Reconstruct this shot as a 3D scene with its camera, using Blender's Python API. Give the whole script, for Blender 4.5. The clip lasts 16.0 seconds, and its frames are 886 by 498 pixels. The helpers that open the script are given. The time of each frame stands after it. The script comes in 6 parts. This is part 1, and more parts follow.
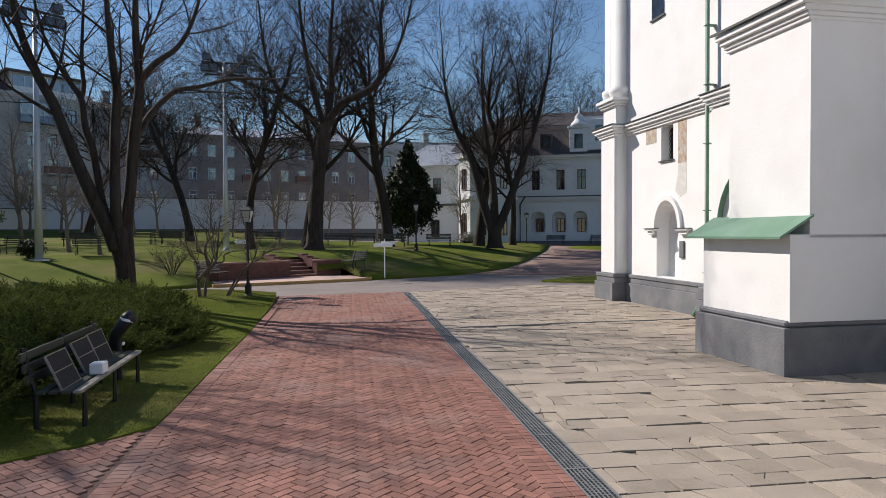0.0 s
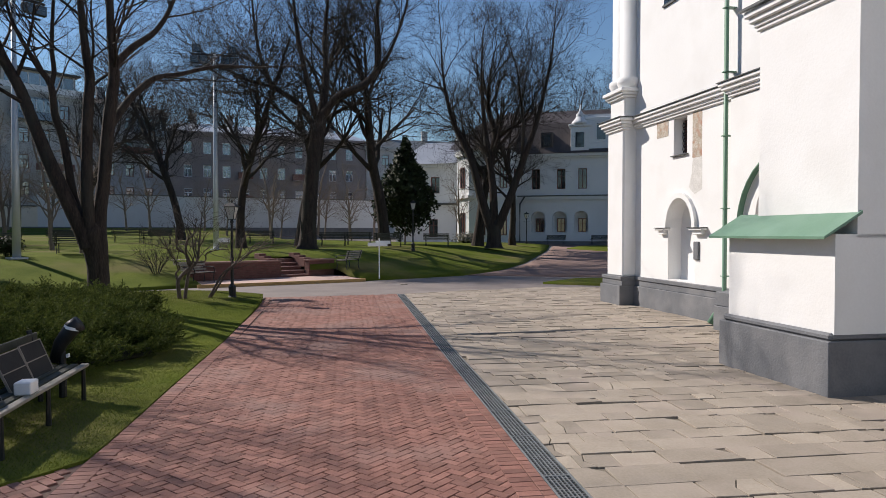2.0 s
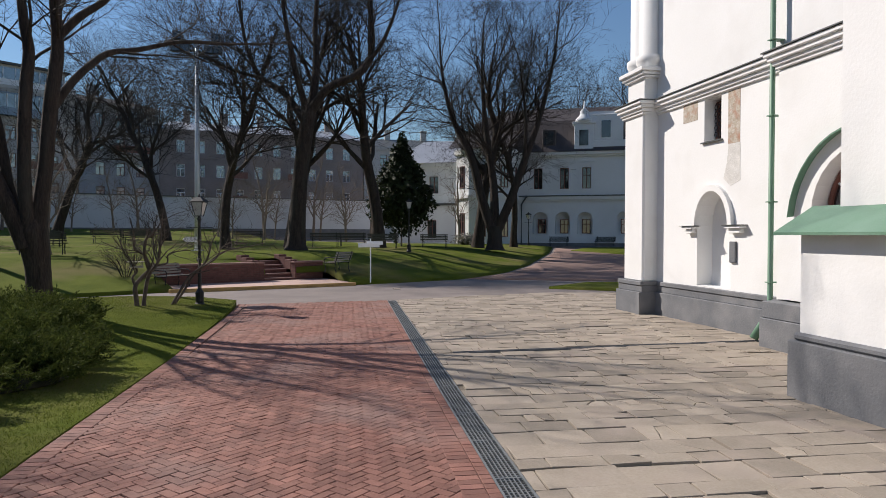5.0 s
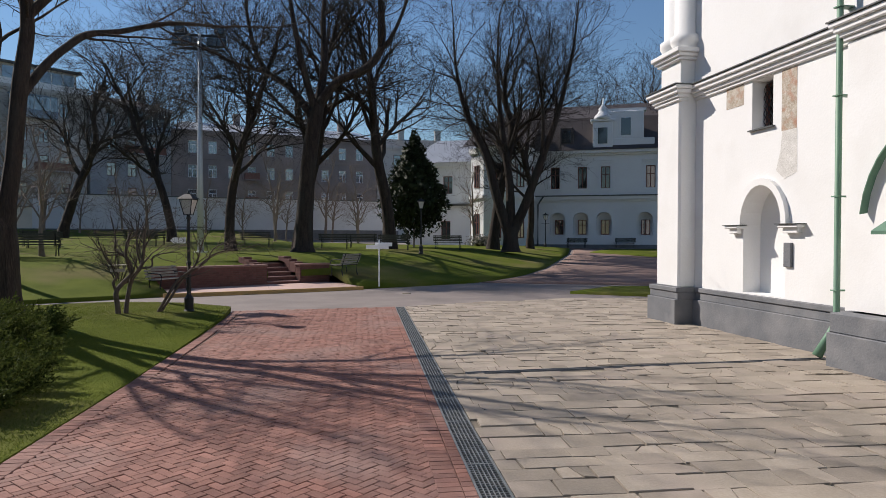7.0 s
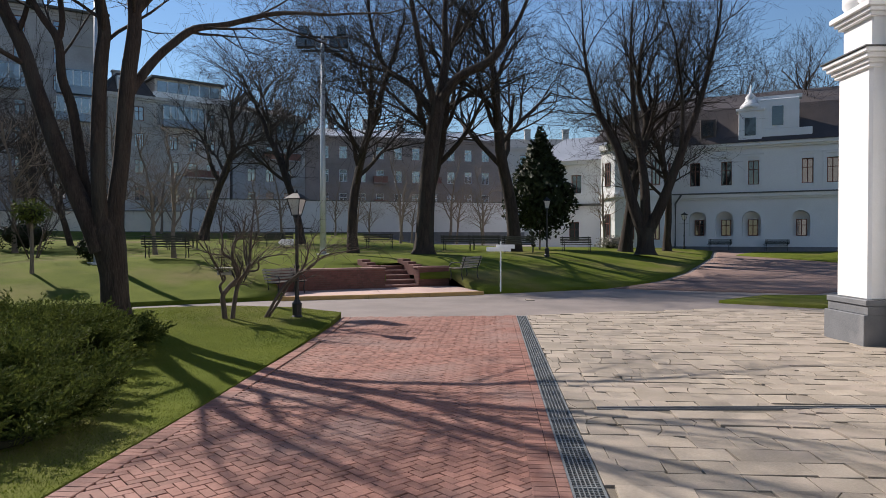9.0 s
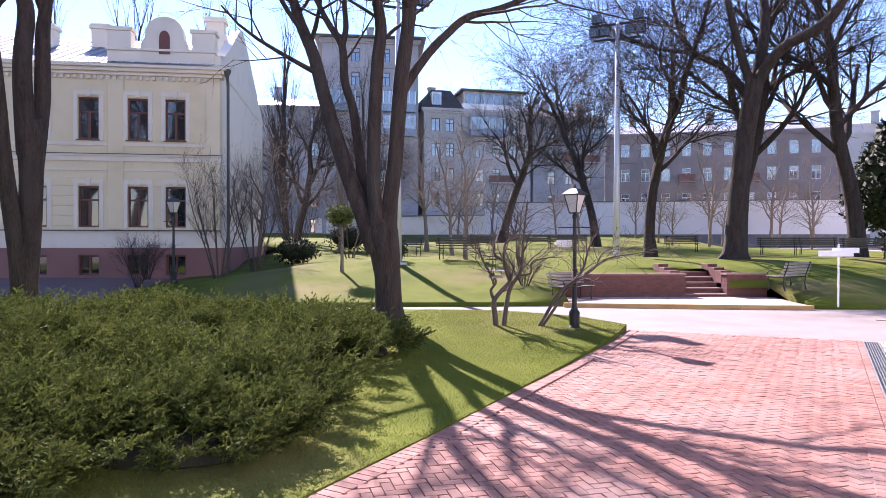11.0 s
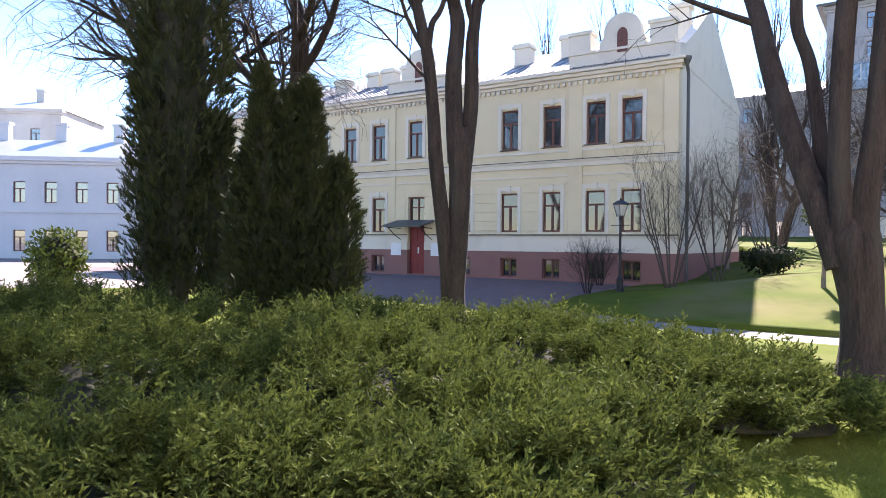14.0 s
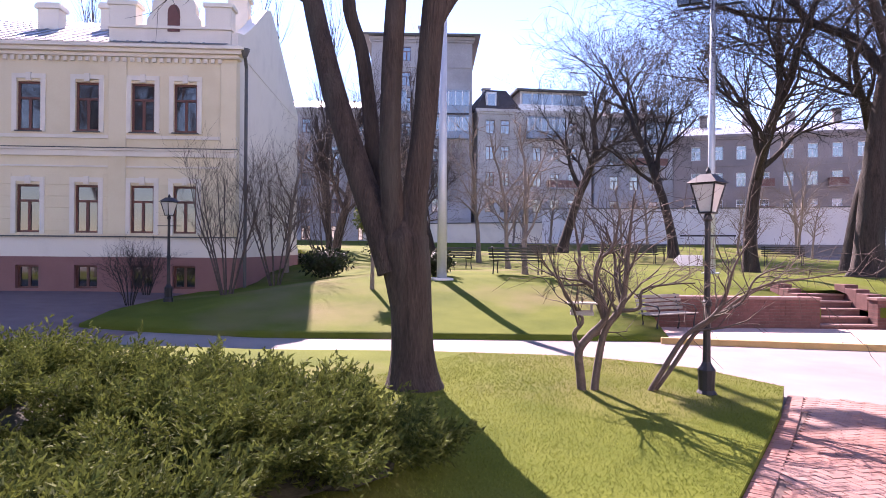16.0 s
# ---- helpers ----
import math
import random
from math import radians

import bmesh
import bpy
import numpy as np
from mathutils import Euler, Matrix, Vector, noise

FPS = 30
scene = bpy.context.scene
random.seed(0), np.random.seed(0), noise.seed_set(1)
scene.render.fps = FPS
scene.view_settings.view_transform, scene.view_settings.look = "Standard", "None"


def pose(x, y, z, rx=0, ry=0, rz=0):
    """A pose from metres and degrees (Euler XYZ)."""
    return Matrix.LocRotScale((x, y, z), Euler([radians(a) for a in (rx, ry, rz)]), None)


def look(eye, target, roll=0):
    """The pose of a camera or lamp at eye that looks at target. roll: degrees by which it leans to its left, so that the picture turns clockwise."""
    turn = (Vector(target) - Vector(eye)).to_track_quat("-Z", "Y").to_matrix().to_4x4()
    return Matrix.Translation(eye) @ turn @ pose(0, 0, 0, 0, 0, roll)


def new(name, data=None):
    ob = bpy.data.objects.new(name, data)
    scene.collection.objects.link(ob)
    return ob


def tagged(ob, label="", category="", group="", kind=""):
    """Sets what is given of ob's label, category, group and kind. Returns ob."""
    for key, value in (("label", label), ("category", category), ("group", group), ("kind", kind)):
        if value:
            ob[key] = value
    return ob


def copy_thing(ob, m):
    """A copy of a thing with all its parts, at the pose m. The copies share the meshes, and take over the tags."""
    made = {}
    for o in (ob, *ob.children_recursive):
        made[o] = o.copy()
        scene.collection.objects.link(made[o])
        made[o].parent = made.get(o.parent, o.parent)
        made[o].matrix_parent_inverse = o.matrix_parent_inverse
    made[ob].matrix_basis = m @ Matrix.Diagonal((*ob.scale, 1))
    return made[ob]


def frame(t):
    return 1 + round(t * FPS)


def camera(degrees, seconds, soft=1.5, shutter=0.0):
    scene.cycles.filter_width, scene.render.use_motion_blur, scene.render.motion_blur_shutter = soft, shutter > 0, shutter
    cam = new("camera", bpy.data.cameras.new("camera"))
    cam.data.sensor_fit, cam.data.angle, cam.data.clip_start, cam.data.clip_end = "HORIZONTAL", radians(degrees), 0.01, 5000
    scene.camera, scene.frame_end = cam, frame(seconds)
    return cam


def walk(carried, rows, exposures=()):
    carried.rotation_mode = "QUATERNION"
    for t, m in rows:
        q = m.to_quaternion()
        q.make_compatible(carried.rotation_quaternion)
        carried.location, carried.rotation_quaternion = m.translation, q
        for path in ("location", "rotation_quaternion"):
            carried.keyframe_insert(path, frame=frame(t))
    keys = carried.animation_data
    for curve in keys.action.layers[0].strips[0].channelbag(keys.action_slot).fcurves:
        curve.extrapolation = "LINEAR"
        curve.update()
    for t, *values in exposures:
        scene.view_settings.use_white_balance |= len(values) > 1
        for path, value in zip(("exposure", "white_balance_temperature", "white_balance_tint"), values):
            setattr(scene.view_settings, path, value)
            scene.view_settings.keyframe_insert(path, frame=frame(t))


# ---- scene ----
cam = camera(67.2, 16.0, soft=0.8)
METRES, EYE, TILT, LEAN, TURN = 14.1, 2.2, 0.0, 0.0, 0.0
PATH = [
    (0, (0.698, 0.445, 2.094), (0.537, 2.438, 2.047), -0.3),
    (0.5, (0.692, 0.727, 2.091), (0.532, 2.72, 2.043), -0.2),
    (1, (0.682, 1.033, 2.083), (0.523, 3.026, 2.035), -0.1),
    (1.5, (0.665, 1.355, 2.07), (0.507, 3.348, 2.023), -0.1),
    (2, (0.659, 1.691, 2.059), (0.502, 3.684, 2.012), 0.0),
    (2.5, (0.652, 2.042, 2.048), (0.496, 4.036, 2.003), 0.0),
    (3, (0.646, 2.412, 2.03), (0.489, 4.405, 1.985), 0.0),
    (3.5, (0.637, 2.795, 2.013), (0.48, 4.789, 1.971), 0.1),
    (4, (0.624, 3.195, 2.0), (0.466, 5.188, 1.958), 0.1),
    (6.5, (0.55, 5.26, 1.948), (0.395, 7.253, 1.912), 0.1),
    (7, (0.525, 5.674, 1.952), (0.324, 7.663, 1.916), 0.1),
    (7.5, (0.5, 6.089, 1.962), (0.237, 8.072, 1.926), 0.0),
    (8, (0.471, 6.515, 1.966), (0.127, 8.485, 1.931), 0.0),
    (10.5, (0.092, 8.783, 1.877), (-1.028, 10.44, 1.855), 0.0),
    (11, (-0.061, 9.219, 1.882), (-1.405, 10.699, 1.861), 0.1),
    (11.5, (-0.259, 9.661, 1.902), (-1.812, 10.921, 1.881), 0.3),
    (12, (-0.488, 10.094, 1.916), (-2.213, 11.107, 1.895), 0.3),
    (12.5, (-0.729, 10.512, 1.93), (-2.534, 11.373, 1.91), 0.5),
    (13, (-1.023, 10.894, 1.944), (-2.925, 11.513, 1.925), 0.4),
    (13.5, (-1.324, 11.256, 1.955), (-3.296, 11.593, 1.935), 0.4),
    (14, (-1.639, 11.596, 1.964), (-3.624, 11.843, 1.945), 0.5),
    (14.5, (-2.026, 11.89, 1.974), (-3.998, 12.22, 1.959), 0.6),
    (15, (-2.438, 12.164, 1.981), (-4.342, 12.776, 1.973), 0.6),
    (15.5, (-2.839, 12.429, 1.98), (-4.589, 13.398, 1.976), 0.5),
    (16, (-3.256, 12.699, 1.971), (-4.715, 14.066, 1.973), 0.5),
]
walk(cam, [(t, look(eye, target, roll)) for t, eye, target, roll in PATH], [(0, 0.25, 6750, 13), (7, 0.18, 6750, 13), (8, 0.25, 6750, 13), (10.5, 1.55, 6950, 17), (11, 1.95, 6500, 36), (11.5, 1.35, 6750, 38), (12, 1.7, 6650, 28), (13.0, 2.2, 6750, 25), (13.5, 2.25, 6750, 22), (14.5, 2.3, 6750, 25), (15, 2.3, 6850, 28), (15.5, 1.95, 6950, 32), (16, 2.1, 6800, 46)])

# ---------------------------------------------------------------- world and sun
SUN_AZ = Vector((-0.905, 0.425, 0)).normalized()
SUN_EL = radians(39.5)
world = bpy.data.worlds.new("world")
scene.world = world
world.use_nodes = True
wn = world.node_tree.nodes
sky = wn.new("ShaderNodeTexSky")
sky.sky_type = "NISHITA"
sky.sun_disc = False
sky.sun_elevation = SUN_EL
sky.sun_rotation = math.atan2(SUN_AZ.x, SUN_AZ.y)
sky.altitude = 50
sky.air_density = 1.4
sky.dust_density = 0.0
sky.ozone_density = 3.5
deep = wn.new("ShaderNodeMix")
deep.data_type, deep.blend_type = "RGBA", "MULTIPLY"
deep.inputs[0].default_value = 1.0
deep.inputs[7].default_value = (0.83, 1.0, 1.2, 1)
world.node_tree.links.new(sky.outputs[0], deep.inputs[6])
world.node_tree.links.new(deep.outputs[2], wn["Background"].inputs[0])
wn["Background"].inputs[1].default_value = 0.066
sun = new("sun", bpy.data.lights.new("sun", "SUN"))
sun.data.energy = 4.9
sun.data.angle = radians(0.53)
sun.data.color = (1.0, 0.955, 0.895)
toward = SUN_AZ * math.cos(SUN_EL) + Vector((0, 0, math.sin(SUN_EL)))
sun.matrix_world = look((0, 0, 60), Vector((0, 0, 60)) - toward)


# ---------------------------------------------------------------- materials
def mat(name, c1, c2, rough=0.8, scale=6.0, fine=60.0, bump=0.3, metal=0.0, rand=0.0, stain=None, stain_scale=0.7, spec=0.4, depth=0.02, island=False, upright=1.0):
    """Two colours mixed by a coarse and a fine noise, with relief, optional stains and a shift per object or island."""
    m = bpy.data.materials.new(name)
    m.use_nodes = True
    t = m.node_tree
    n, l = t.nodes, t.links
    b = n["Principled BSDF"]
    src = n.new("ShaderNodeNewGeometry").outputs["Position"]
    if upright != 1.0:
        long = n.new("ShaderNodeVectorMath")
        long.operation = "MULTIPLY"
        long.inputs[1].default_value = (1, 1, upright)
        l.new(src, long.inputs[0])
        src = long.outputs[0]
    a = n.new("ShaderNodeTexNoise")
    a.inputs["Scale"].default_value, a.inputs["Detail"].default_value = scale, 5
    f = n.new("ShaderNodeTexNoise")
    f.inputs["Scale"].default_value, f.inputs["Detail"].default_value = fine, 3
    l.new(src, a.inputs["Vector"])
    l.new(src, f.inputs["Vector"])
    mixf = n.new("ShaderNodeMath")
    mixf.operation = "MULTIPLY_ADD"
    mixf.inputs[1].default_value = 0.45
    l.new(f.outputs[0], mixf.inputs[0])
    half = n.new("ShaderNodeMath")
    half.operation = "MULTIPLY"
    half.inputs[1].default_value = 0.55
    l.new(a.outputs[0], half.inputs[0])
    l.new(half.outputs[0], mixf.inputs[2])
    ramp = n.new("ShaderNodeMapRange")
    ramp.inputs[1].default_value, ramp.inputs[2].default_value = 0.33, 0.67
    l.new(mixf.outputs[0], ramp.inputs[0])
    mx = n.new("ShaderNodeMix")
    mx.data_type = "RGBA"
    mx.inputs[6].default_value, mx.inputs[7].default_value = (*c1, 1), (*c2, 1)
    l.new(ramp.outputs[0], mx.inputs[0])
    out = mx.outputs[2]
    if rand:
        hs = n.new("ShaderNodeHueSaturation")
        r = n.new("ShaderNodeNewGeometry").outputs["Random Per Island"] if island else n.new("ShaderNodeObjectInfo").outputs["Random"]
        mr = n.new("ShaderNodeMapRange")
        mr.inputs[3].default_value, mr.inputs[4].default_value = 1 - rand, 1 + rand
        l.new(r, mr.inputs[0])
        l.new(mr.outputs[0], hs.inputs["Value"])
        l.new(out, hs.inputs["Color"])
        out = hs.outputs[0]
    if stain:
        s = n.new("ShaderNodeTexNoise")
        s.inputs["Scale"].default_value, s.inputs["Detail"].default_value = stain_scale, 6
        l.new(src, s.inputs["Vector"])
        sr = n.new("ShaderNodeMapRange")
        sr.inputs[1].default_value, sr.inputs[2].default_value = 0.5, 0.72
        l.new(s.outputs[0], sr.inputs[0])
        sm = n.new("ShaderNodeMix")
        sm.data_type = "RGBA"
        sm.inputs[7].default_value = (*stain, 1)
        l.new(sr.outputs[0], sm.inputs[0])
        l.new(out, sm.inputs[6])
        out = sm.outputs[2]
    l.new(out, b.inputs["Base Color"])
    b.inputs["Roughness"].default_value = rough
    b.inputs["Metallic"].default_value = metal
    b.inputs["Specular IOR Level"].default_value = spec
    if bump:
        bp = n.new("ShaderNodeBump")
        bp.inputs["Strength"].default_value, bp.inputs["Distance"].default_value = bump, depth
        l.new(mixf.outputs[0], bp.inputs["Height"])
        l.new(bp.outputs[0], b.inputs["Normal"])
    return m


def glassy(name, tint=(0.02, 0.025, 0.03), rough=0.04, ior=2.1):
    """Window glass over a dark room: a dark body with a clear gloss coat."""
    m = bpy.data.materials.new(name)
    m.use_nodes = True
    b = m.node_tree.nodes["Principled BSDF"]
    b.inputs["Base Color"].default_value = (*tint, 1)
    b.inputs["Roughness"].default_value = rough
    b.inputs["IOR"].default_value = ior
    b.inputs["Specular IOR Level"].default_value = 0.5
    return m


def leafy(name, c1, c2, rough=0.6, trans=0.25, scale=3.0):
    """Leaves and needles: a colour per leaf, some light through them."""
    m = mat(name, c1, c2, rough, scale, 30, 0.0, rand=0.35, island=True, spec=0.12)
    t = m.node_tree
    b = t.nodes["Principled BSDF"]
    tr = t.nodes.new("ShaderNodeBsdfTranslucent")
    mix = t.nodes.new("ShaderNodeMixShader")
    mix.inputs[0].default_value = trans
    t.links.new(b.inputs["Base Color"].links[0].from_socket, tr.inputs[0])
    t.links.new(b.outputs[0], mix.inputs[1])
    t.links.new(tr.outputs[0], mix.inputs[2])
    t.links.new(mix.outputs[0], t.nodes["Material Output"].inputs[0])
    return m


M = dict(
    asphalt=mat("asphalt", (0.172, 0.145, 0.134), (0.236, 0.202, 0.187), 0.85, 1.2, 90, 0.35, stain=(0.15, 0.13, 0.12), stain_scale=0.35),
    lawn=mat("lawn", (0.056, 0.08, 0.009), (0.118, 0.138, 0.022), 0.9, 0.9, 60, 0.5, stain=(0.15, 0.13, 0.055), stain_scale=0.3, depth=0.05, spec=0.05),
    grass=leafy("grass", (0.085, 0.12, 0.013), (0.17, 0.19, 0.038), 0.75, 0.4, 0.8),
    brick=mat("paving_brick", (0.185, 0.08, 0.06), (0.265, 0.13, 0.1), 0.8, 3, 60, 0.35, rand=0.22, depth=0.006, stain=(0.25, 0.155, 0.13), stain_scale=0.6),
    brickj=mat("paving_brick_far", (0.185, 0.08, 0.06), (0.265, 0.13, 0.1), 0.8, 3, 60, 0.35, rand=0.22, island=True, depth=0.006, stain=(0.25, 0.155, 0.13), stain_scale=0.6),
    roadbrick=mat("road_brick", (0.15, 0.095, 0.08), (0.23, 0.155, 0.13), 0.85, 1.6, 70, 0.5, stain=(0.13, 0.09, 0.08), stain_scale=0.5),
    paleblue=mat("cool_white_render", (0.5, 0.515, 0.54), (0.58, 0.59, 0.61), 0.9, 0.4, 8, 0.15, stain=(0.46, 0.47, 0.49), stain_scale=0.2),
    # joint sand, its colour darkened to carry the shadow in the gaps
    joint=mat("shaded_joint_sand", (0.10, 0.062, 0.05), (0.16, 0.10, 0.08), 0.95, 8, 90, 0.4),
    slab=mat("sandstone_slab", (0.245, 0.205, 0.16), (0.325, 0.278, 0.226), 0.82, 2.2, 40, 0.5, rand=0.2, depth=0.012, stain=(0.32, 0.265, 0.22), stain_scale=1.3),
    slabj=mat("sandstone_slab_far", (0.245, 0.205, 0.16), (0.325, 0.278, 0.226), 0.82, 2.2, 40, 0.5, rand=0.2, island=True, depth=0.012, stain=(0.32, 0.265, 0.22), stain_scale=1.3),
    earth=mat("slab_bed", (0.13, 0.11, 0.085), (0.2, 0.17, 0.13), 0.95, 5, 60, 0.6),
    grate=mat("grate_steel", (0.17, 0.18, 0.18), (0.26, 0.27, 0.27), 0.5, 5, 80, 0.2, metal=0.4),
    # near-black for unlit hollows, their shade put in the colour; also panel cells
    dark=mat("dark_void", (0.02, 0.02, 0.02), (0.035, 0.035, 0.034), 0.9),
    white=mat("white_plaster", (0.74, 0.735, 0.72), (0.78, 0.775, 0.765), 0.85, 0.8, 25, 0.35, depth=0.012, stain=(0.71, 0.70, 0.68), stain_scale=0.9),
    whiteold=mat("old_white_plaster", (0.64, 0.645, 0.645), (0.74, 0.745, 0.745), 0.85, 0.5, 12, 0.3, stain=(0.62, 0.62, 0.61), stain_scale=0.25),
    plinth=mat("grey_plinth_paint", (0.12, 0.125, 0.135), (0.165, 0.17, 0.18), 0.75, 2.5, 30, 0.6, stain=(0.2, 0.2, 0.205), stain_scale=1.5),
    green=mat("green_roof_paint", (0.10, 0.20, 0.135), (0.14, 0.26, 0.175), 0.5, 2, 50, 0.15, stain=(0.16, 0.27, 0.20), stain_scale=1.2),
    oldstone=mat("bare_old_masonry", (0.30, 0.24, 0.17), (0.55, 0.50, 0.44), 0.9, 9, 40, 0.9, stain=(0.38, 0.20, 0.13), stain_scale=6),
    oldmortar=mat("bare_lime_render", (0.50, 0.48, 0.45), (0.68, 0.66, 0.63), 0.9, 6, 40, 0.9),
    yellow=mat("yellow_plaster", (0.68, 0.585, 0.385), (0.74, 0.645, 0.445), 0.85, 0.7, 25, 0.25, stain=(0.64, 0.54, 0.34), stain_scale=0.6),
    cream=mat("cream_plaster", (0.70, 0.645, 0.53), (0.76, 0.70, 0.59), 0.85, 0.8, 25, 0.25, stain=(0.64, 0.585, 0.48), stain_scale=0.8),
    maroon=mat("maroon_plinth", (0.235, 0.115, 0.098), (0.29, 0.145, 0.125), 0.8, 1.2, 30, 0.25),
    tin=mat("tin_roof", (0.42, 0.43, 0.44), (0.52, 0.53, 0.54), 0.42, 0.6, 20, 0.1, metal=0.55),
    darktin=mat("dark_tin", (0.06, 0.065, 0.065), (0.10, 0.105, 0.10), 0.5, 1, 30, 0.1),
    roofbrown=mat("brown_roof", (0.045, 0.036, 0.034), (0.075, 0.06, 0.055), 0.6, 1, 20, 0.2),
    frame=mat("brown_window_frame", (0.13, 0.05, 0.038), (0.18, 0.07, 0.05), 0.5, 4, 60, 0.1),
    reddoor=mat("red_door_paint", (0.20, 0.022, 0.022), (0.25, 0.03, 0.028), 0.5, 3, 40, 0.15),
    glass=glassy("window_glass"),
    bark=mat("bark", (0.013, 0.009, 0.0075), (0.062, 0.044, 0.034), 0.92, 9, 42, 1.0, depth=0.06, stain=(0.046, 0.041, 0.033), stain_scale=3, upright=0.2),
    twig=mat("twig_bark", (0.016, 0.012, 0.010), (0.036, 0.028, 0.024), 0.85, 4, 30, 0.2),
    lilac=mat("lilac_bark", (0.055, 0.04, 0.031), (0.125, 0.092, 0.072), 0.85, 6, 40, 0.5),
    shrub=mat("shrub_bark", (0.06, 0.044, 0.036), (0.12, 0.09, 0.072), 0.85, 6, 40, 0.4),
    palebark=mat("pale_bark", (0.15, 0.115, 0.088), (0.24, 0.19, 0.15), 0.85, 6, 40, 0.5),
    juniper=leafy("juniper_needles", (0.026, 0.044, 0.011), (0.125, 0.148, 0.032), 0.8, 0.25, 5.0),
    thuja=leafy("thuja_scales", (0.015, 0.021, 0.008), (0.05, 0.058, 0.019), 0.65, 0.12, 3.0),
    conifer=leafy("dark_leaves", (0.012, 0.02, 0.009), (0.032, 0.043, 0.018), 0.6, 0.1, 1.5),
    # near-black for bush cores: the shade between sprays is put into the colour
    under=mat("inner_shade", (0.015, 0.017, 0.009), (0.04, 0.038, 0.02), 0.95, 5, 40, 0.6),
    iron=mat("black_iron", (0.016, 0.016, 0.017), (0.03, 0.03, 0.031), 0.45, 6, 60, 0.1, metal=0.3),
    wood=mat("grey_bench_wood", (0.20, 0.18, 0.15), (0.33, 0.30, 0.26), 0.75, 6, 50, 0.3),
    darkwood=mat("dark_bench_wood", (0.035, 0.04, 0.03), (0.07, 0.07, 0.055), 0.7, 6, 50, 0.3),
    pole=mat("galvanised_pole", (0.46, 0.48, 0.49), (0.56, 0.58, 0.59), 0.45, 1.5, 30, 0.05, metal=0.3),
    redbrick=mat("retaining_brick", (0.105, 0.044, 0.037), (0.165, 0.072, 0.06), 0.85, 4, 50, 0.5, rand=0.15, island=True),
    step=mat("step_stone", (0.20, 0.11, 0.092), (0.29, 0.17, 0.145), 0.8, 3, 40, 0.4),
    apron=mat("pink_paving", (0.42, 0.29, 0.25), (0.52, 0.37, 0.32), 0.85, 2, 60, 0.4),
    kerb=mat("ochre_kerb", (0.36, 0.22, 0.08), (0.48, 0.31, 0.13), 0.85, 3, 50, 0.4),
    darkpav=mat("plum_paving", (0.115, 0.078, 0.08), (0.16, 0.115, 0.115), 0.85, 2, 60, 0.3),
    signwhite=mat("white_sign", (0.74, 0.75, 0.76), (0.82, 0.83, 0.84), 0.5, 4, 40, 0.05),
    lampglass=mat("frosted_lamp_glass", (0.5, 0.49, 0.45), (0.6, 0.59, 0.55), 0.25, 4, 40, 0.0),
    citygrey=mat("grey_render", (0.29, 0.295, 0.31), (0.39, 0.395, 0.4), 0.9, 0.4, 6, 0.15, stain=(0.2, 0.2, 0.2), stain_scale=0.15),
    citycream=mat("pale_render", (0.45, 0.44, 0.42), (0.55, 0.535, 0.51), 0.9, 0.4, 6, 0.15, stain=(0.34, 0.33, 0.31), stain_scale=0.15),
    citybrick=mat("city_brick", (0.2, 0.17, 0.16), (0.29, 0.245, 0.23), 0.9, 0.6, 10, 0.2, stain=(0.17, 0.15, 0.145), stain_scale=0.2),
    loggiablue=mat("loggia_panel", (0.22, 0.30, 0.38), (0.28, 0.36, 0.44), 0.6, 1, 20, 0.1),
    # blue body tint carries part of the sky's reflection in the panes
    cityglass=glassy("city_glass", (0.05, 0.085, 0.125), 0.06, 2.7),
)


# ---------------------------------------------------------------- building helpers
def mesh_of(name, verts, faces, material, smooth=False):
    me = bpy.data.meshes.new(name)
    me.from_pydata(verts, [], faces)
    me.materials.append(material)
    if smooth:
        me.polygons.foreach_set("use_smooth", [True] * len(me.polygons))
    me.update()
    return me


def part(name, bm, material, parent=None, label="", smooth=False):
    """Links a bmesh as one mesh object under a thing or a part."""
    me = bpy.data.meshes.new(name)
    bm.to_mesh(me)
    bm.free()
    me.materials.append(material)
    if smooth:
        me.polygons.foreach_set("use_smooth", [True] * len(me.polygons))
    ob = new(name, me)
    if parent:
        ob.parent = parent
    if label:
        ob["label"] = label
    return ob


def thing(name, m, label, category, group="", kind=""):
    e = new(name)
    e.matrix_world = m
    return tagged(e, label, category, group, kind)


def frame_of(ox, oy, ux, uy, oz=0.0):
    """A pose whose x runs along (ux, uy), z up and y to the left of x."""
    v = Vector((ux, uy, 0)).normalized()
    return Matrix.Translation((ox, oy, oz)) @ Matrix(((v.x, -v.y, 0, 0), (v.y, v.x, 0, 0), (0, 0, 1, 0), (0, 0, 0, 1)))


def box(bm, x0, x1, y0, y1, z0, z1, bevel=0.0):
    """An axis box in a bmesh, with bevelled edges where asked."""
    r = bmesh.ops.create_cube(bm, size=1.0, matrix=Matrix.Translation(((x0 + x1) / 2, (y0 + y1) / 2, (z0 + z1) / 2)) @ Matrix.Diagonal((abs(x1 - x0), abs(y1 - y0), abs(z1 - z0), 1)))
    if bevel:
        es = list({e for v in r["verts"] for e in v.link_edges})
        bmesh.ops.bevel(bm, geom=es, offset=bevel, segments=1, affect="EDGES")
    return bm


def boxes(*rows, bevel=0.0):
    bm = bmesh.new()
    for r in rows:
        box(bm, *r, bevel=bevel)
    return bm


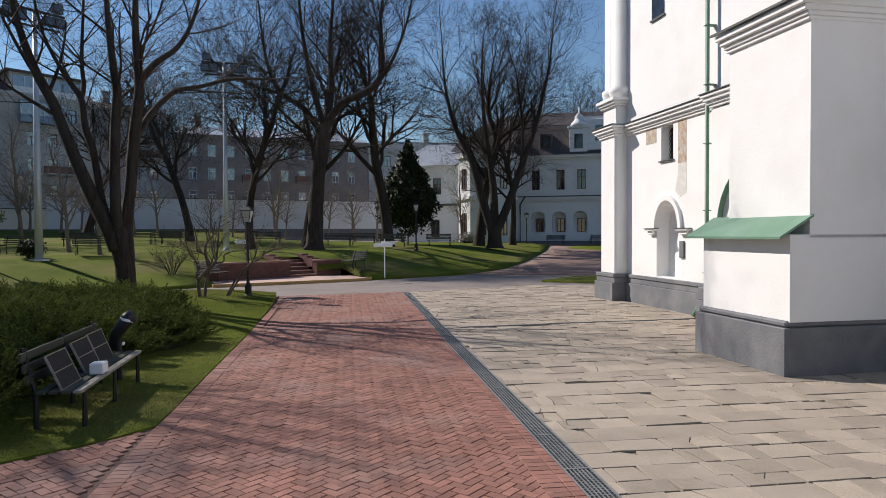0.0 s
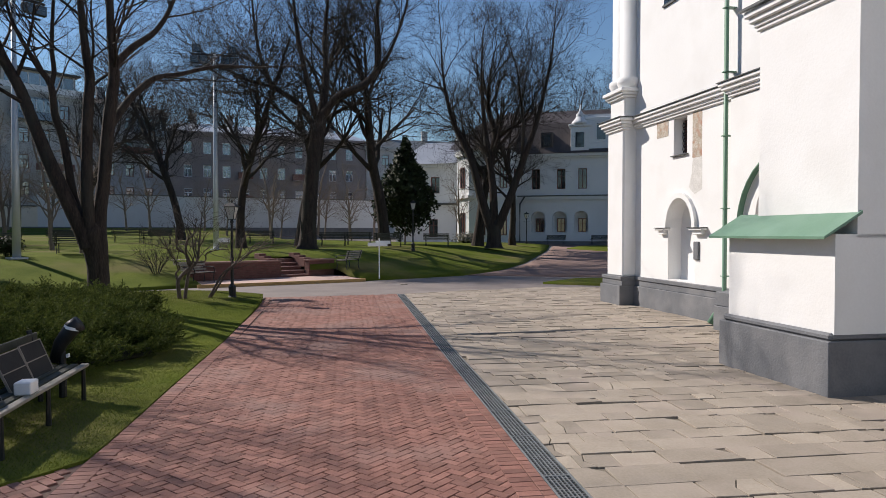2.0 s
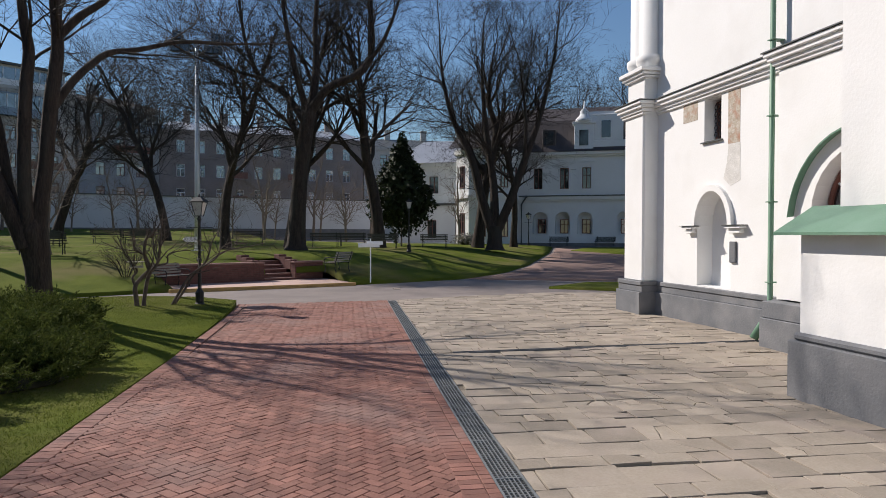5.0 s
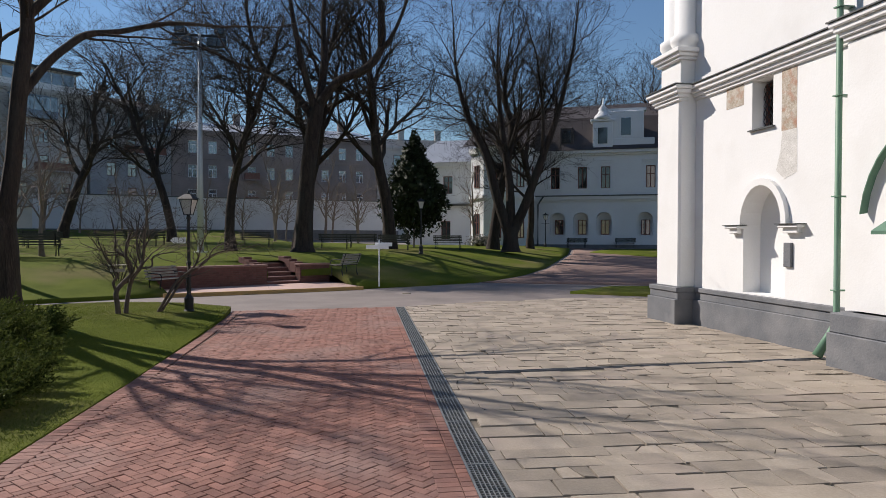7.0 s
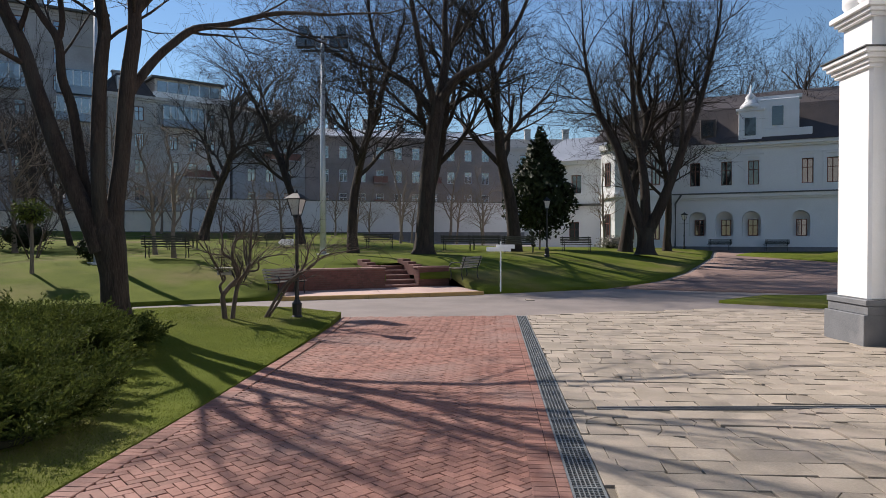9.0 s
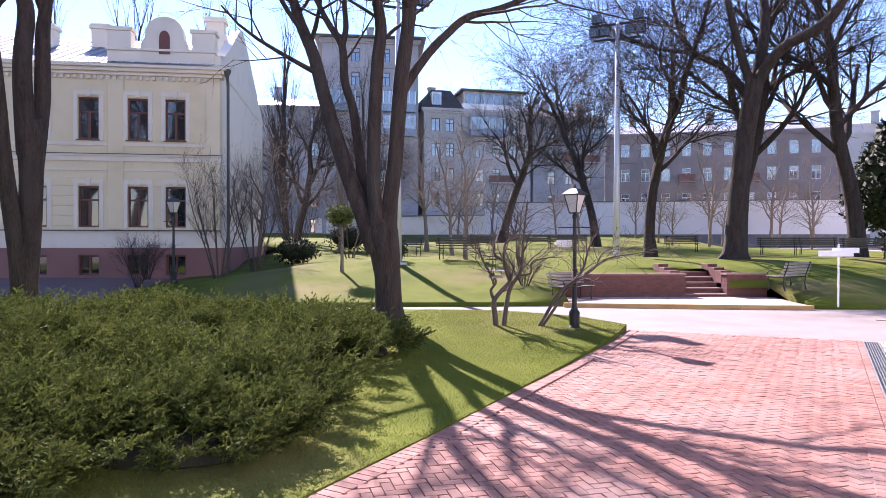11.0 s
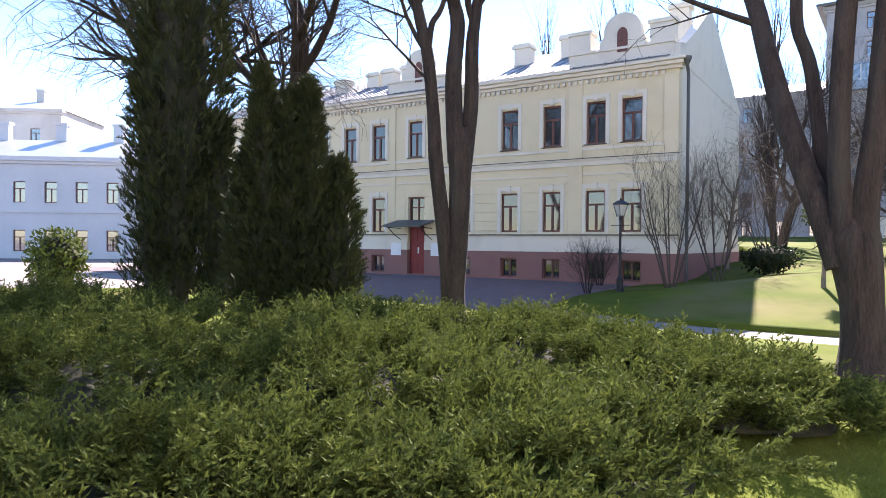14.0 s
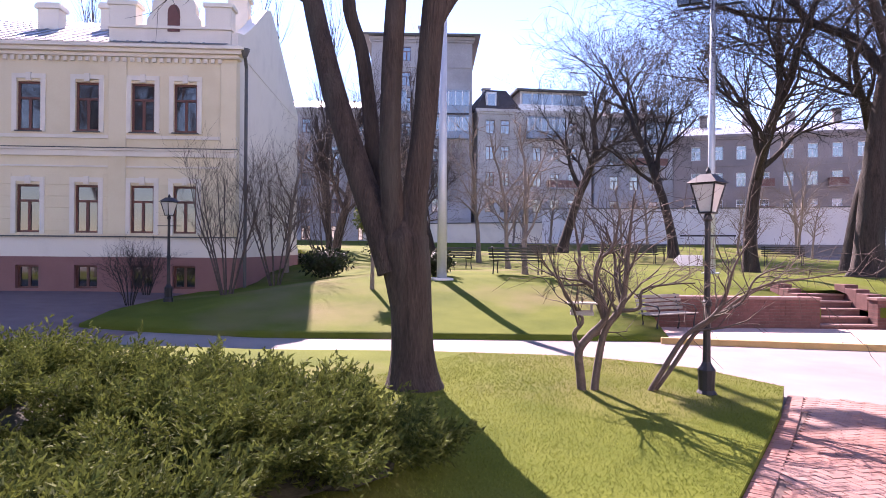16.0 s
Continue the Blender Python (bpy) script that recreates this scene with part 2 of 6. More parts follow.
def tube(bm, pts, radii, sides=8):
    """A tapered tube through points."""
    rings = []
    for i, p in enumerate(pts):
        p = Vector(p)
        d = Vector(pts[min(i + 1, len(pts) - 1)]) - Vector(pts[max(i - 1, 0)])
        q = d.to_track_quat("Z", "Y")
        rings.append([bm.verts.new(p + q @ Vector((math.cos(a) * radii[i], math.sin(a) * radii[i], 0))) for a in (2 * math.pi * k / sides for k in range(sides))])
    for a, b in zip(rings, rings[1:]):
        for k in range(sides):
            bm.faces.new((a[k], a[(k + 1) % sides], b[(k + 1) % sides], b[k]))
    bm.faces.new(rings[0][::-1])
    bm.faces.new(rings[-1])
    return bm


def lathe(bm, profile, sides=16, at=(0, 0, 0)):
    """Turns (radius, height) rows about the z axis."""
    return tube(bm, [(at[0], at[1], at[2] + z) for r, z in profile], [max(r, 0.002) for r, z in profile], sides)


def prism(bm, pts, z0, z1):
    lo = [bm.verts.new((x, y, z0)) for x, y in pts]
    hi = [bm.verts.new((x, y, z1)) for x, y in pts]
    bm.faces.new(hi)
    bm.faces.new(lo[::-1])
    k = len(pts)
    for i in range(k):
        bm.faces.new((lo[i], lo[(i + 1) % k], hi[(i + 1) % k], hi[i]))
    return bm


def ss(a, b, x):
    t = min(1.0, max(0.0, (x - a) / (b - a)))
    return t * t * (3 - 2 * t)


# ---------------------------------------------------------------- lie of the land
EDGE = [(-27.5, 24.4), (-24.8, 20.9), (-22.6, 18.5), (-20.6, 17.2), (-19.2, 18.2), (-16.8, 19.8), (-14.2, 22.7), (-11.0, 26.0), (-8.3, 27.7), (-5.0, 30.2), (-3.6, 31.6), (-1.0, 34.2), (1.0, 38.8), (2.5, 44), (4.6, 54), (5.3, 60), (4.4, 64), (1, 65.5), (-6, 67), (-14, 70)]


def edge_distance(x, y):
    """Distance from the near edge of the big lawn."""
    best = 1e9
    for (ax, ay), (bx, by) in zip(EDGE, EDGE[1:]):
        dx, dy = bx - ax, by - ay
        t = min(1, max(0, ((x - ax) * dx + (y - ay) * dy) / (dx * dx + dy * dy)))
        best = min(best, math.hypot(x - ax - t * dx, y - ay - t * dy))
    return best


def road_z(x, y):
    return max(0.42 * ss(-18, -29, x), 1.0 * ss(36, 64, y)) + 0.012 * max(0, y - 64)


def lawn_z(x, y):
    d = edge_distance(x, y)
    far = 0.034 * max(0.0, math.hypot(x, y - 6) - 36) * ss(6, 20, d)
    return road_z(x, y) * (1 - ss(0, 8, d)) + 0.05 + 1.15 * ss(-1.0, 7.5, d) + far


def island_z(x, y):
    return 0.02 + 0.28 * ss(-4.5, -10, x)

# ---------------------------------------------------------------- ground, lawns and paving
def cut_sheet(pts, step, zf, skirt=0.25):
    """A sheet over a plan polygon, cut into a grid and laid on a height function, with a skirt round its edge."""
    bm = bmesh.new()
    bm.faces.new([bm.verts.new((x, y, 0)) for x, y in pts])
    for axis in (0, 1):
        lo, hi = min(p[axis] for p in pts), max(p[axis] for p in pts)
        k = lo + step
        while k < hi:
            co, no = [0, 0, 0], [0, 0, 0]
            co[axis], no[axis] = k, 1
            bmesh.ops.bisect_plane(bm, geom=bm.verts[:] + bm.edges[:] + bm.faces[:], plane_co=co, plane_no=no)
            k += step
    for v in bm.verts:
        v.co.z = zf(v.co.x, v.co.y)
    rim = [e for e in bm.edges if e.is_boundary]
    if skirt:
        r = bmesh.ops.extrude_edge_only(bm, edges=rim)
        for v in r["geom"]:
            if isinstance(v, bmesh.types.BMVert):
                v.co.z -= skirt
    bmesh.ops.recalc_face_normals(bm, faces=bm.faces[:])
    up = sum(f.normal.z * f.calc_area() for f in bm.faces)
    if up < 0:
        bmesh.ops.reverse_faces(bm, faces=bm.faces[:])
    return bm


def ground_sheet():
    """One sheet of road surface to the horizon: a fine grid in the middle, rings outside."""
    xs = [-2500, -900, -400, -220, -140] + [-100 + 4 * i for i in range(36)] + [50, 70, 120, 220, 400, 900, 2500]
    ys = [-2500, -900, -400, -200, -100, -60] + [-40 + 4 * i for i in range(36)] + [110, 130, 160, 220, 400, 900, 2500]
    verts = [(x, y, road_z(x, min(y, 140)) - 0.02) for y in ys for x in xs]
    w = len(xs)
    faces = [(j * w + i, j * w + i + 1, (j + 1) * w + i + 1, (j + 1) * w + i) for j in range(len(ys) - 1) for i in range(w - 1)]
    return new("ground", mesh_of("ground", verts, faces, M["asphalt"], True))


tagged(ground_sheet(), "pale worn asphalt road and ground", "ground", kind="structure")

LAWN = EDGE[0:7] + [EDGE[7], (-10.55, 26.35), (-11.9, 28.0), (-8.95, 31.0), (-10.24, 32.2), (-9.24, 33.2), (-7.9, 32.0), (-6.9, 32.9), (-5.0, 30.4)] + EDGE[10:] + [(-30, 78), (-60, 92), (-95, 96), (-110, 60), (-70, 35), (-45, 38), (-35, 34)]
BRICK_L = [(-6.72, 22.5), (-6.33, 21.2), (-6.0, 20.0), (-5.48, 18.0), (-5.0, 16.0), (-4.5, 14.0), (-4.05, 12.0), (-3.6, 10.0), (-3.14, 8.0), (-3.02, 7.4), (-3.2, 6.98), (-3.84, 6.15), (-5.6, 4.2), (-9, 1.0)]
DRAIN_L = [(-2.67, 24.0), (-0.8, 15.56), (-0.08, 12.31), (0.83, 8.3), (1.41, 5.73), (2.65, 0.3), (3.6, -4.0)]
ISLAND = [(-6.75, 22.45), (-7.95, 22.4), (-9.5, 21.55), (-11.5, 20.0), (-13.4, 18.0), (-16.5, 15.6), (-21, 12.2), (-27, 6.5), (-30, 1.5), (-26, -4), (-12, -3.0), (-9, 0.9)] + BRICK_L[-2:0:-1]
tagged(part("lawn", cut_sheet(LAWN, 2.0, lawn_z), M["lawn"], smooth=True), "sloping spring lawn with tree shade", "lawn", kind="structure")
tagged(part("lawn_island", cut_sheet(ISLAND, 0.8, island_z), M["lawn"]), "bright green mown grass island", "lawn", kind="structure")
bm = cut_sheet([(5.2, 28.3), (2.6, 29.2), (4.3, 31.8), (9, 33), (16, 33), (16, 28)], 1.0, lambda x, y: 0.07)
tagged(part("lawn_strip", bm, M["lawn"], smooth=True), "small grass strip beside the road", "lawn", kind="structure")
bm = cut_sheet([(6.4, 56), (8.2, 60), (16, 62), (30, 62), (30, 50), (12, 50)], 2.0, lambda x, y: road_z(x, y) + 0.06)
tagged(part("lawn_far", bm, M["lawn"], smooth=True), "grass verge beside the far road", "lawn", kind="structure")
bm = cut_sheet([(-19.2, 18.1), (-20.6, 17.15), (-22.6, 18.45), (-24.8, 20.85), (-26.5, 23.0), (-36, 12.5), (-46, 1), (-40, -5), (-27, 7.3), (-21.5, 12.5), (-17.2, 15.6)], 1.2, lambda x, y: road_z(x, y) + 0.012, 0.02)
tagged(part("pavement_court", bm, M["darkpav"], smooth=True), "plum-coloured court paving in front of the house", "paving", kind="structure")

bm = cut_sheet([(-0.7, 34.4), (1.3, 38.8), (2.8, 44), (4.9, 54), (5.6, 60), (5.2, 64.6), (22, 63.5), (18, 50), (10.5, 40), (6.2, 33.6)], 2.0, lambda x, y: road_z(x, y) + 0.012, 0.04)
tagged(part("road_brick", bm, M["roadbrick"], smooth=True), "worn brownish brick road before the hall", "road", kind="structure")

# beds under the small paving pieces
bm = cut_sheet(BRICK_L[::-1] + DRAIN_L, 50, lambda x, y: -0.012, 0.05)
brick_bed = tagged(part("pavement_brick", bm, M["joint"]), "red herringbone brick path", "paving", kind="structure")
PLAZA = DRAIN_L[::-1] + [(-0.2, 25.8), (2.3, 27.3), (5.2, 27.9), (14, 29), (14, 5), (14, -4)]
bm = cut_sheet(PLAZA, 50, lambda x, y: -0.014, 0.05)
slab_bed = tagged(part("pavement_slabs", bm, M["earth"]), "worn sandstone slab plaza", "paving", kind="structure")


def wall_with(x0, x1, z0, z1, y0, y1, holes, bm=None):
    """A wall with rectangular openings right through it; holes are (x0, x1, z0, z1)."""
    bm = bm or bmesh.new()
    xs = sorted({x0, x1, *[h[0] for h in holes], *[h[1] for h in holes]})
    for a, b in zip(xs, xs[1:]):
        if a < x0 or b > x1:
            continue
        zz = [z0]
        for h in sorted(holes, key=lambda h: h[2]):
            if h[0] <= a + 1e-6 and h[1] >= b - 1e-6:
                zz += [h[2], h[3]]
        zz.append(z1)
        for c, d in zip(zz[::2], zz[1::2]):
            if d - c > 1e-4:
                box(bm, a, b, y0, y1, c, d)
    bmesh.ops.remove_doubles(bm, verts=bm.verts[:], dist=0.0005)
    return bm


def arch_fill(bm, x0, x1, zs, zt, y0, y1, n=10):
    """The masonry over a round arch between its springing zs and the top zt of its square opening."""
    cx, r, h = (x0 + x1) / 2, (x1 - x0) / 2, zt - zs
    arc = [(cx - r * math.cos(math.pi * i / n), zs + h * math.sin(math.pi * i / n)) for i in range(n + 1)]
    for (ax, az), (bx, bz) in zip(arc, arc[1:]):
        v = [bm.verts.new(p) for p in ((ax, y0, az), (bx, y0, bz), (bx, y0, zt + .001), (ax, y0, zt + .001), (ax, y1, az), (bx, y1, bz), (bx, y1, zt + .001), (ax, y1, zt + .001))]
        for q in ((0, 1, 2, 3), (7, 6, 5, 4), (0, 4, 5, 1), (1, 5, 6, 2), (2, 6, 7, 3), (3, 7, 4, 0)):
            bm.faces.new([v[k] for k in q])


# ---------------------------------------------------------------- white church
def church():
    e = thing("church", frame_of(4.4, 22.2, 0.275, -0.961), "white plastered church with grey plinth and green metal roofs", "church")
    # main wall; outward is -y
    bm = wall_with(0.2, 12, 0.7, 14, 0.0, 0.9, [(3.0, 3.62, 4.05, 5.0), (2.76, 3.98, 0.86, 2.96), (6.45, 8.7, 2.3, 3.45)])
    arch_fill(bm, 2.76, 3.98, 2.2, 2.96, 0.0, 0.9)
    arch_fill(bm, 6.45, 8.7, 2.35, 3.45, 0.0, 0.9, 14)
    box(bm, 2.6, 4.1, 0.38, 0.9, 0.8, 3.1)
    box(bm, -0.3, 12, 0.9, 12, 0.0, 14)
    part("wall", bm, M["white"], e)
    # corner pier with half columns above
    bm = boxes((-0.02, 1.0, -0.4, 1.5, 0.8, 5.42), bevel=0.05)
    box(bm, 0.04, 0.94, -0.34, 1.4, 5.42, 6.2, 0.02)
    box(bm, 0.08, 0.9, 0.0, 1.4, 6.2, 14)
    box(bm, -0.6, 0.1, 0.6, 1.5, 0.0, 14)
    part("corner_pier", bm, M["white"], e)
    for x in (0.28, 0.76):
        bm = tube(bmesh.new(), [(x, -0.12, z) for z in (6.18, 6.3, 6.36, 6.5, 6.56, 14)], [0.3, 0.3, 0.34, 0.34, 0.25, 0.25], 16)
        part("half_column", bm, M["white"], e, smooth=True)
    # string course: stepped mouldings
    for x0, x1, y in ((1.0, 5.62, 0.0), (-0.02, 1.0, -0.4), (5.62, 12, -0.18)):
        bm = bmesh.new()
        for z0, z1, o in ((5.02, 5.09, 0.05), (5.09, 5.17, 0.09), (5.17, 5.26, 0.15), (5.26, 5.34, 0.2)):
            box(bm, x0 - (o if y else 0), x1 + (o if y == -0.4 else 0), y - o, y + 0.2, z0, z1, 0.012)
        c = part("cornice", bm, M["white"], e)
        part("drip_cap", boxes((x0 - (0.22 if y else 0), x1 + (0.22 if y == -0.4 else 0), y - 0.23, y + 0.2, 5.343, 5.365)), M["darktin"], c)
    bm = bmesh.new()
    for z0, z1, o in ((5.95, 6.02, 0.05), (6.02, 6.1, 0.1), (6.1, 6.2, 0.16)):
        box(bm, 0.02 - o, 0.96 + o, -0.36 - o, 1.0, z0, z1, 0.012)
    part("cornice", bm, M["white"], e)
    # plinth runs
    for a, b, y in ((1.08, 5.75, -0.1), (-0.2, 1.08, -0.53)):
        bm = boxes((a, b, y, 0.6, -0.1, 0.56), bevel=0.01)
        box(bm, a, b, y + 0.07, 0.6, 0.56, 0.72, 0.01)
        box(bm, a, b, y + 0.04, 0.6, 0.72, 0.83, 0.015)
        part("plinth", bm, M["plinth"], e)
    for a, b, y in ((5.75, 8.0, -0.45), (5.9, 8.6, -0.75)):
        bm = boxes((a, b, y, 0.4, -0.1, 0.52), bevel=0.01)
        box(bm, a, b, y + 0.05, 0.4, 0.52, 0.82, 0.015)
        part("plinth", bm, M["plinth"], e)
    # shallow projection with a half-round window
    bm = wall_with(5.62, 9.2, 0.75, 5.0, -0.18, 0.0, [(6.45, 8.7, 2.3, 3.45)])
    arch_fill(bm, 6.45, 8.7, 2.35, 3.45, -0.18, 0.0, 14)
    part("wall", bm, M["white"], e)
    bm = boxes((8.55, 9.0, -0.34, 0.0, 0.75, 14))
    part("corner_pier", bm, M["white"], e)
    w = part("window", tube(bmesh.new(), [(7.575 + 1.05 * math.cos(a), 0.14, 2.4 + 0.98 * math.sin(a)) for a in [math.pi * i / 14 for i in range(15)]], [0.05] * 15, 6), M["frame"], e)
    for i in range(1, 6):
        a = math.pi * i / 6
        part("glazing_bar", tube(bmesh.new(), [(7.575, 0.14, 2.4), (7.575 + 1.05 * math.cos(a), 0.14, 2.4 + 0.98 * math.sin(a))], [0.02, 0.02], 5), M["signwhite"], w)
    part("sill", boxes((6.45, 8.7, -0.05, 0.2, 2.3, 2.4)), M["frame"], w)
    part("pane", boxes((6.5, 8.65, 0.16, 0.18, 2.35, 3.45)), M["glass"], w)
    bm = bmesh.new()
    n = 16
    arc = [(7.575 - 1.55 * math.cos(math.pi * (0.04 + 0.92 * i / n)), 2.1 + 1.62 * math.sin(math.pi * (0.04 + 0.92 * i / n))) for i in range(n + 1)]
    for (ax, az), (bx, bz) in zip(arc, arc[1:]):
        v = [bm.verts.new(p) for p in ((ax, -0.32, az), (bx, -0.32, bz), (bx, -0.18, bz + 0.02), (ax, -0.18, az + 0.02), (ax, -0.32, az + 0.03), (bx, -0.32, bz + 0.03), (bx, -0.18, bz + 0.055), (ax, -0.18, az + 0.055))]
        for q in ((3, 2, 1, 0), (4, 5, 6, 7), (0, 1, 5, 4), (1, 2, 6, 5), (2, 3, 7, 6), (3, 0, 4, 7)):
            bm.faces.new([v[k] for k in q])
    bmesh.ops.remove_doubles(bm, verts=bm.verts[:], dist=0.001)
    part("window_hood", bm, M["green"], e, "curved green sheet metal hood")
    # lattice window
    w = part("window", boxes((3.0, 3.62, 0.3, 0.36, 4.05, 4.1), (3.0, 3.62, 0.3, 0.36, 4.91, 4.96), (3.0, 3.05, 0.3, 0.36, 4.1, 4.91), (3.57, 3.62, 0.3, 0.36, 4.1, 4.91)), M["frame"], e)
    part("pane", boxes((3.0, 3.62, 0.38, 0.4, 4.05, 4.96)), M["glass"], w)
    bm = bmesh.new()
    for k in range(-6, 10):
        for sgn in (1, -1):
            pts = []
            for i in range(31):
                x = 3.02 + 0.58 * i / 30
                z = 4.05 + 0.15 * k + sgn * (x - 3.31) * 1.45 + (0.2 if sgn < 0 else 0)
                if 4.07 < z < 4.94:
                    pts.append((x, 0.24, z))
            if len(pts) > 1:
                tube(bm, [pts[0], pts[-1]], [0.009, 0.009], 4)
    part("lattice", bm, M["iron"], w)
    part("sill", boxes((2.94, 3.68, -0.06, 0.3, 4.02, 4.048)), M["darktin"], w)
    # bare masonry patches, sunk a little into the plaster
    part("bare_patch", boxes((2.16, 2.74, -0.006, 0.01, 4.6, 5.02)), M["oldstone"], e, "patch of bare old masonry")
    bm = prism(bmesh.new(), [(3.86, 3.9), (4.26, 3.9), (4.26, 5.0), (3.86, 5.0)], 0, 0.012)
    bm.transform(Matrix(((1, 0, 0, 0), (0, 0, -1, 0.008), (0, 1, 0, 0), (0, 0, 0, 1))))
    part("bare_patch", bm, M["oldstone"], e, "patch of bare old masonry")
    bm = prism(bmesh.new(), [(3.72, 3.2), (3.95, 3.02), (4.28, 3.12), (4.27, 3.9), (3.88, 3.9), (3.84, 3.55)], 0, 0.012)
    bm.transform(Matrix(((1, 0, 0, 0), (0, 0, -1, 0.008), (0, 1, 0, 0), (0, 0, 0, 1))))
    part("bare_patch", bm, M["oldmortar"], e, "patch of bare lime render")
    # niche hood and ledges
    bm = bmesh.new()
    arc = [(3.37 - 0.74 * math.cos(math.pi * i / 14), 2.2 + 0.89 * math.sin(math.pi * i / 14)) for i in range(15)]
    for (ax, az), (bx, bz) in zip(arc, arc[1:]):
        q = []
        for x, z, k in ((ax, az, 1), (bx, bz, 1)):
            cx, cz = (x - 3.37) / 0.74, (z - 2.2) / 0.89
            q.append(((x, z), (3.37 + cx * 0.605, 2.2 + cz * 0.755)))
        v = [bm.verts.new(p) for p in ((q[0][1][0], -0.09, q[0][1][1]), (q[1][1][0], -0.09, q[1][1][1]), (q[1][0][0], -0.09, q[1][0][1]), (q[0][0][0], -0.09, q[0][0][1]), (q[0][1][0], 0.02, q[0][1][1]), (q[1][1][0], 0.02, q[1][1][1]), (q[1][0][0], 0.02, q[1][0][1]), (q[0][0][0], 0.02, q[0][0][1]))]
        for f in ((0, 1, 2, 3), (0, 4, 5, 1), (1, 5, 6, 2), (2, 6, 7, 3), (3, 7, 4, 0)):
            bm.faces.new([v[k] for k in f])
    bmesh.ops.remove_doubles(bm, verts=bm.verts[:], dist=0.001)
    bmesh.ops.recalc_face_normals(bm, faces=bm.faces[:])
    part("niche_arch", bm, M["white"], e)
    for a, b in ((2.36, 2.78), (3.96, 4.5)):
        l = part("ledge", boxes((a, b, -0.16, 0.05, 2.13, 2.19), (a + 0.08, b - 0.08, -0.1, 0.05, 2.03, 2.13), bevel=0.01), M["white"], e)
        part("drip_cap", boxes((a - 0.03, b + 0.03, -0.19, 0.05, 2.192, 2.205)), M["darktin"], l)
    part("wall_box", boxes((4.0, 4.2, -0.05, 0.05, 1.42, 1.86), bevel=0.01), M["plinth"], e, "grey wall recess cover")
    # buttress
    B0, B1, F = 9.25, 11.52, -2.87
    bm = boxes((B0, B1, F, 0.2, -0.1, 0.70), bevel=0.012)
    box(bm, B0 + 0.04, B1 - 0.03, F + 0.04, 0.2, 0.70, 0.8, 0.03)
    part("buttress_plinth", bm, M["plinth"], e)
    bm = boxes((B0 + 0.1, B1 - 0.03, F + 0.1, 0.2, 0.78, 2.05), (B0 + 0.35, B1 - 0.03, F + 0.42, 0.2, 2.0, 5.5))
    part("buttress", bm, M["white"], e)
    bm = bmesh.new()
    for z0, z1, o in ((5.14, 5.2, 0.04), (5.2, 5.27, 0.07), (5.27, 5.36, 0.12), (5.36, 5.46, 0.17)):
        box(bm, B0 + 0.35 - o, B1 - 0.03 + o * 0.3, F + 0.42 - o, 0.2, z0, z1, 0.012)
    c = part("cornice", bm, M["white"], e)
    bm = prism(bmesh.new(), [(0, 0), (2.6, 0.75), (2.6, 0.8), (0, 0.04)], 0, 2.5)
    bm.transform(Matrix.Translation((B0 + 0.08, F + 0.2, 5.465)) @ Matrix(((0, 0, 1, 0), (1, 0, 0, 0), (0, 1, 0, 0), (0, 0, 0, 1))))
    part("buttress_roof", bm, M["darktin"], c)
    bm = prism(bmesh.new(), [(-0.2, 2.02), (-0.2, 1.985), (0.36, 2.31), (0.36, 2.35)], -0.14, 2.28)
    bm.transform(Matrix.Translation((B0, F + 0.1, 0)) @ Matrix(((0, 0, 1, 0), (1, 0, 0, 0), (0, 1, 0, 0), (0, 0, 0, 1))))
    part("buttress_skirt_roof", bm, M["green"], e, "green sheet metal skirt roof")
    # green downpipe
    d = part("downpipe", tube(bmesh.new(), [(5.42, -0.5, 0.06), (5.45, -0.3, 0.42), (5.47, -0.2, 0.62), (5.47, -0.2, 14)], [0.08, 0.055, 0.05, 0.05], 10), M["green"], e, "green painted downpipe", smooth=True)
    for z in (1.1, 2.6, 4.2, 5.6, 7.0):
        part("clip", boxes((5.4, 5.54, -0.265, 0.0, z, z + 0.02)), M["green"], d)
    # higher window
    w = part("window", boxes((2.45, 3.2, -0.05, 0.0, 8.0, 8.05)), M["darktin"], e)
    part("pane", boxes((2.5, 3.15, -0.02, 0.0, 8.06, 9.6)), M["glass"], w)
    # further wall past the buttress
    part("wall", boxes((11.4, 22, 0.0, 1.0, 0.7, 14)), M["white"], e)
    part("plinth", boxes((11.4, 22, -0.12, 0.2, -0.1, 0.82)), M["plinth"], e)
    part("roof", boxes((-1.4, 22, -0.5, 12, 14, 14.3)), M["green"], e)


church()

# ---------------------------------------------------------------- windows
def window_mesh(w, h, style):
    """Frame bars of a casement of that size, its lower left corner at the origin, outward +y."""
    t = 0.07
    bm = boxes((0, t, -0.04, 0.04, 0, h), (w - t, w, -0.04, 0.04, 0, h), (t, w - t, -0.04, 0.04, 0, t), (t, w - t, -0.04, 0.04, h - t, h))
    if style == "T":
        box(bm, t, w - t, -0.045, 0.045, h * 0.64, h * 0.64 + 0.075)
        box(bm, w / 2 - 0.045, w / 2 + 0.045, -0.04, 0.04, t, h * 0.64)
    elif style == "X":
        box(bm, t, w - t, -0.035, 0.035, h * 0.62, h * 0.62 + 0.06)
        box(bm, w / 2 - 0.035, w / 2 + 0.035, -0.04, 0.04, t, h - t)
    elif style == "I":
        box(bm, w / 2 - 0.04, w / 2 + 0.04, -0.04, 0.04, t, h - t)
    me = bpy.data.meshes.new("window")
    bm.to_mesh(me)
    bm.free()
    return me


WMESH = {}


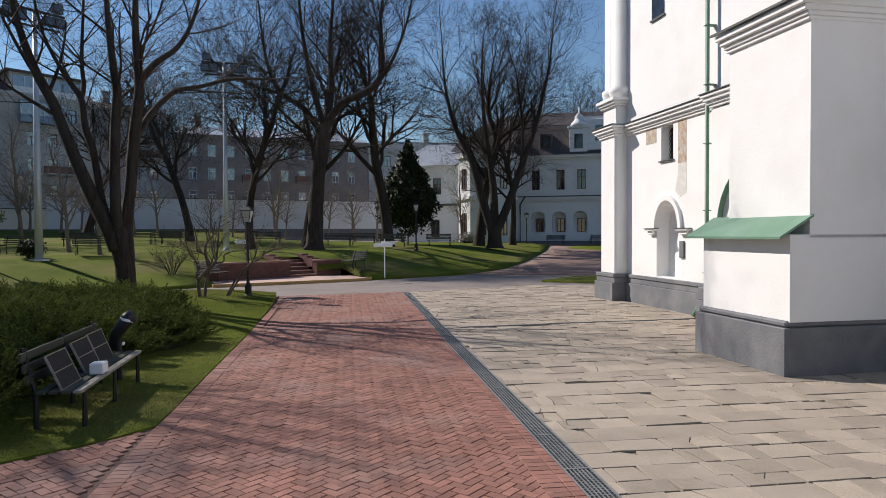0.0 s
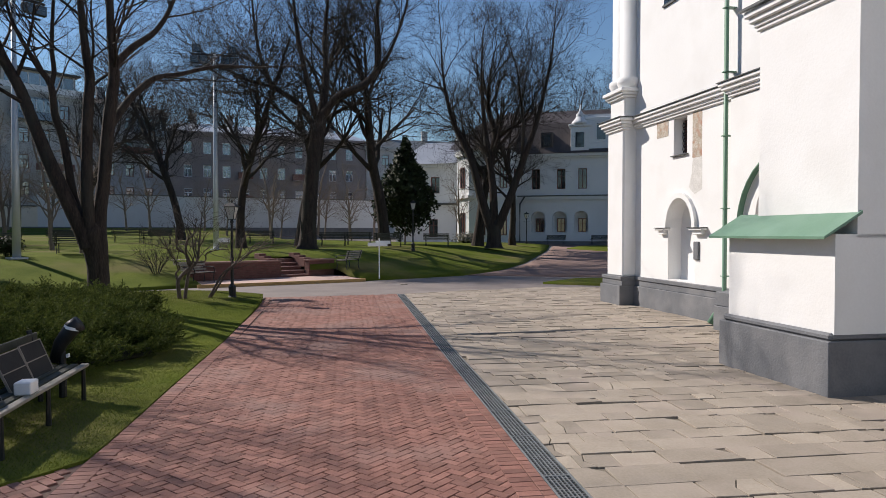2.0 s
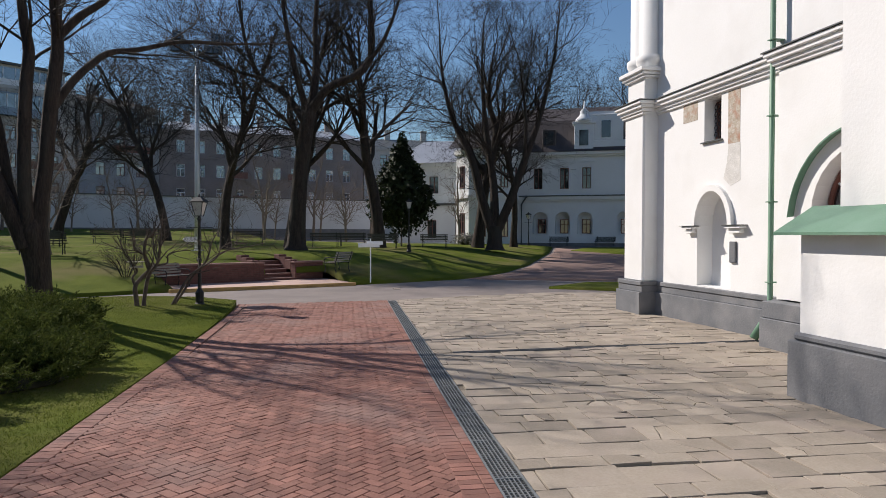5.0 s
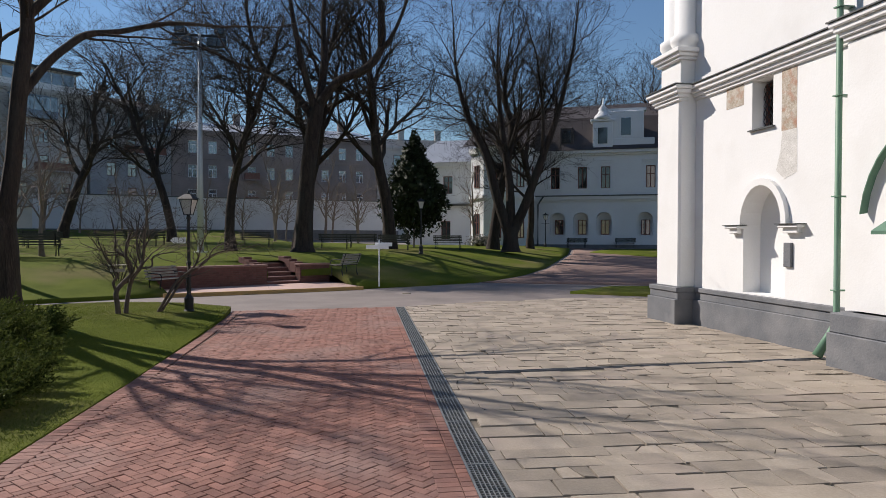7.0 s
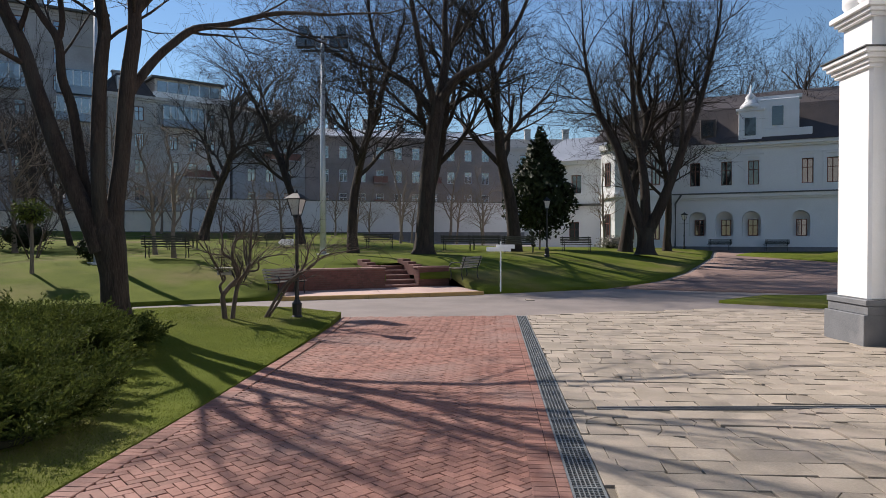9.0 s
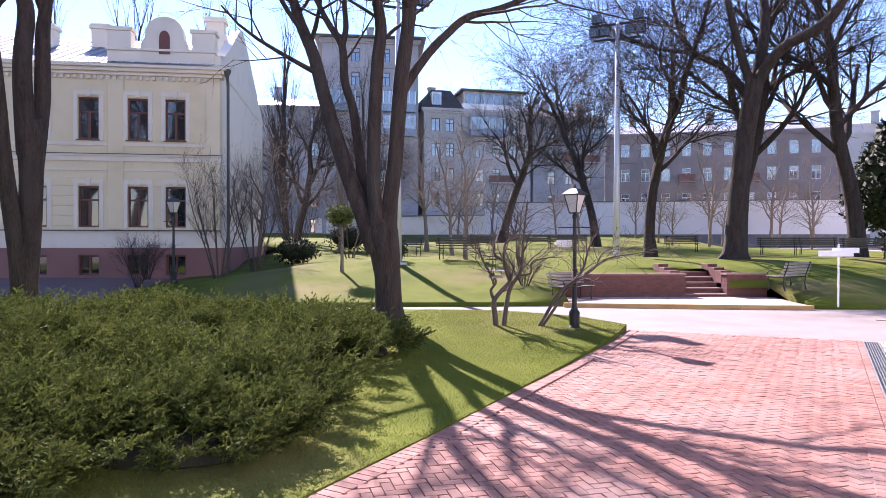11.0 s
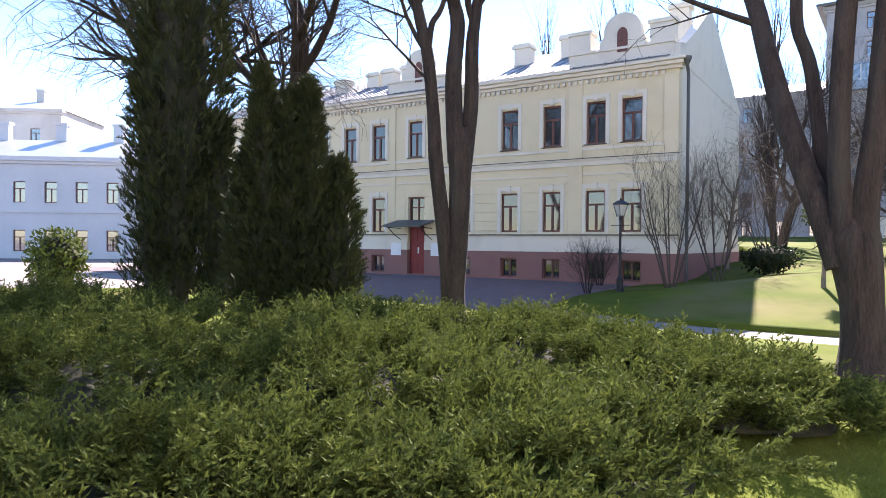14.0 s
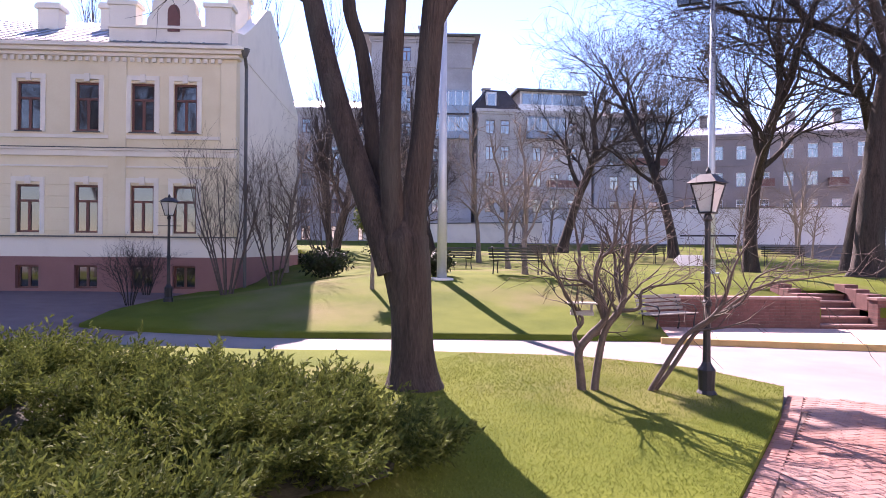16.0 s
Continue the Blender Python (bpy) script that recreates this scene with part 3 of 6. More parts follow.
def window(parent, x, y, z, w, h, style="T", frame="frame", glass="glass", sill=None, label=""):
    key = (w, h, style, frame, glass)
    if key not in WMESH:
        a = window_mesh(w, h, style)
        a.materials.append(M[frame])
        b = bpy.data.meshes.new("pane")
        bmp = boxes((0.03, w - 0.03, -0.012, 0.0, 0.03, h - 0.03))
        bmp.to_mesh(b)
        bmp.free()
        b.materials.append(M[glass])
        WMESH[key] = (a, b)
    o = new("window", WMESH[key][0])
    o.parent = parent
    o.location = (x, y, z)
    if label:
        o["label"] = label
    p = new("pane", WMESH[key][1])
    p.parent = o
    if sill:
        s = part("sill", boxes((-0.06, w + 0.06, 0.0, 0.2, -0.05, -0.012), bevel=0.006), M[sill], o)
    return o


# ---------------------------------------------------------------- yellow house
def yellow_house():
    e = thing("town_house", frame_of(-25.5, 23.04, -0.643, -0.766), "two-storey yellow plastered house with maroon plinth and tin roof", "house")
    L, D = 27.0, 13.0
    X = [0.95, 2.4, 4.28, 6.24, 8.55, 11.2, 13.38, 15.2, 17.1, 19.0, 21.0, 23.0]
    W = 0.8
    holes = [(x, x + W, 5.97, 7.65) for x in X]
    holes += [(x, x + W, 2.45, 4.1) for x in X if x != 11.2]
    holes += [(11.03, 12.0, 0.5, 4.1)]
    base = [(x, x + 0.78, 0.52, 1.33) for x in X if x != 11.2]
    wall = part("wall", wall_with(-0.4, L, 2.0, 8.7, -0.45, 0.0, holes), M["yellow"], e)
    part("plinth", wall_with(-0.45, L, -0.3, 1.62, -0.45, 0.06, base + [(11.03, 12.0, 0.5, 1.7)]), M["maroon"], e)
    part("plinth_course", wall_with(-0.46, L, 1.62, 2.0, -0.45, 0.07, [(11.03, 12.0, 1.6, 2.1)]), M["cream"], e)
    bm = wall_with(-0.39, L, 2.0, 2.3, -0.02, 0.035, [(11.03, 12.0, 1.9, 2.4)])
    part("sill_band", bm, M["cream"], e)
    part("sill_drip", wall_with(-0.44, L, 2.3, 2.345, 0.001, 0.12, [(11.0, 12.05, 2.2, 2.4)]), M["darktin"], e)
    bm = boxes((-0.44, L, 0.002, 0.07, 5.1, 5.3), (-0.44, L, 0.002, 0.12, 5.3, 5.38), bevel=0.01)
    c = part("string_course", bm, M["cream"], e)
    part("drip_cap", boxes((-0.46, L, 0.002, 0.15, 5.383, 5.405)), M["darktin"], c)
    part("string_course", boxes((-0.42, L, 0.002, 0.05, 5.72, 5.84)), M["cream"], e)
    part("string_course", boxes((-0.42, L, 0.002, 0.04, 4.72, 4.78)), M["cream"], e)
    # eaves with dentils
    bm = boxes((-0.52, L, -0.3, 0.12, 8.55, 8.68), (-0.6, L, -0.3, 0.25, 8.68, 8.82), (-0.7, L, -0.3, 0.36, 8.82, 8.95), bevel=0.012)
    cor = part("cornice", bm, M["cream"], e)
    first = part("dentil", boxes((0, 0.12, 0.0, 0.1, 8.38, 8.53)), M["cream"], cor)
    first.location.x = 0.1
    for i in range(1, 96):
        o = new("dentil", first.data)
        o.parent = cor
        o.location.x = 0.1 + 0.25 * i
    # corner and bay pilasters
    for a, b in ((-0.4, 0.15), (3.35, 3.95), (9.72, 10.55), (12.75, 13.1)):
        part("pilaster", boxes((a, b, 0.001, 0.06, 2.35, 8.4), bevel=0.01), M["yellow"], e)
    # rustication joints of the ground floor
    for z in (2.7, 3.1, 3.5, 3.9, 4.3):
        spans, a = [], 0.15
        for x in X:
            spans.append((a, x - 0.14))
            a = x + W + 0.14
        for s0, s1 in spans[:9]:
            if s1 - s0 > 0.15:
                part("rusticated_block", boxes((s0, s1, 0.001, 0.022, z - 0.19, z + 0.17), bevel=0.006), M["yellow"], e)
    # windows with surrounds
    for x in X:
        for z, h in ((5.97, 1.68), (2.45, 1.65)):
            if x == 11.2 and z < 3:
                continue
            w = window(e, x, -0.12, z, W, h, "T", sill="darktin" if z > 5 else None)
            if x < 24:
                part("surround", boxes((-0.16, -0.001, 0.123, 0.165, -0.05, h + 0.1), (W + 0.001, W + 0.16, 0.123, 0.165, -0.05, h + 0.1), (-0.16, W + 0.16, 0.123, 0.17, h + 0.1, h + 0.26)), M["cream"], w)
                part("keystone", boxes((W / 2 - 0.09, W / 2 + 0.09, 0.123, 0.2, h + 0.02, h + 0.3), bevel=0.01), M["cream"], w)
        if x != 11.2:
            window(e, x, -0.16, 0.52, 0.78, 0.81, "I")
    # added sheet behind the panes; the rooms' darkness is its colour
    part("room_screen", boxes((0.3, L, -0.9, -0.85, 0, 8.5)), M["dark"], e, "near-black sheet standing in for the unlit rooms")
    # side gable wall and body
    bm = wall_with(-D, -0.45, -0.3, 8.9, 0, 0.4, [])
    bm.transform(Matrix(((0, 1, 0, 0), (1, 0, 0, 0), (0, 0, 1, 0), (0, 0, 0, 1))))
    part("side_wall", bm, M["cream"], e).location.x = -0.4
    bm = prism(bmesh.new(), [(-D, 8.85), (0.0, 8.85), (0.0, 9.5), (-0.9, 9.7), (-2.2, 10.4), (-4.8, 12.0), (-5.6, 12.25), (-6.4, 12.0), (-D, 9.1)], -0.02, 0.38)
    bm.transform(Matrix(((0, 0, 1, 0), (1, 0, 0, 0), (0, 1, 0, 0), (0, 0, 0, 1))))
    part("gable", bm, M["cream"], e).location.x = -0.4
    part("side_plinth", boxes((-0.46, 0.0, -D, 0.0, -0.3, 1.62)), M["maroon"], e)
    part("side_course", boxes((-0.47, 0.0, -D, 0.0, 1.62, 2.0)), M["cream"], e)
    part("back_wall", boxes((0, L, -D - 0.4, -D, -0.3, 8.9)), M["cream"], e)
    part("end_wall", boxes((L - 0.4, L, -D, -0.45, -0.3, 8.9)), M["cream"], e)
    # tin roof
    bm = bmesh.new()
    v = [bm.verts.new(p) for p in ((-0.1, 0.38, 8.96), (L, 0.38, 8.96), (L, -5.8, 11.6), (-0.1, -5.8, 11.6), (-0.1, -D - 0.4, 8.96), (L, -D - 0.4, 8.96))]
    for f in ((0, 1, 2, 3), (3, 2, 5, 4)):
        bm.faces.new([v[k] for k in f])
    bmesh.ops.solidify(bm, geom=bm.faces[:], thickness=0.04)
    roof = part("roof", bm, M["tin"], e)
    bm = bmesh.new()
    for i in range(60):
        x = 0.7 + i * 0.43
        tube(bm, [(x, 0.36, 8.99), (x, -5.8, 11.63)], [0.02, 0.02], 4)
    part("seam", bm, M["tin"], roof)
    # attic parapets with a round-headed dormer each
    for x0, x1 in ((-0.2, 3.95), (9.6, 13.2)):
        cx = x0 + 1.95 if x0 < 1 else 11.4
        bm = boxes((x0, x1, -0.25, 0.06, 8.95, 9.55), (x0 - 0.05, x1 + 0.05, -0.3, 0.12, 9.55, 9.65), bevel=0.01)
        p = part("parapet", bm, M["cream"], e)
        pts = [(cx + 0.75 * math.cos(math.pi * i / 12), 10.25 + 0.72 * math.sin(math.pi * i / 12)) for i in range(13)]
        bm = prism(bmesh.new(), [(cx + 0.95, 9.6), (cx + 0.9, 9.9)] + [(cx + 0.75, 10.1)] + pts + [(cx - 0.75, 10.1), (cx - 0.9, 9.9), (cx - 0.95, 9.6)], -0.25, 0.08)
        bm.transform(Matrix(((1, 0, 0, 0), (0, 0, 1, 0), (0, 1, 0, 0), (0, 0, 0, 1))))
        bmesh.ops.recalc_face_normals(bm, faces=bm.faces[:])
        part("attic_gable", bm, M["cream"], p)
        pts = [(cx + 0.21 * math.cos(math.pi * i / 8), 10.1 + 0.3 * math.sin(math.pi * i / 8)) for i in range(9)]
        bm = prism(bmesh.new(), [(cx + 0.21, 9.45)] + pts + [(cx - 0.21, 9.45)], 0.085, 0.1)
        bm.transform(Matrix(((1, 0, 0, 0), (0, 0, 1, 0), (0, 1, 0, 0), (0, 0, 0, 1))))
        bmesh.ops.recalc_face_normals(bm, faces=bm.faces[:])
        part("attic_window", bm, M["frame"], p)
        for sx in (x0 + 0.35, x1 - 0.55) if x0 < 1 else ():
            part("parapet_post", boxes((sx - 0.35, sx + 0.55, -0.55, 0.05, 9.6, 10.35), (sx - 0.42, sx + 0.62, -0.62, 0.1, 10.35, 10.5), bevel=0.015), M["cream"], p)
    # chimneys
    for x, y, z in ((0.1, -3.6, 12.0), (5.0, -3.4, 11.4), (7.2, -3.0, 11.2), (13.6, -2.6, 11.0), (15.2, -3.0, 11.1), (16.4, -3.2, 11.1), (18.2, -2.6, 10.8), (21, -3, 11), (24, -3, 10.9)):
        bm = boxes((x, x + 0.8, y - 0.6, y, 9.2, z), (x - 0.08, x + 0.88, y - 0.68, y + 0.08, z, z + 0.16), (x - 0.03, x + 0.83, y - 0.63, y + 0.03, z + 0.16, z + 0.24), bevel=0.012)
        part("chimney", bm, M["cream"], e)
    # corner downpipe with hopper
    bm = tube(bmesh.new(), [(-0.68, -0.2, 0.4), (-0.68, -0.2, 8.3), (-0.7, 0.1, 8.65)], [0.06, 0.06, 0.06], 8)
    lathe(bm, [(0.07, 0), (0.16, 0.2), (0.17, 0.3)], 8, (-0.7, 0.12, 8.6))
    part("downpipe", bm, M["darktin"], e, "dark brown downpipe")
    # entrance
    d = part("door", boxes((11.05, 11.98, -0.22, -0.16, 0.5, 2.7)), M["reddoor"], e, "dark red panelled double door")
    for a, b in ((11.1, 11.47), (11.55, 11.93)):
        for z0, z1 in ((0.6, 1.25), (1.35, 1.9), (2.0, 2.6)):
            part("panel", boxes((a, b, -0.16, -0.13, z0, z1), bevel=0.012), M["reddoor"], d)
    part("handle", boxes((11.44, 11.5, -0.13, -0.09, 1.45, 1.75)), M["signwhite"], d, "pale door handle")
    w = window(e, 11.03, -0.2, 2.75, 0.97, 1.35, "X")
    part("step", boxes((10.6, 12.4, 0.06, 1.1, -0.2, 0.44), (10.3, 12.7, 0.06, 1.45, -0.2, 0.3)), M["plinth"], e)
    bm = prism(bmesh.new(), [(0.06, 3.02), (1.3, 2.72), (1.3, 2.66), (0.06, 2.9)], 10.45, 12.6)
    bm.transform(Matrix(((0, 0, 1, 0), (1, 0, 0, 0), (0, 1, 0, 0), (0, 0, 0, 1))))
    can = part("canopy", bm, M["darktin"], e, "dark sheet metal door canopy")
    for x in (10.6, 12.4):
        part("bracket", tube(tube(bmesh.new(), [(x, 0.06, 2.1), (x, 0.5, 2.3), (x, 1.1, 2.68)], [0.02] * 3, 5), [(x, 0.06, 2.62), (x, 1.2, 2.66)], [0.018] * 2, 5), M["iron"], can)
    for a, b in ((12.35, 12.95), (10.05, 10.65)):
        part("plaque", boxes((a, b, 0.06, 0.09, 1.35, 1.95), bevel=0.008), M["signwhite"], e, "pale wall plaque")


yellow_house()

# ---------------------------------------------------------------- trees
def grow(rng, p, d, length, r, level, spec, out):
    """One branch as a bent, tapered run of points; its children follow. out collects (level, points, radii)."""
    n = (7, 6, 5, 3, 2, 2)[level]
    pts, rad = [p.copy()], [r]
    d = d.normalized()
    end = r * (0.62 if level == 0 else 0.35)
    for i in range(n):
        wob = spec["wob"] * (0.5 if level == 0 else 1.0)
        d = (d + Vector((rng.uniform(-wob, wob), rng.uniform(-wob, wob), rng.uniform(-wob, wob) * 0.6 + spec["up"]))).normalized()
        p = p + d * (length / n)
        pts.append(p.copy())
        rad.append(r + (end - r) * (i + 1) / n)
    out.append((level, pts, rad))
    if level >= spec["levels"]:
        return
    k = spec["kids"][min(level, len(spec["kids"]) - 1)]
    start = spec["bare"] if level == 0 else 0.25
    for j in range(k):
        f = start + (1 - start) * (j + rng.uniform(0.3, 1.0)) / k
        i = min(n - 1, int(f * n))
        q = pts[i].lerp(pts[i + 1], f * n - i)
        ax = (pts[i + 1] - pts[i]).normalized()
        side = ax.orthogonal().normalized()
        side.rotate(Matrix.Rotation(rng.uniform(0, 6.283), 3, ax))
        spread = rng.uniform(*spec["spread"])
        nd = ax * math.cos(spread) + side * math.sin(spread)
        grow(rng, q, nd, length * rng.uniform(*spec["len"]) * (1.0 if level else spec["first"]), max(spec.get('fine', 0.004), rad[i] * rng.uniform(0.42, 0.68)), level + 1, spec, out)
    if level == 0 and spec.get("lead", True):
        grow(rng, pts[-1], d, length * 0.6, rad[-1], 1, spec, out)


def tubes_mesh(name, runs, sides, material):
    verts, faces = [], []
    for pts, rad in runs:
        base = len(verts)
        ref = Vector((0.3, 0.9, 0.2))
        for i, p in enumerate(pts):
            d = (pts[min(i + 1, len(pts) - 1)] - pts[max(i - 1, 0)]).normalized()
            s = d.cross(ref)
            s = s.normalized() if s.length > 1e-3 else d.orthogonal().normalized()
            t = d.cross(s)
            for k in range(sides):
                a = 6.28319 * k / sides
                verts.append(p + s * (math.cos(a) * rad[i]) + t * (math.sin(a) * rad[i]))
        for i in range(len(pts) - 1):
            for k in range(sides):
                a, b = base + i * sides + k, base + i * sides + (k + 1) % sides
                faces.append((a, b, b + sides, a + sides))
    return mesh_of(name, verts, faces, material, True)


def tree_from(name, m, runs, label, material="bark", twig="twig", category="tree", group="park trees"):
    e = thing(name, m, label, category, group)
    for l, p, r in runs:
        if l < 2:
            o = new("limb" if l else "trunk", tubes_mesh("limb" if l else "trunk", [(p, r)], 8 if l else 14, M[material]))
            o.parent = e
    o = new("branch_mass", tubes_mesh("branch_mass", [(p, r) for l, p, r in runs if l == 2], 5, M[material]))
    o.parent = e
    tagged(o, kind="stuff")
    o = new("twig_mass", tubes_mesh("twig_mass", [(p, r) for l, p, r in runs if l > 2], 3, M[twig]))
    o.parent = e
    tagged(o, kind="stuff")
    return e


def flare(pts, rad):
    """A trunk with a spreading foot."""
    h0 = pts[0].z
    return [r * (1 + 0.38 * math.exp(-(p.z - h0) / 0.22)) for p, r in zip(pts, rad)]


def smooth_run(pts, rad, n=4):
    """Rounds a coarse run of points."""
    P, R = [], []
    for i in range(len(pts) - 1):
        a, b, c, d = pts[max(i - 1, 0)], pts[i], pts[i + 1], pts[min(i + 2, len(pts) - 1)]
        for k in range(n):
            t = k / n
            P.append(0.5 * ((2 * b) + (c - a) * t + (2 * a - 5 * b + 4 * c - d) * t * t + (3 * b - a - 3 * c + d) * t ** 3))
            R.append(rad[i] + (rad[i + 1] - rad[i]) * t)
    return P + [pts[-1]], R + [rad[-1]]


def limb_tree(name, base, trunk, limbs, seed, label, spec, flare_foot=True, **kw):
    """A tree with a given trunk and main limbs (points and radii from its foot), the rest grown."""
    rng = random.Random(seed)
    runs = []
    P, R = smooth_run([Vector(p) for p, r in trunk], [r for p, r in trunk])
    runs.append((0, P, flare(P, R) if flare_foot else R))
    for limb in limbs:
        P, R = smooth_run([Vector(p) for p, r in limb], [r for p, r in limb])
        runs.append((1 if flare_foot else 0, P, R))
        k = spec.get("perlimb", 7)
        for j in range(k):
            f = 0.55 + 0.45 * (j + rng.random()) / k
            i = min(len(P) - 2, int(f * (len(P) - 1)))
            ax = (P[i + 1] - P[i]).normalized()
            side = ax.orthogonal().normalized()
            side.rotate(Matrix.Rotation(rng.uniform(0, 6.283), 3, ax))
            sp = rng.uniform(*spec["spread"])
            grow(rng, P[i], ax * math.cos(sp) + side * math.sin(sp), spec["limb_len"] * rng.uniform(0.6, 1.15), R[i] * rng.uniform(0.3, 0.5), 2, spec, runs)
        grow(rng, P[-1], P[-1] - P[-2], spec["limb_len"], R[-1], 2, spec, runs)
    return tree_from(name, Matrix.Translation(base), runs, label, **kw)


BIG = dict(levels=5, kids=(7, 6, 5, 4, 3), bare=0.32, spread=(0.45, 1.0), len=(0.5, 0.72), first=0.85, wob=0.2, up=0.06, limb_len=2.6, perlimb=7)
A0 = Vector((-9.5, 18.05, island_z(-9.5, 18.05) - 0.05))


def spread_limb(right, rows):
    """Limb points given as offset to the right, height, offset forward and radius, for a tree that spreads along one line."""
    rx, ry = right
    return [((u * rx + n * ry, u * ry - n * rx, z), r) for u, z, n, r in rows]


RA = (0.67, 0.742)
limb_tree("bare_tree", A0,
          spread_limb(RA, [(0.02, 0, 0, 0.29), (0.0, 0.5, 0, 0.255), (-0.02, 1.0, 0, 0.255), (-0.08, 1.5, 0, 0.3), (-0.12, 1.85, 0, 0.31), (-0.14, 2.1, 0, 0.2)]),
          [spread_limb(RA, r) for r in (
              [(-0.25, 1.45, 0.05, 0.2), (-0.42, 1.97, 0.0, 0.19), (-0.7, 2.72, -0.15, 0.175), (-1.0, 3.58, -0.35, 0.165), (-1.29, 4.6, -0.65, 0.145), (-1.51, 5.43, -0.9, 0.135), (-1.87, 6.35, -1.2, 0.115), (-2.2, 7.7, -1.5, 0.085), (-2.5, 9.6, -1.8, 0.04)],
              [(-0.3, 1.9, -0.15, 0.13), (-0.5, 2.8, -0.3, 0.105), (-0.59, 3.54, -0.35, 0.1), (-0.7, 4.28, -0.4, 0.095), (-0.86, 4.81, -0.4, 0.09), (-0.92, 5.55, -0.5, 0.08), (-1.24, 6.08, -0.6, 0.06), (-1.7, 7.2, -0.9, 0.04), (-1.9, 8.6, -1.2, 0.025)],
              [(-0.92, 5.5, -0.5, 0.065), (-0.84, 5.91, -0.5, 0.06), (-0.87, 6.6, -0.55, 0.05), (-0.75, 8.4, -0.7, 0.03)],
              [(-0.18, 1.7, 0.08, 0.18), (-0.26, 2.3, 0.12, 0.145), (-0.29, 3.0, 0.15, 0.135), (-0.27, 4.07, 0.1, 0.135), (-0.21, 5.12, 0.05, 0.13), (-0.15, 5.75, 0, 0.12), (-0.25, 6.5, 0, 0.1), (-0.35, 8.2, -0.1, 0.07), (-0.3, 10.2, -0.1, 0.035)],
              [(-0.02, 1.75, 0.05, 0.2), (0.02, 2.4, 0.1, 0.165), (0.12, 3.22, 0.12, 0.155), (0.18, 4.06, 0.15, 0.155), (0.25, 4.9, 0.2, 0.15), (0.35, 5.64, 0.2, 0.14), (0.36, 6.2, 0.2, 0.125), (0.25, 7.6, 0.3, 0.09), (0.3, 9.8, 0.4, 0.04)],
              [(0.36, 6.1, 0.2, 0.1), (0.79, 6.64, 0.3, 0.09), (1.33, 7.15, 0.5, 0.07), (1.76, 8.04, 0.6, 0.05), (2.1, 9.6, 0.8, 0.03)],
              [(0.24, 4.5, 0.15, 0.12), (0.41, 4.78, 0.1, 0.1), (0.77, 5.3, 0.0, 0.09), (1.13, 5.7, -0.1, 0.085), (1.54, 6.05, -0.1, 0.075), (2.2, 6.25, -0.1, 0.065), (3.2, 6.6, 0.1, 0.05), (4.4, 6.75, 0.2, 0.03)])],
          11, "bare multi-stemmed lime tree on the grass island", BIG)
B0 = Vector((-15.5, 13.55, 0.26))
RB = (0.12, 0.993)
limb_tree("bare_tree", B0,
          spread_limb(RB, [(-0.02, 0.00, 0.00, 0.280), (0.00, 0.70, 0.00, 0.235), (0.08, 1.80, 0.00, 0.224), (0.12, 2.96, 0.00, 0.224), (0.11, 3.63, 0.00, 0.269), (0.08, 4.09, 0.00, 0.224)]),
          [spread_limb(RB, r) for r in (
              [(-0.08, 0.18, 0.05, 0.179), (-0.14, 1.23, 0.08, 0.162), (-0.27, 2.38, 0.10, 0.157), (-0.39, 3.39, 0.10, 0.157), (-0.46, 4.45, 0.12, 0.134), (-0.58, 5.58, 0.15, 0.129), (-0.76, 6.38, 0.20, 0.118), (-0.90, 7.14, 0.30, 0.101), (-1.23, 9.59, 0.40, 0.056)],
              [(-0.57, 5.62, 0.15, 0.073), (-0.50, 6.20, 0.20, 0.067), (-0.30, 6.55, 0.20, 0.056), (-0.12, 7.37, 0.20, 0.045), (-0.18, 8.89, 0.20, 0.028)],
              [(0.06, 3.39, 0.02, 0.213), (-0.01, 4.21, 0.05, 0.185), (-0.04, 5.24, 0.05, 0.174), (0.04, 6.27, 0.00, 0.157), (-0.08, 7.02, 0.00, 0.134), (-0.23, 9.36, 0.00, 0.090), (-0.18, 11.93, 0.00, 0.045)],
              [(0.18, 3.28, -0.02, 0.190), (0.27, 3.98, -0.06, 0.168), (0.34, 4.68, -0.10, 0.157), (0.35, 5.85, -0.10, 0.140), (0.41, 6.43, -0.15, 0.123), (0.55, 7.49, -0.20, 0.101), (0.88, 9.83, -0.30, 0.056)],
              [(0.39, 6.32, -0.15, 0.078), (0.23, 7.02, -0.10, 0.067), (0.35, 8.66, 0.10, 0.039)])],
          12, "bare two-stemmed lime tree behind junipers", BIG)

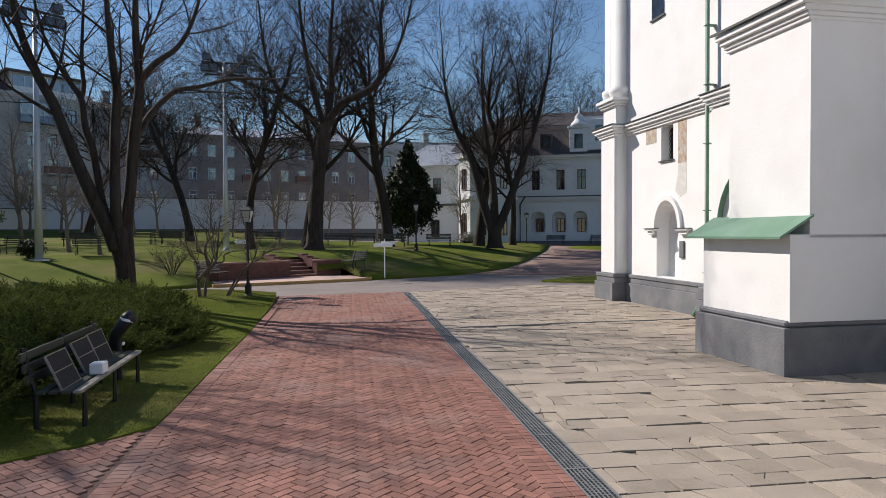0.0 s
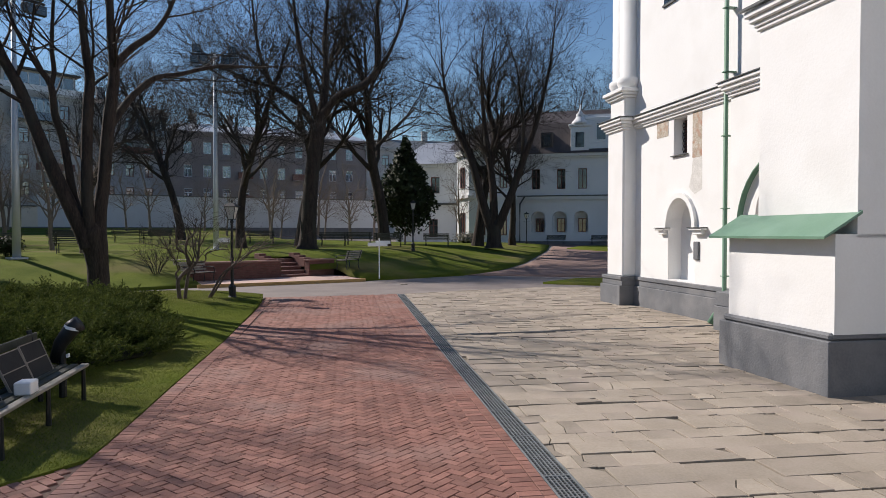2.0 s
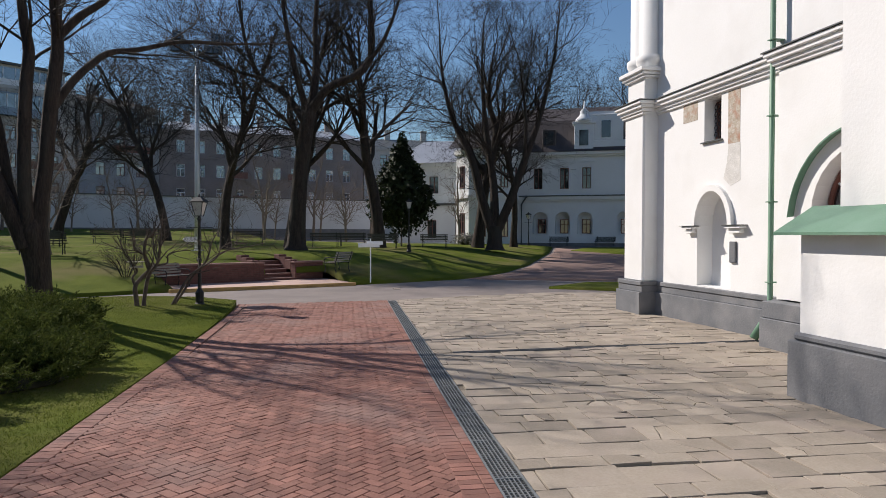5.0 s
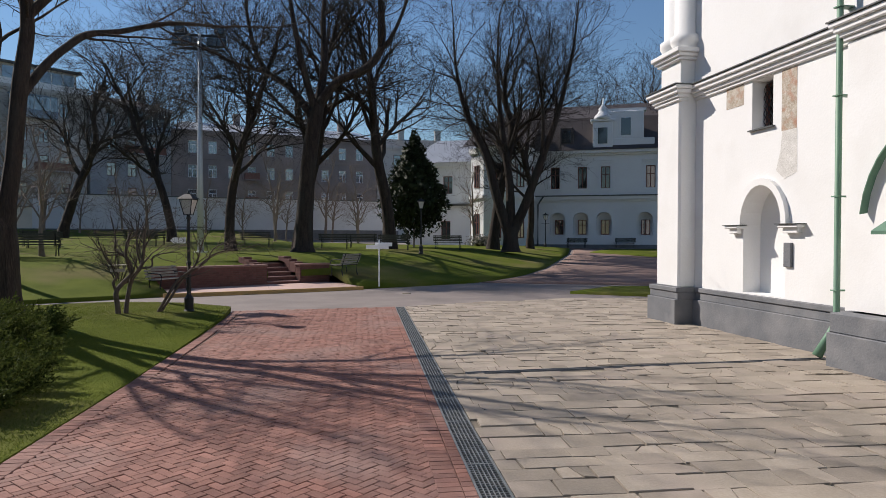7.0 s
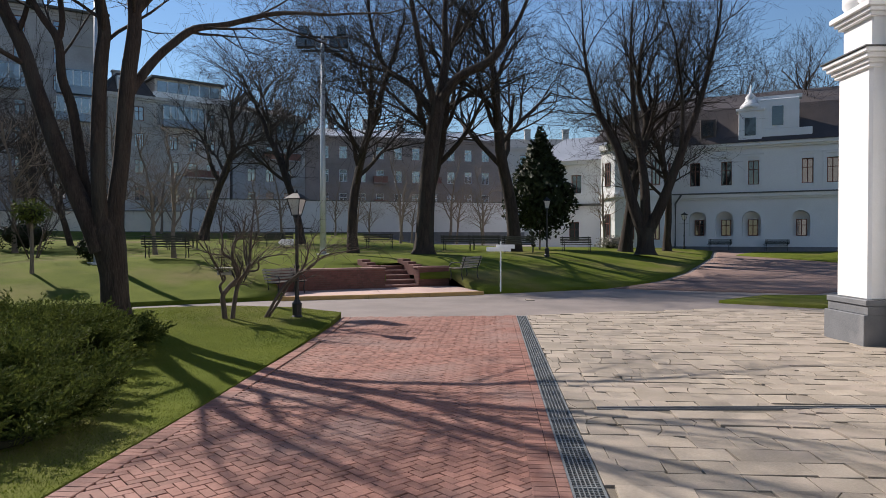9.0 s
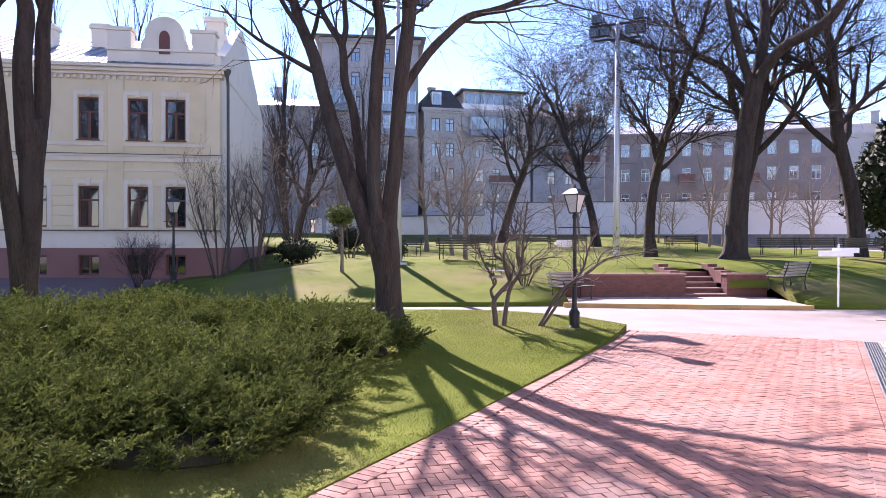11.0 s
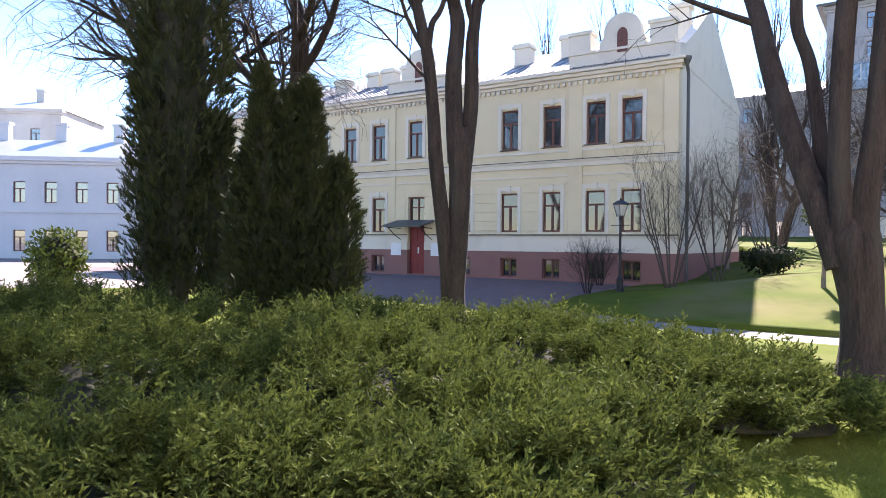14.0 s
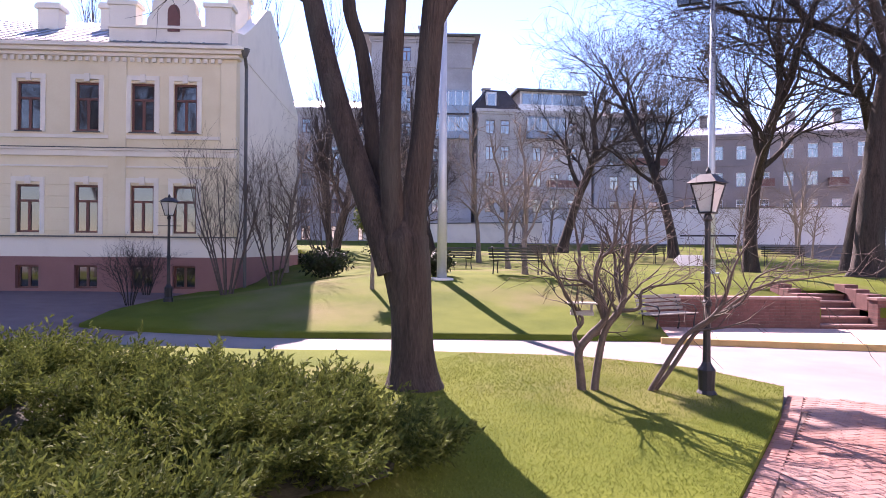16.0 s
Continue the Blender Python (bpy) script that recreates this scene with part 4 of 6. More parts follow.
OLD = dict(levels=5, kids=(7, 7, 6, 4, 4), bare=0.3, spread=(0.45, 1.0), len=(0.5, 0.75), first=0.85, wob=0.28, up=0.06, limb_len=3.2, perlimb=11, fine=0.0085)
limb_tree("bare_tree", (-9.75, 38.0, lawn_z(-9.75, 38.0) - 0.1),
          [((0, 0, 0), .5), ((.1, 0, 2), .42), ((.3, 0, 4.5), .38), ((.75, 0, 7.4), .36)],
          [[((.75, 0, 7.2), .27), ((1.8, -.3, 8.4), .22), ((3.4, -.6, 9.0), .2), ((4.1, -.5, 10.2), .17), ((4.0, -.3, 13), .1), ((4.3, 0, 15.5), .04)],
           [((3.2, -.5, 9.0), .12), ((4.6, -.9, 10.3), .1), ((5.6, -1.2, 12.5), .06), ((6, -1.2, 14.5), .03)],
           [((.75, 0, 7.2), .25), ((1.0, .4, 9.5), .2), ((.8, .9, 12), .13), ((1.1, 1, 15.5), .05)],
           [((.7, 0, 6.9), .2), ((.3, -.8, 9), .16), ((-.2, -1.2, 12), .1), ((-.4, -1.4, 15), .04)],
           [((.55, 0, 6.6), .21), ((-.6, .4, 8.2), .17), ((-2.2, .6, 9.4), .14), ((-3, .7, 11.5), .09), ((-3.4, .8, 14.5), .04)],
           [((-1.8, .5, 9.1), .1), ((-3.6, .2, 9.6), .08), ((-5.2, 0, 10.5), .05)]],
          13, "massive bare old tree with spreading crown", OLD)
limb_tree("bare_tree", (0.55, 49.0, 1.0),
          [((0, 0, 0), .52), ((0, 0, .8), .48), ((0, 0, 1.6), .5)],
          [[((-.05, 0, 1.0), .4), ((-.9, 0, 3.5), .33), ((-1.6, 0, 6.2), .25), ((-2.9, .3, 9), .18), ((-3.6, .4, 12), .1), ((-3.8, .4, 15), .04)],
           [((0, 0, 1.2), .35), ((-.1, .3, 4.5), .28), ((-.6, .6, 8), .2), ((-.9, .8, 12), .1), ((-.8, 1, 15.5), .04)],
           [((.1, 0, 1.2), .35), ((.9, -.2, 3), .3), ((1.9, -.4, 5.8), .24), ((3.0, -.5, 9), .17), ((3.9, -.5, 13), .08), ((4.2, -.4, 16), .03)],
           [((1.9, -.4, 5.6), .15), ((2.0, -1, 8.5), .11), ((1.6, -1.4, 12), .06)]],
          14, "gnarled bare tree forking low before the hall", OLD)

# parent trees grown from seeds; most stand several times
def grown(seed, height, radius, spec):
    rng = random.Random(seed)
    runs = []
    grow(rng, Vector((0, 0, 0)), Vector((rng.uniform(-.06, .06), rng.uniform(-.06, .06), 1)), height * 0.55, radius, 0, spec, runs)
    l, p, r = runs[0]
    runs[0] = (l, p, flare(p, r))
    return runs


PARK = dict(levels=5, kids=(9, 7, 6, 4, 3), bare=0.4, spread=(0.5, 1.05), len=(0.48, 0.74), first=0.85, wob=0.3, up=0.055, fine=0.0085)
FORK = dict(levels=5, kids=(6, 7, 6, 4, 3), bare=0.5, spread=(0.4, 0.95), len=(0.48, 0.74), first=1.05, wob=0.28, up=0.06, fine=0.0085)
SMALL = dict(levels=4, kids=(9, 5, 4, 3), bare=0.3, spread=(0.5, 1.0), len=(0.45, 0.7), first=0.8, wob=0.2, up=0.02)
UPR = dict(levels=4, kids=(16, 6, 4, 3), bare=0.15, spread=(0.15, 0.4), len=(0.5, 0.8), first=0.55, wob=0.08, up=0.12)
PROTO = {}


def place_tree(kind, x, y, scale, turn, z=None, lean=(0, 0), label=None):
    z = (lawn_z(x, y) if z is None else z) - 0.08
    m = pose(x, y, z, lean[0], lean[1], turn)
    seed, h, r, spec, lab, mt = TREES[kind]
    if kind not in PROTO:
        PROTO[kind] = tree_from("bare_tree", m, grown(seed, h, r, spec), lab, *mt)
        o = PROTO[kind]
        o.scale = (scale, scale, scale)
    else:
        o = copy_thing(PROTO[kind], m)
        o.scale = (scale, scale, scale)
    if label:
        o["label"] = label
    return o


TREES = {
    "big": (21, 17, 0.46, PARK, "tall bare old park tree", ("bark", "twig")),
    "fork": (25, 16, 0.42, FORK, "bare forking old park tree", ("bark", "twig")),
    "mid": (31, 14, 0.26, PARK, "slender bare park tree", ("bark", "twig")),
    "small": (41, 6, 0.09, SMALL, "small bare tree with pale twigs", ("palebark", "palebark")),
    "poplar": (51, 20, 0.3, UPR, "tall bare upright poplar behind the house", ("twig", "twig")),
}

place_tree("fork", -11.6, 43.3, 0.95, 110, lean=(0, -8))
place_tree("mid", -13.9, 39.0, 1.0, 200, lean=(0, 9), label="leaning bare tree beside the mast")
place_tree("fork", -6.7, 45.2, 0.95, 300)
place_tree("fork", -0.7, 52.0, 0.95, 30, z=1.0)
place_tree("mid", 2.0, 56.0, 1.0, 90, z=1.05)
place_tree("mid", -22.0, 48.3, 1.1, 10)
place_tree("fork", -31.5, 50.5, 0.85, 75, lean=(0, 10))
place_tree("small", -25.2, 77, 1.8, 60)
place_tree("small", -20.8, 81, 1.8, 210)
place_tree("small", -17.6, 29.9, 1.0, 15)
place_tree("small", -12.5, 62, 0.9, 95, label="small bare tree near the white wall")
place_tree("small", -24.5, 66, 1.0, 195)
place_tree("small", -38, 62, 0.9, 265)
place_tree("small", -2.6, 63, 1.3, 135, label="bare young tree beside the white hall")
place_tree("big", 13.5, 74, 1.0, 250, z=1.2, label="tall bare tree behind the church")
place_tree("fork", 9.0, 84, 1.1, 20, z=1.2)
for x, y, s, a in ((-52, 38, 1.0, 0), (-49, 43, 0.95, 100), (-55, 33, 1.05, 200), (-47, 50, 0.8, 60), (-60, 28, 1.0, 300)):
    place_tree("poplar", x, y, s, a, z=1.0)
for x, y, s, a, k in ((-33, 40, 0.8, 20, "mid"), (-38, 36, 0.75, 140, "fork"), (-20.6, 9.6, 0.8, 80, "fork"), (-21.5, 6.2, 0.85, 10, "big")):
    place_tree(k, x, y, s, a, z=0.4)


rng = random.Random(77)
for i in range(13):
    t = i / 12
    x, y = -46 + 32 * t + rng.uniform(-1.5, 1.5), 64 + 19 * t - rng.uniform(1, 7)
    place_tree("small", x, y, rng.uniform(1.0, 1.7), rng.uniform(0, 360), label="small bare tree before the white wall")
for x, y, s, a in ((-30, 33.5, 1.3, 40), (-27.5, 38, 1.4, 150), (-34, 29, 1.2, 220), (-29, 27.5, 1.1, 300), (-21.5, 33.5, 1.1, 70)):
    place_tree("small", x, y, s, a, label="small bare tree on the lawn behind the house")


# ---------------------------------------------------------------- shrubs
def spray_cloud(rng, points, normals, length, per, width, up=0.35, stray=0.7):
    """Needle sprays: from each point a bent stem with narrow leaflets on both sides, as numpy-built triangles."""
    verts, faces = [], []
    for p, nrm in zip(points, normals):
        L = length * rng.uniform(0.6, 1.35)
        d = (nrm + Vector((rng.uniform(-stray, stray), rng.uniform(-stray, stray), rng.uniform(0, up * 2)))).normalized()
        s = d.cross(Vector((rng.uniform(-1, 1), rng.uniform(-1, 1), rng.uniform(0.2, 1)))).normalized()
        droop = Vector((0, 0, -0.25 * L))
        for j in range(per):
            f = (j + 0.3) / per
            q = p + d * (L * f) + droop * (f * f)
            sg = 1 if j % 2 else -1
            tip = q + (d * 0.75 + s * (sg * rng.uniform(0.45, 0.8)) + Vector((0, 0, rng.uniform(-.12, .25)))) * (L * 0.36 * (1.15 - 0.6 * f))
            w = d * (width * rng.uniform(0.7, 1.3))
            b = len(verts)
            verts += [q - w, q + w, tip]
            faces.append((b, b + 1, b + 2))
        b = len(verts)
        verts += [p - s * width, p + s * width, p + d * L * 1.1 + droop]
        faces.append((b, b + 1, b + 2))
    return verts, faces


def plume(rng, p, d, L, verts, faces):
    """One juniper branch tip: a bent leader with side shoots, each set with short narrow needles."""
    side = d.cross(Vector((rng.uniform(-.4, .4), rng.uniform(-.4, .4), 1))).normalized()
    up = side.cross(d)
    for j in range(9):
        t = (j + rng.random() * 0.6) / 9
        q = p + d * (L * t) + Vector((0, 0, 0.22 * L * t * t))
        sg = 1 if j % 2 else -1
        l = L * (0.42 - 0.26 * t) * rng.uniform(0.75, 1.25)
        e = (d * 0.7 + side * (sg * rng.uniform(0.45, 1.0)) + up * rng.uniform(-.4, .6)).normalized()
        for k in range(5):
            u = (k + 0.4) / 5
            c = q + e * (l * u)
            n = (e + side * rng.uniform(-.8, .8) + up * rng.uniform(-.6, .8)).normalized() * (0.048 * rng.uniform(0.7, 1.3))
            w = n.cross(up if k % 2 else side).normalized() * 0.0115
            b = len(verts)
            verts += [c - w, c + w, c + n]
            faces.append((b, b + 1, b + 2))
    b = len(verts)
    w = side * 0.006
    verts += [p - w - d * 0.15, p + w - d * 0.15, p + d * L * 1.05 + Vector((0, 0, 0.22 * L))]
    faces.append((b, b + 1, b + 2))


def juniper(cx, cy, rx, ry, h, seed, turn=0.0, n=1500):
    rng = random.Random(seed)
    base = island_z(cx, cy)
    e = thing("juniper_shrub", pose(cx, cy, base, 0, 0, turn), "low spreading green juniper with feathery sprays", "shrub", "juniper bed")
    # low dark core, coloured as shade so gaps between sprays read dark
    bm = bmesh.new()
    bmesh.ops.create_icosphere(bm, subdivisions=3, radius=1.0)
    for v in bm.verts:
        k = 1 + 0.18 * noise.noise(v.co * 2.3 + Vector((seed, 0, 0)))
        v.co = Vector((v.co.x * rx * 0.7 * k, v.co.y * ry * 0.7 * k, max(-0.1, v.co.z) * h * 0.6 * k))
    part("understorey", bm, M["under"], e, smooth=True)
    v, f = [], []
    for i in range(n // 40):
        a, r = rng.uniform(0, 6.283), rng.random() ** 0.5
        z = math.sqrt(max(0.0, 1 - r * r))
        k = 1 + 0.34 * noise.noise(Vector((math.cos(a) * r * 4, math.sin(a) * r * 4, seed))) + 0.3 * noise.noise(Vector((math.cos(a) * r * 9, math.sin(a) * r * 9, seed + 9))) + rng.uniform(-0.42, 0.12)
        k = min(k, 1.16)
        p = Vector((math.cos(a) * r * rx * k, math.sin(a) * r * ry * k, (0.1 + 0.9 * z) * h * k))
        d = Vector((math.cos(a) * r * 0.9 + 0.4 + rng.uniform(-.3, .3), math.sin(a) * r * 0.9 + 0.2 + rng.uniform(-.3, .3), 0.3 + 0.3 * z + rng.uniform(-.1, .25))).normalized()
        for q in range(5):
            dq = (d + Vector((rng.uniform(-.55, .55), rng.uniform(-.55, .55), rng.uniform(-.3, .3)))).normalized()
            plume(rng, p + Vector((rng.gauss(0, .03), rng.gauss(0, .03), rng.gauss(0, .02))), dq, rng.uniform(0.2, 0.38), v, f)
    o = new("sprays", mesh_of("sprays", v, f, M["juniper"]))
    o.parent = e
    tagged(o, kind="stuff")


for i, (x, y, rx, ry, h, n) in enumerate((
        (-6.5, 10.4, 1.4, 1.6, 0.52, 3200), (-6.9, 13.1, 1.6, 1.6, 0.5, 3500), (-8.6, 15.3, 1.8, 1.4, 0.46, 3400), (-8.9, 11.6, 1.9, 1.8, 0.62, 3400),
        (-10.9, 14.3, 1.9, 1.6, 0.52, 2800), (-9.3, 8.7, 1.9, 1.9, 0.68, 2800), (-11.8, 11.6, 1.9, 1.9, 0.6, 2800), (-6.9, 7.4, 1.4, 1.7, 0.6, 2000),
        (-11.7, 8.6, 1.9, 1.9, 0.7, 2400), (-10.2, 5.6, 2.1, 1.9, 0.75, 2000), (-13.2, 6.2, 2.0, 2.0, 0.8, 1600), (-8.0, 4.2, 1.9, 1.7, 0.65, 1300), (-15.6, 5.6, 1.7, 1.7, 0.9, 1000), (-5.45, 6.9, 0.95, 1.3, 0.6, 1300), (-5.7, 8.9, 0.85, 1.0, 0.55, 900), (-5.85, 12.2, 1.05, 1.2, 0.42, 2200), (-7.95, 15.7, 0.95, 0.8, 0.36, 1300))):
    juniper(x, y, rx, ry, h * 0.86, 60 + i, n=int(n * 2.7))


def thuja(x, y, h, r, seed, n=3200, lobes=()):
    rng = random.Random(seed)
    e = thing("thuja", pose(x, y, island_z(x, y)), "tall dark green columnar thuja", "conifer", "thujas by the house")
    part("trunk", tube(bmesh.new(), [(0, 0, -0.1), (0, 0, h * 0.3), (0, 0, h * 0.85)], [0.13, 0.1, 0.02], 8), M["bark"], e)
    verts, faces = [], []
    for lx, ly, lh, lr, share in ((0, 0, h, r, 1.0), *lobes):
        # core coloured as the shade inside the foliage
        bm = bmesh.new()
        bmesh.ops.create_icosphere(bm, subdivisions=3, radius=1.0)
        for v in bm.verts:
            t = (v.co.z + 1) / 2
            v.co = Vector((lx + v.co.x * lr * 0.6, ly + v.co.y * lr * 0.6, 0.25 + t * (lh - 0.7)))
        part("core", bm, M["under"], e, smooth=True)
        pts, nor = [], []
        for i in range(int(n * share)):
            t, a = rng.random() ** 0.85, rng.uniform(0, 6.283)
            prof = min(1.0, (1 - t) * 2.2) ** 0.6 * (0.72 + 0.28 * min(1, t * 5))
            k = prof * lr * (1 + 0.55 * noise.noise(Vector((math.cos(a) * 1.6, math.sin(a) * 1.6, t * lh * 1.6 + seed))) + rng.uniform(-0.28, 0.12))
            pts.append(Vector((lx + math.cos(a) * k, ly + math.sin(a) * k, 0.2 + t * (lh - 0.3))))
            nor.append(Vector((math.cos(a), math.sin(a), 0.9)).normalized())
        v, f = spray_cloud(rng, pts, nor, 0.24, 12, 0.016, 0.7)
        b = len(verts)
        verts += v
        faces += [(i + b, j + b, k + b) for i, j, k in f]
    o = new("foliage", mesh_of("foliage", verts, faces, M["thuja"]))
    o.parent = e
    tagged(o, kind="stuff")


thuja(-15.7, 8.0, 12.0, 0.8, 81, 8500, ((0.2, 0.75, 4.3, 0.42, 0.18), (0.1, -0.5, 6.5, 0.5, 0.2)))
thuja(-14.6, 10.3, 4.6, 0.34, 82, 2400, ((0.0, -0.55, 5.0, 0.32, 1.0), (0.05, 0.32, 4.75, 0.3, 0.9), (0.0, 0.85, 3.3, 0.4, 0.7), (-0.1, -0.85, 3.4, 0.36, 0.6)))


def stem_shrub(name, x, y, z, stems, seed, label, spec, mt=("palebark", "palebark")):
    """A shrub of bent stems from one foot, each with twigs."""
    rng = random.Random(seed)
    runs = []
    for st in stems:
        P, R = smooth_run([Vector(p) for p, r in st], [r * 0.78 for p, r in st])
        runs.append((1, P, R))
        for j in range(spec["perlimb"]):
            f = 0.35 + 0.65 * (j + rng.random()) / spec["perlimb"]
            i = min(len(P) - 2, int(f * (len(P) - 1)))
            ax = (P[i + 1] - P[i]).normalized()
            side = ax.orthogonal().normalized()
            side.rotate(Matrix.Rotation(rng.uniform(0, 6.283), 3, ax))
            sp = rng.uniform(*spec["spread"])
            grow(rng, P[i], ax * math.cos(sp) + side * math.sin(sp), spec["limb_len"] * rng.uniform(0.5, 1.2), R[i] * rng.uniform(0.45, 0.7), 2, spec, runs)
    return tree_from(name, Matrix.Translation((x, y, z)), runs, label, *mt, category="shrub", group="bare shrubs")


LILAC = dict(levels=4, kids=(4, 4, 3, 2), bare=0.3, spread=(0.4, 1.0), len=(0.5, 0.8), first=0.8, wob=0.28, up=0.03, limb_len=0.75, perlimb=9)
RL = (0.82, 0.57)
stem_shrub("bare_shrub", -8.12, 19.75, 0.08, [spread_limb(RL, r) for r in (
    [(-0.05, 0, 0, .08), (-0.08, .35, 0, .072), (-0.1, .64, .03, .068), (.05, .85, 0, .062), (.22, 1.06, 0, .055), (.13, 1.38, -.05, .045), (-.1, 1.56, -.1, .036), (-.1, 1.8, -.1, .028), (-.18, 2.3, -.15, .014)],
    [(.2, 1.05, 0, .045), (.1, 1.4, .08, .038), (.12, 1.75, .12, .03), (.3, 1.95, .15, .024), (.38, 2.4, .2, .012)],
    [(.08, 0, -.05, .07), (.13, .45, -.08, .06), (.22, .9, -.05, .056), (.4, 1.17, 0, .05), (.45, 1.4, 0, .045), (.47, 1.7, .05, .036), (.5, 2.1, .08, .026), (.55, 2.6, .1, .012)],
    [(.4, 1.15, 0, .034), (.62, 1.2, .1, .028), (.65, 1.42, .15, .022), (.95, 1.5, .2, .016), (1.25, 1.52, .2, .01)],
    [(.42, 1.2, 0, .034), (.35, 1.5, -.15, .028), (.33, 1.85, -.25, .022), (.2, 2.25, -.3, .012)],
    [(-.08, .6, .02, .045), (-.16, .85, .05, .038), (-.06, 1.05, .08, .03), (-.3, 1.4, .1, .02), (-.5, 1.9, .1, .01)])],
    91, "crooked bare lilac shrub with brown stems", LILAC, ("lilac", "lilac"))
stem_shrub("bare_shrub", -7.72, 20.45, 0.06, [spread_limb(RL, r) for r in (
    [(0, 0, 0, .05), (.25, .45, 0, .044), (.5, .85, 0, .04), (.8, 1.1, .05, .036), (.95, 1.35, .05, .03), (1.05, 1.75, .1, .018), (1.25, 2.1, .1, .01)],
    [(.06, 0.02, -.06, .042), (.36, .46, -.06, .038), (.62, .88, -.05, .034), (.9, 1.12, -.05, .03), (1.2, 1.36, -.1, .024), (1.5, 1.52, -.1, .018), (2.0, 1.6, -.15, .013), (2.5, 1.7, -.2, .008)],
    [(.88, 1.12, -.05, .024), (1.15, 1.3, .05, .02), (1.3, 1.6, .1, .015), (1.6, 1.75, .15, .009)])],
    92, "leaning bare shrub beside the lamp post", LILAC, ("lilac", "lilac"))
BUSH = dict(levels=4, kids=(4, 4, 4, 3), bare=0.2, spread=(0.3, 0.8), len=(0.5, 0.8), first=0.8, wob=0.15, up=0.08, limb_len=1.0, perlimb=9)
for k, (x, y, s, n) in enumerate(((-22.6, 21.8, 3.6, 9), (-24.0, 24.2, 3.4, 9), (-25.5, 27.2, 3.2, 8), (-23.8, 29.0, 2.4, 7))):
    rng = random.Random(100 + k)
    st = []
    for i in range(n):
        a = 6.283 * i / n
        st.append([((0.15 * math.cos(a), 0.15 * math.sin(a), 0), .04), ((.5 * math.cos(a), .5 * math.sin(a), s * .35), .03), ((.9 * math.cos(a), .9 * math.sin(a), s * .7), .02), ((1.1 * math.cos(a), 1.1 * math.sin(a), s), .01)])
    stem_shrub("bare_shrub", x, y, lawn_z(x, y) - 0.05, st, 110 + k, "tall many-stemmed bare shrub by the house corner", BUSH, ("shrub", "shrub"))
LOW = dict(levels=4, kids=(4, 4, 3, 2), bare=0.2, spread=(0.3, 0.9), len=(0.5, 0.8), first=0.8, wob=0.15, up=0.06, limb_len=0.55, perlimb=6)
for k, (x, y, s) in enumerate(((-23.6, 19.3, 1.3), (-12.9, 27.4, 0.8), (-25.4, 20.4, 1.2))):
    st = []
    for i in range(12):
        a = 6.283 * i / 12
        st.append([((0.1 * math.cos(a), 0.1 * math.sin(a), 0), .015), ((.3 * math.cos(a), .3 * math.sin(a), s * .5), .012), ((.55 * math.cos(a), .55 * math.sin(a), s * .9), .006)])
    stem_shrub("low_shrub", x, y, max(road_z(x, y), lawn_z(x, y)) - 0.05, st, 130 + k, "low dense bare twiggy shrub", LOW, ("twig", "twig"))


def leaf_ball(name, x, y, z, rx, rz, n, seed, label, material, stem=0.0, size=0.09):
    """A clipped or natural crown of many small leaves round a core coloured dark as inner shade, on a stem."""
    rng = random.Random(seed)
    e = thing(name, pose(x, y, z), label, "bush")
    if stem:
        part("stem", tube(bmesh.new(), [(0, 0, -0.05), (0.02, 0, stem * .5), (0, 0, stem + rz * .5)], [0.07, 0.06, 0.05], 8), M["palebark"], e)
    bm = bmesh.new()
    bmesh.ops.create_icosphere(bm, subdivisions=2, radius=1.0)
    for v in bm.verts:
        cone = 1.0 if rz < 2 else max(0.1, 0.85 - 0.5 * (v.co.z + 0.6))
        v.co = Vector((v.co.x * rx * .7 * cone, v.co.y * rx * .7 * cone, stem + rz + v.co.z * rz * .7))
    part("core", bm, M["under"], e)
    verts, faces = [], []
    for i in range(n):
        d = Vector((rng.gauss(0, 1), rng.gauss(0, 1), rng.gauss(0, 1))).normalized()
        k = rng.uniform(0.7, 1.05) * (1 + 0.3 * noise.noise(d * 2.6 + Vector((seed, 0, 0))))
        cone = 1.0 if rz < 2 else max(0.2, 1.05 - 0.42 * (d.z + 0.6)) * (1.25 if d.z < 0 else 1.0)
        p = Vector((d.x * rx * k * cone, d.y * rx * k * cone, stem + rz + d.z * rz * k))
        a = Vector((rng.uniform(-1, 1), rng.uniform(-1, 1), rng.uniform(-1, 1))).normalized() * size
        b = d.cross(a).normalized() * size * 0.45
        q = len(verts)
        verts += [p - a, p + b, p + a, p - b]
        faces.append((q, q + 1, q + 2, q + 3))
    o = new("leaves", mesh_of("leaves", verts, faces, M[material]))
    o.parent = e
    tagged(o, kind="stuff")
    return e


leaf_ball("topiary_tree", -18.6, 24.3, lawn_z(-18.6, 24.3), 0.55, 0.42, 900, 141, "small clipped ball tree on a bare stem", "juniper", stem=1.55, size=0.06)
leaf_ball("evergreen_bush", -24.4, 26.5, lawn_z(-24.4, 26.5), 1.0, 0.6, 900, 142, "dark rounded evergreen bush beside the house", "conifer")
leaf_ball("evergreen_bush", -19.0, 27.2, lawn_z(-19.0, 27.2), 0.55, 0.4, 500, 143, "low reddish rounded bush by the mast", "conifer")
leaf_ball("evergreen_bush", -30.5, 34.5, lawn_z(-30.5, 34.5), 1.5, 0.9, 900, 144, "rounded evergreen bush on the far lawn", "conifer")
leaf_ball("golden_thuja", -23.1, 2.5, 0.35, 0.85, 1.0, 1500, 147, "rounded golden green thuja beside the court", "juniper", size=0.09)
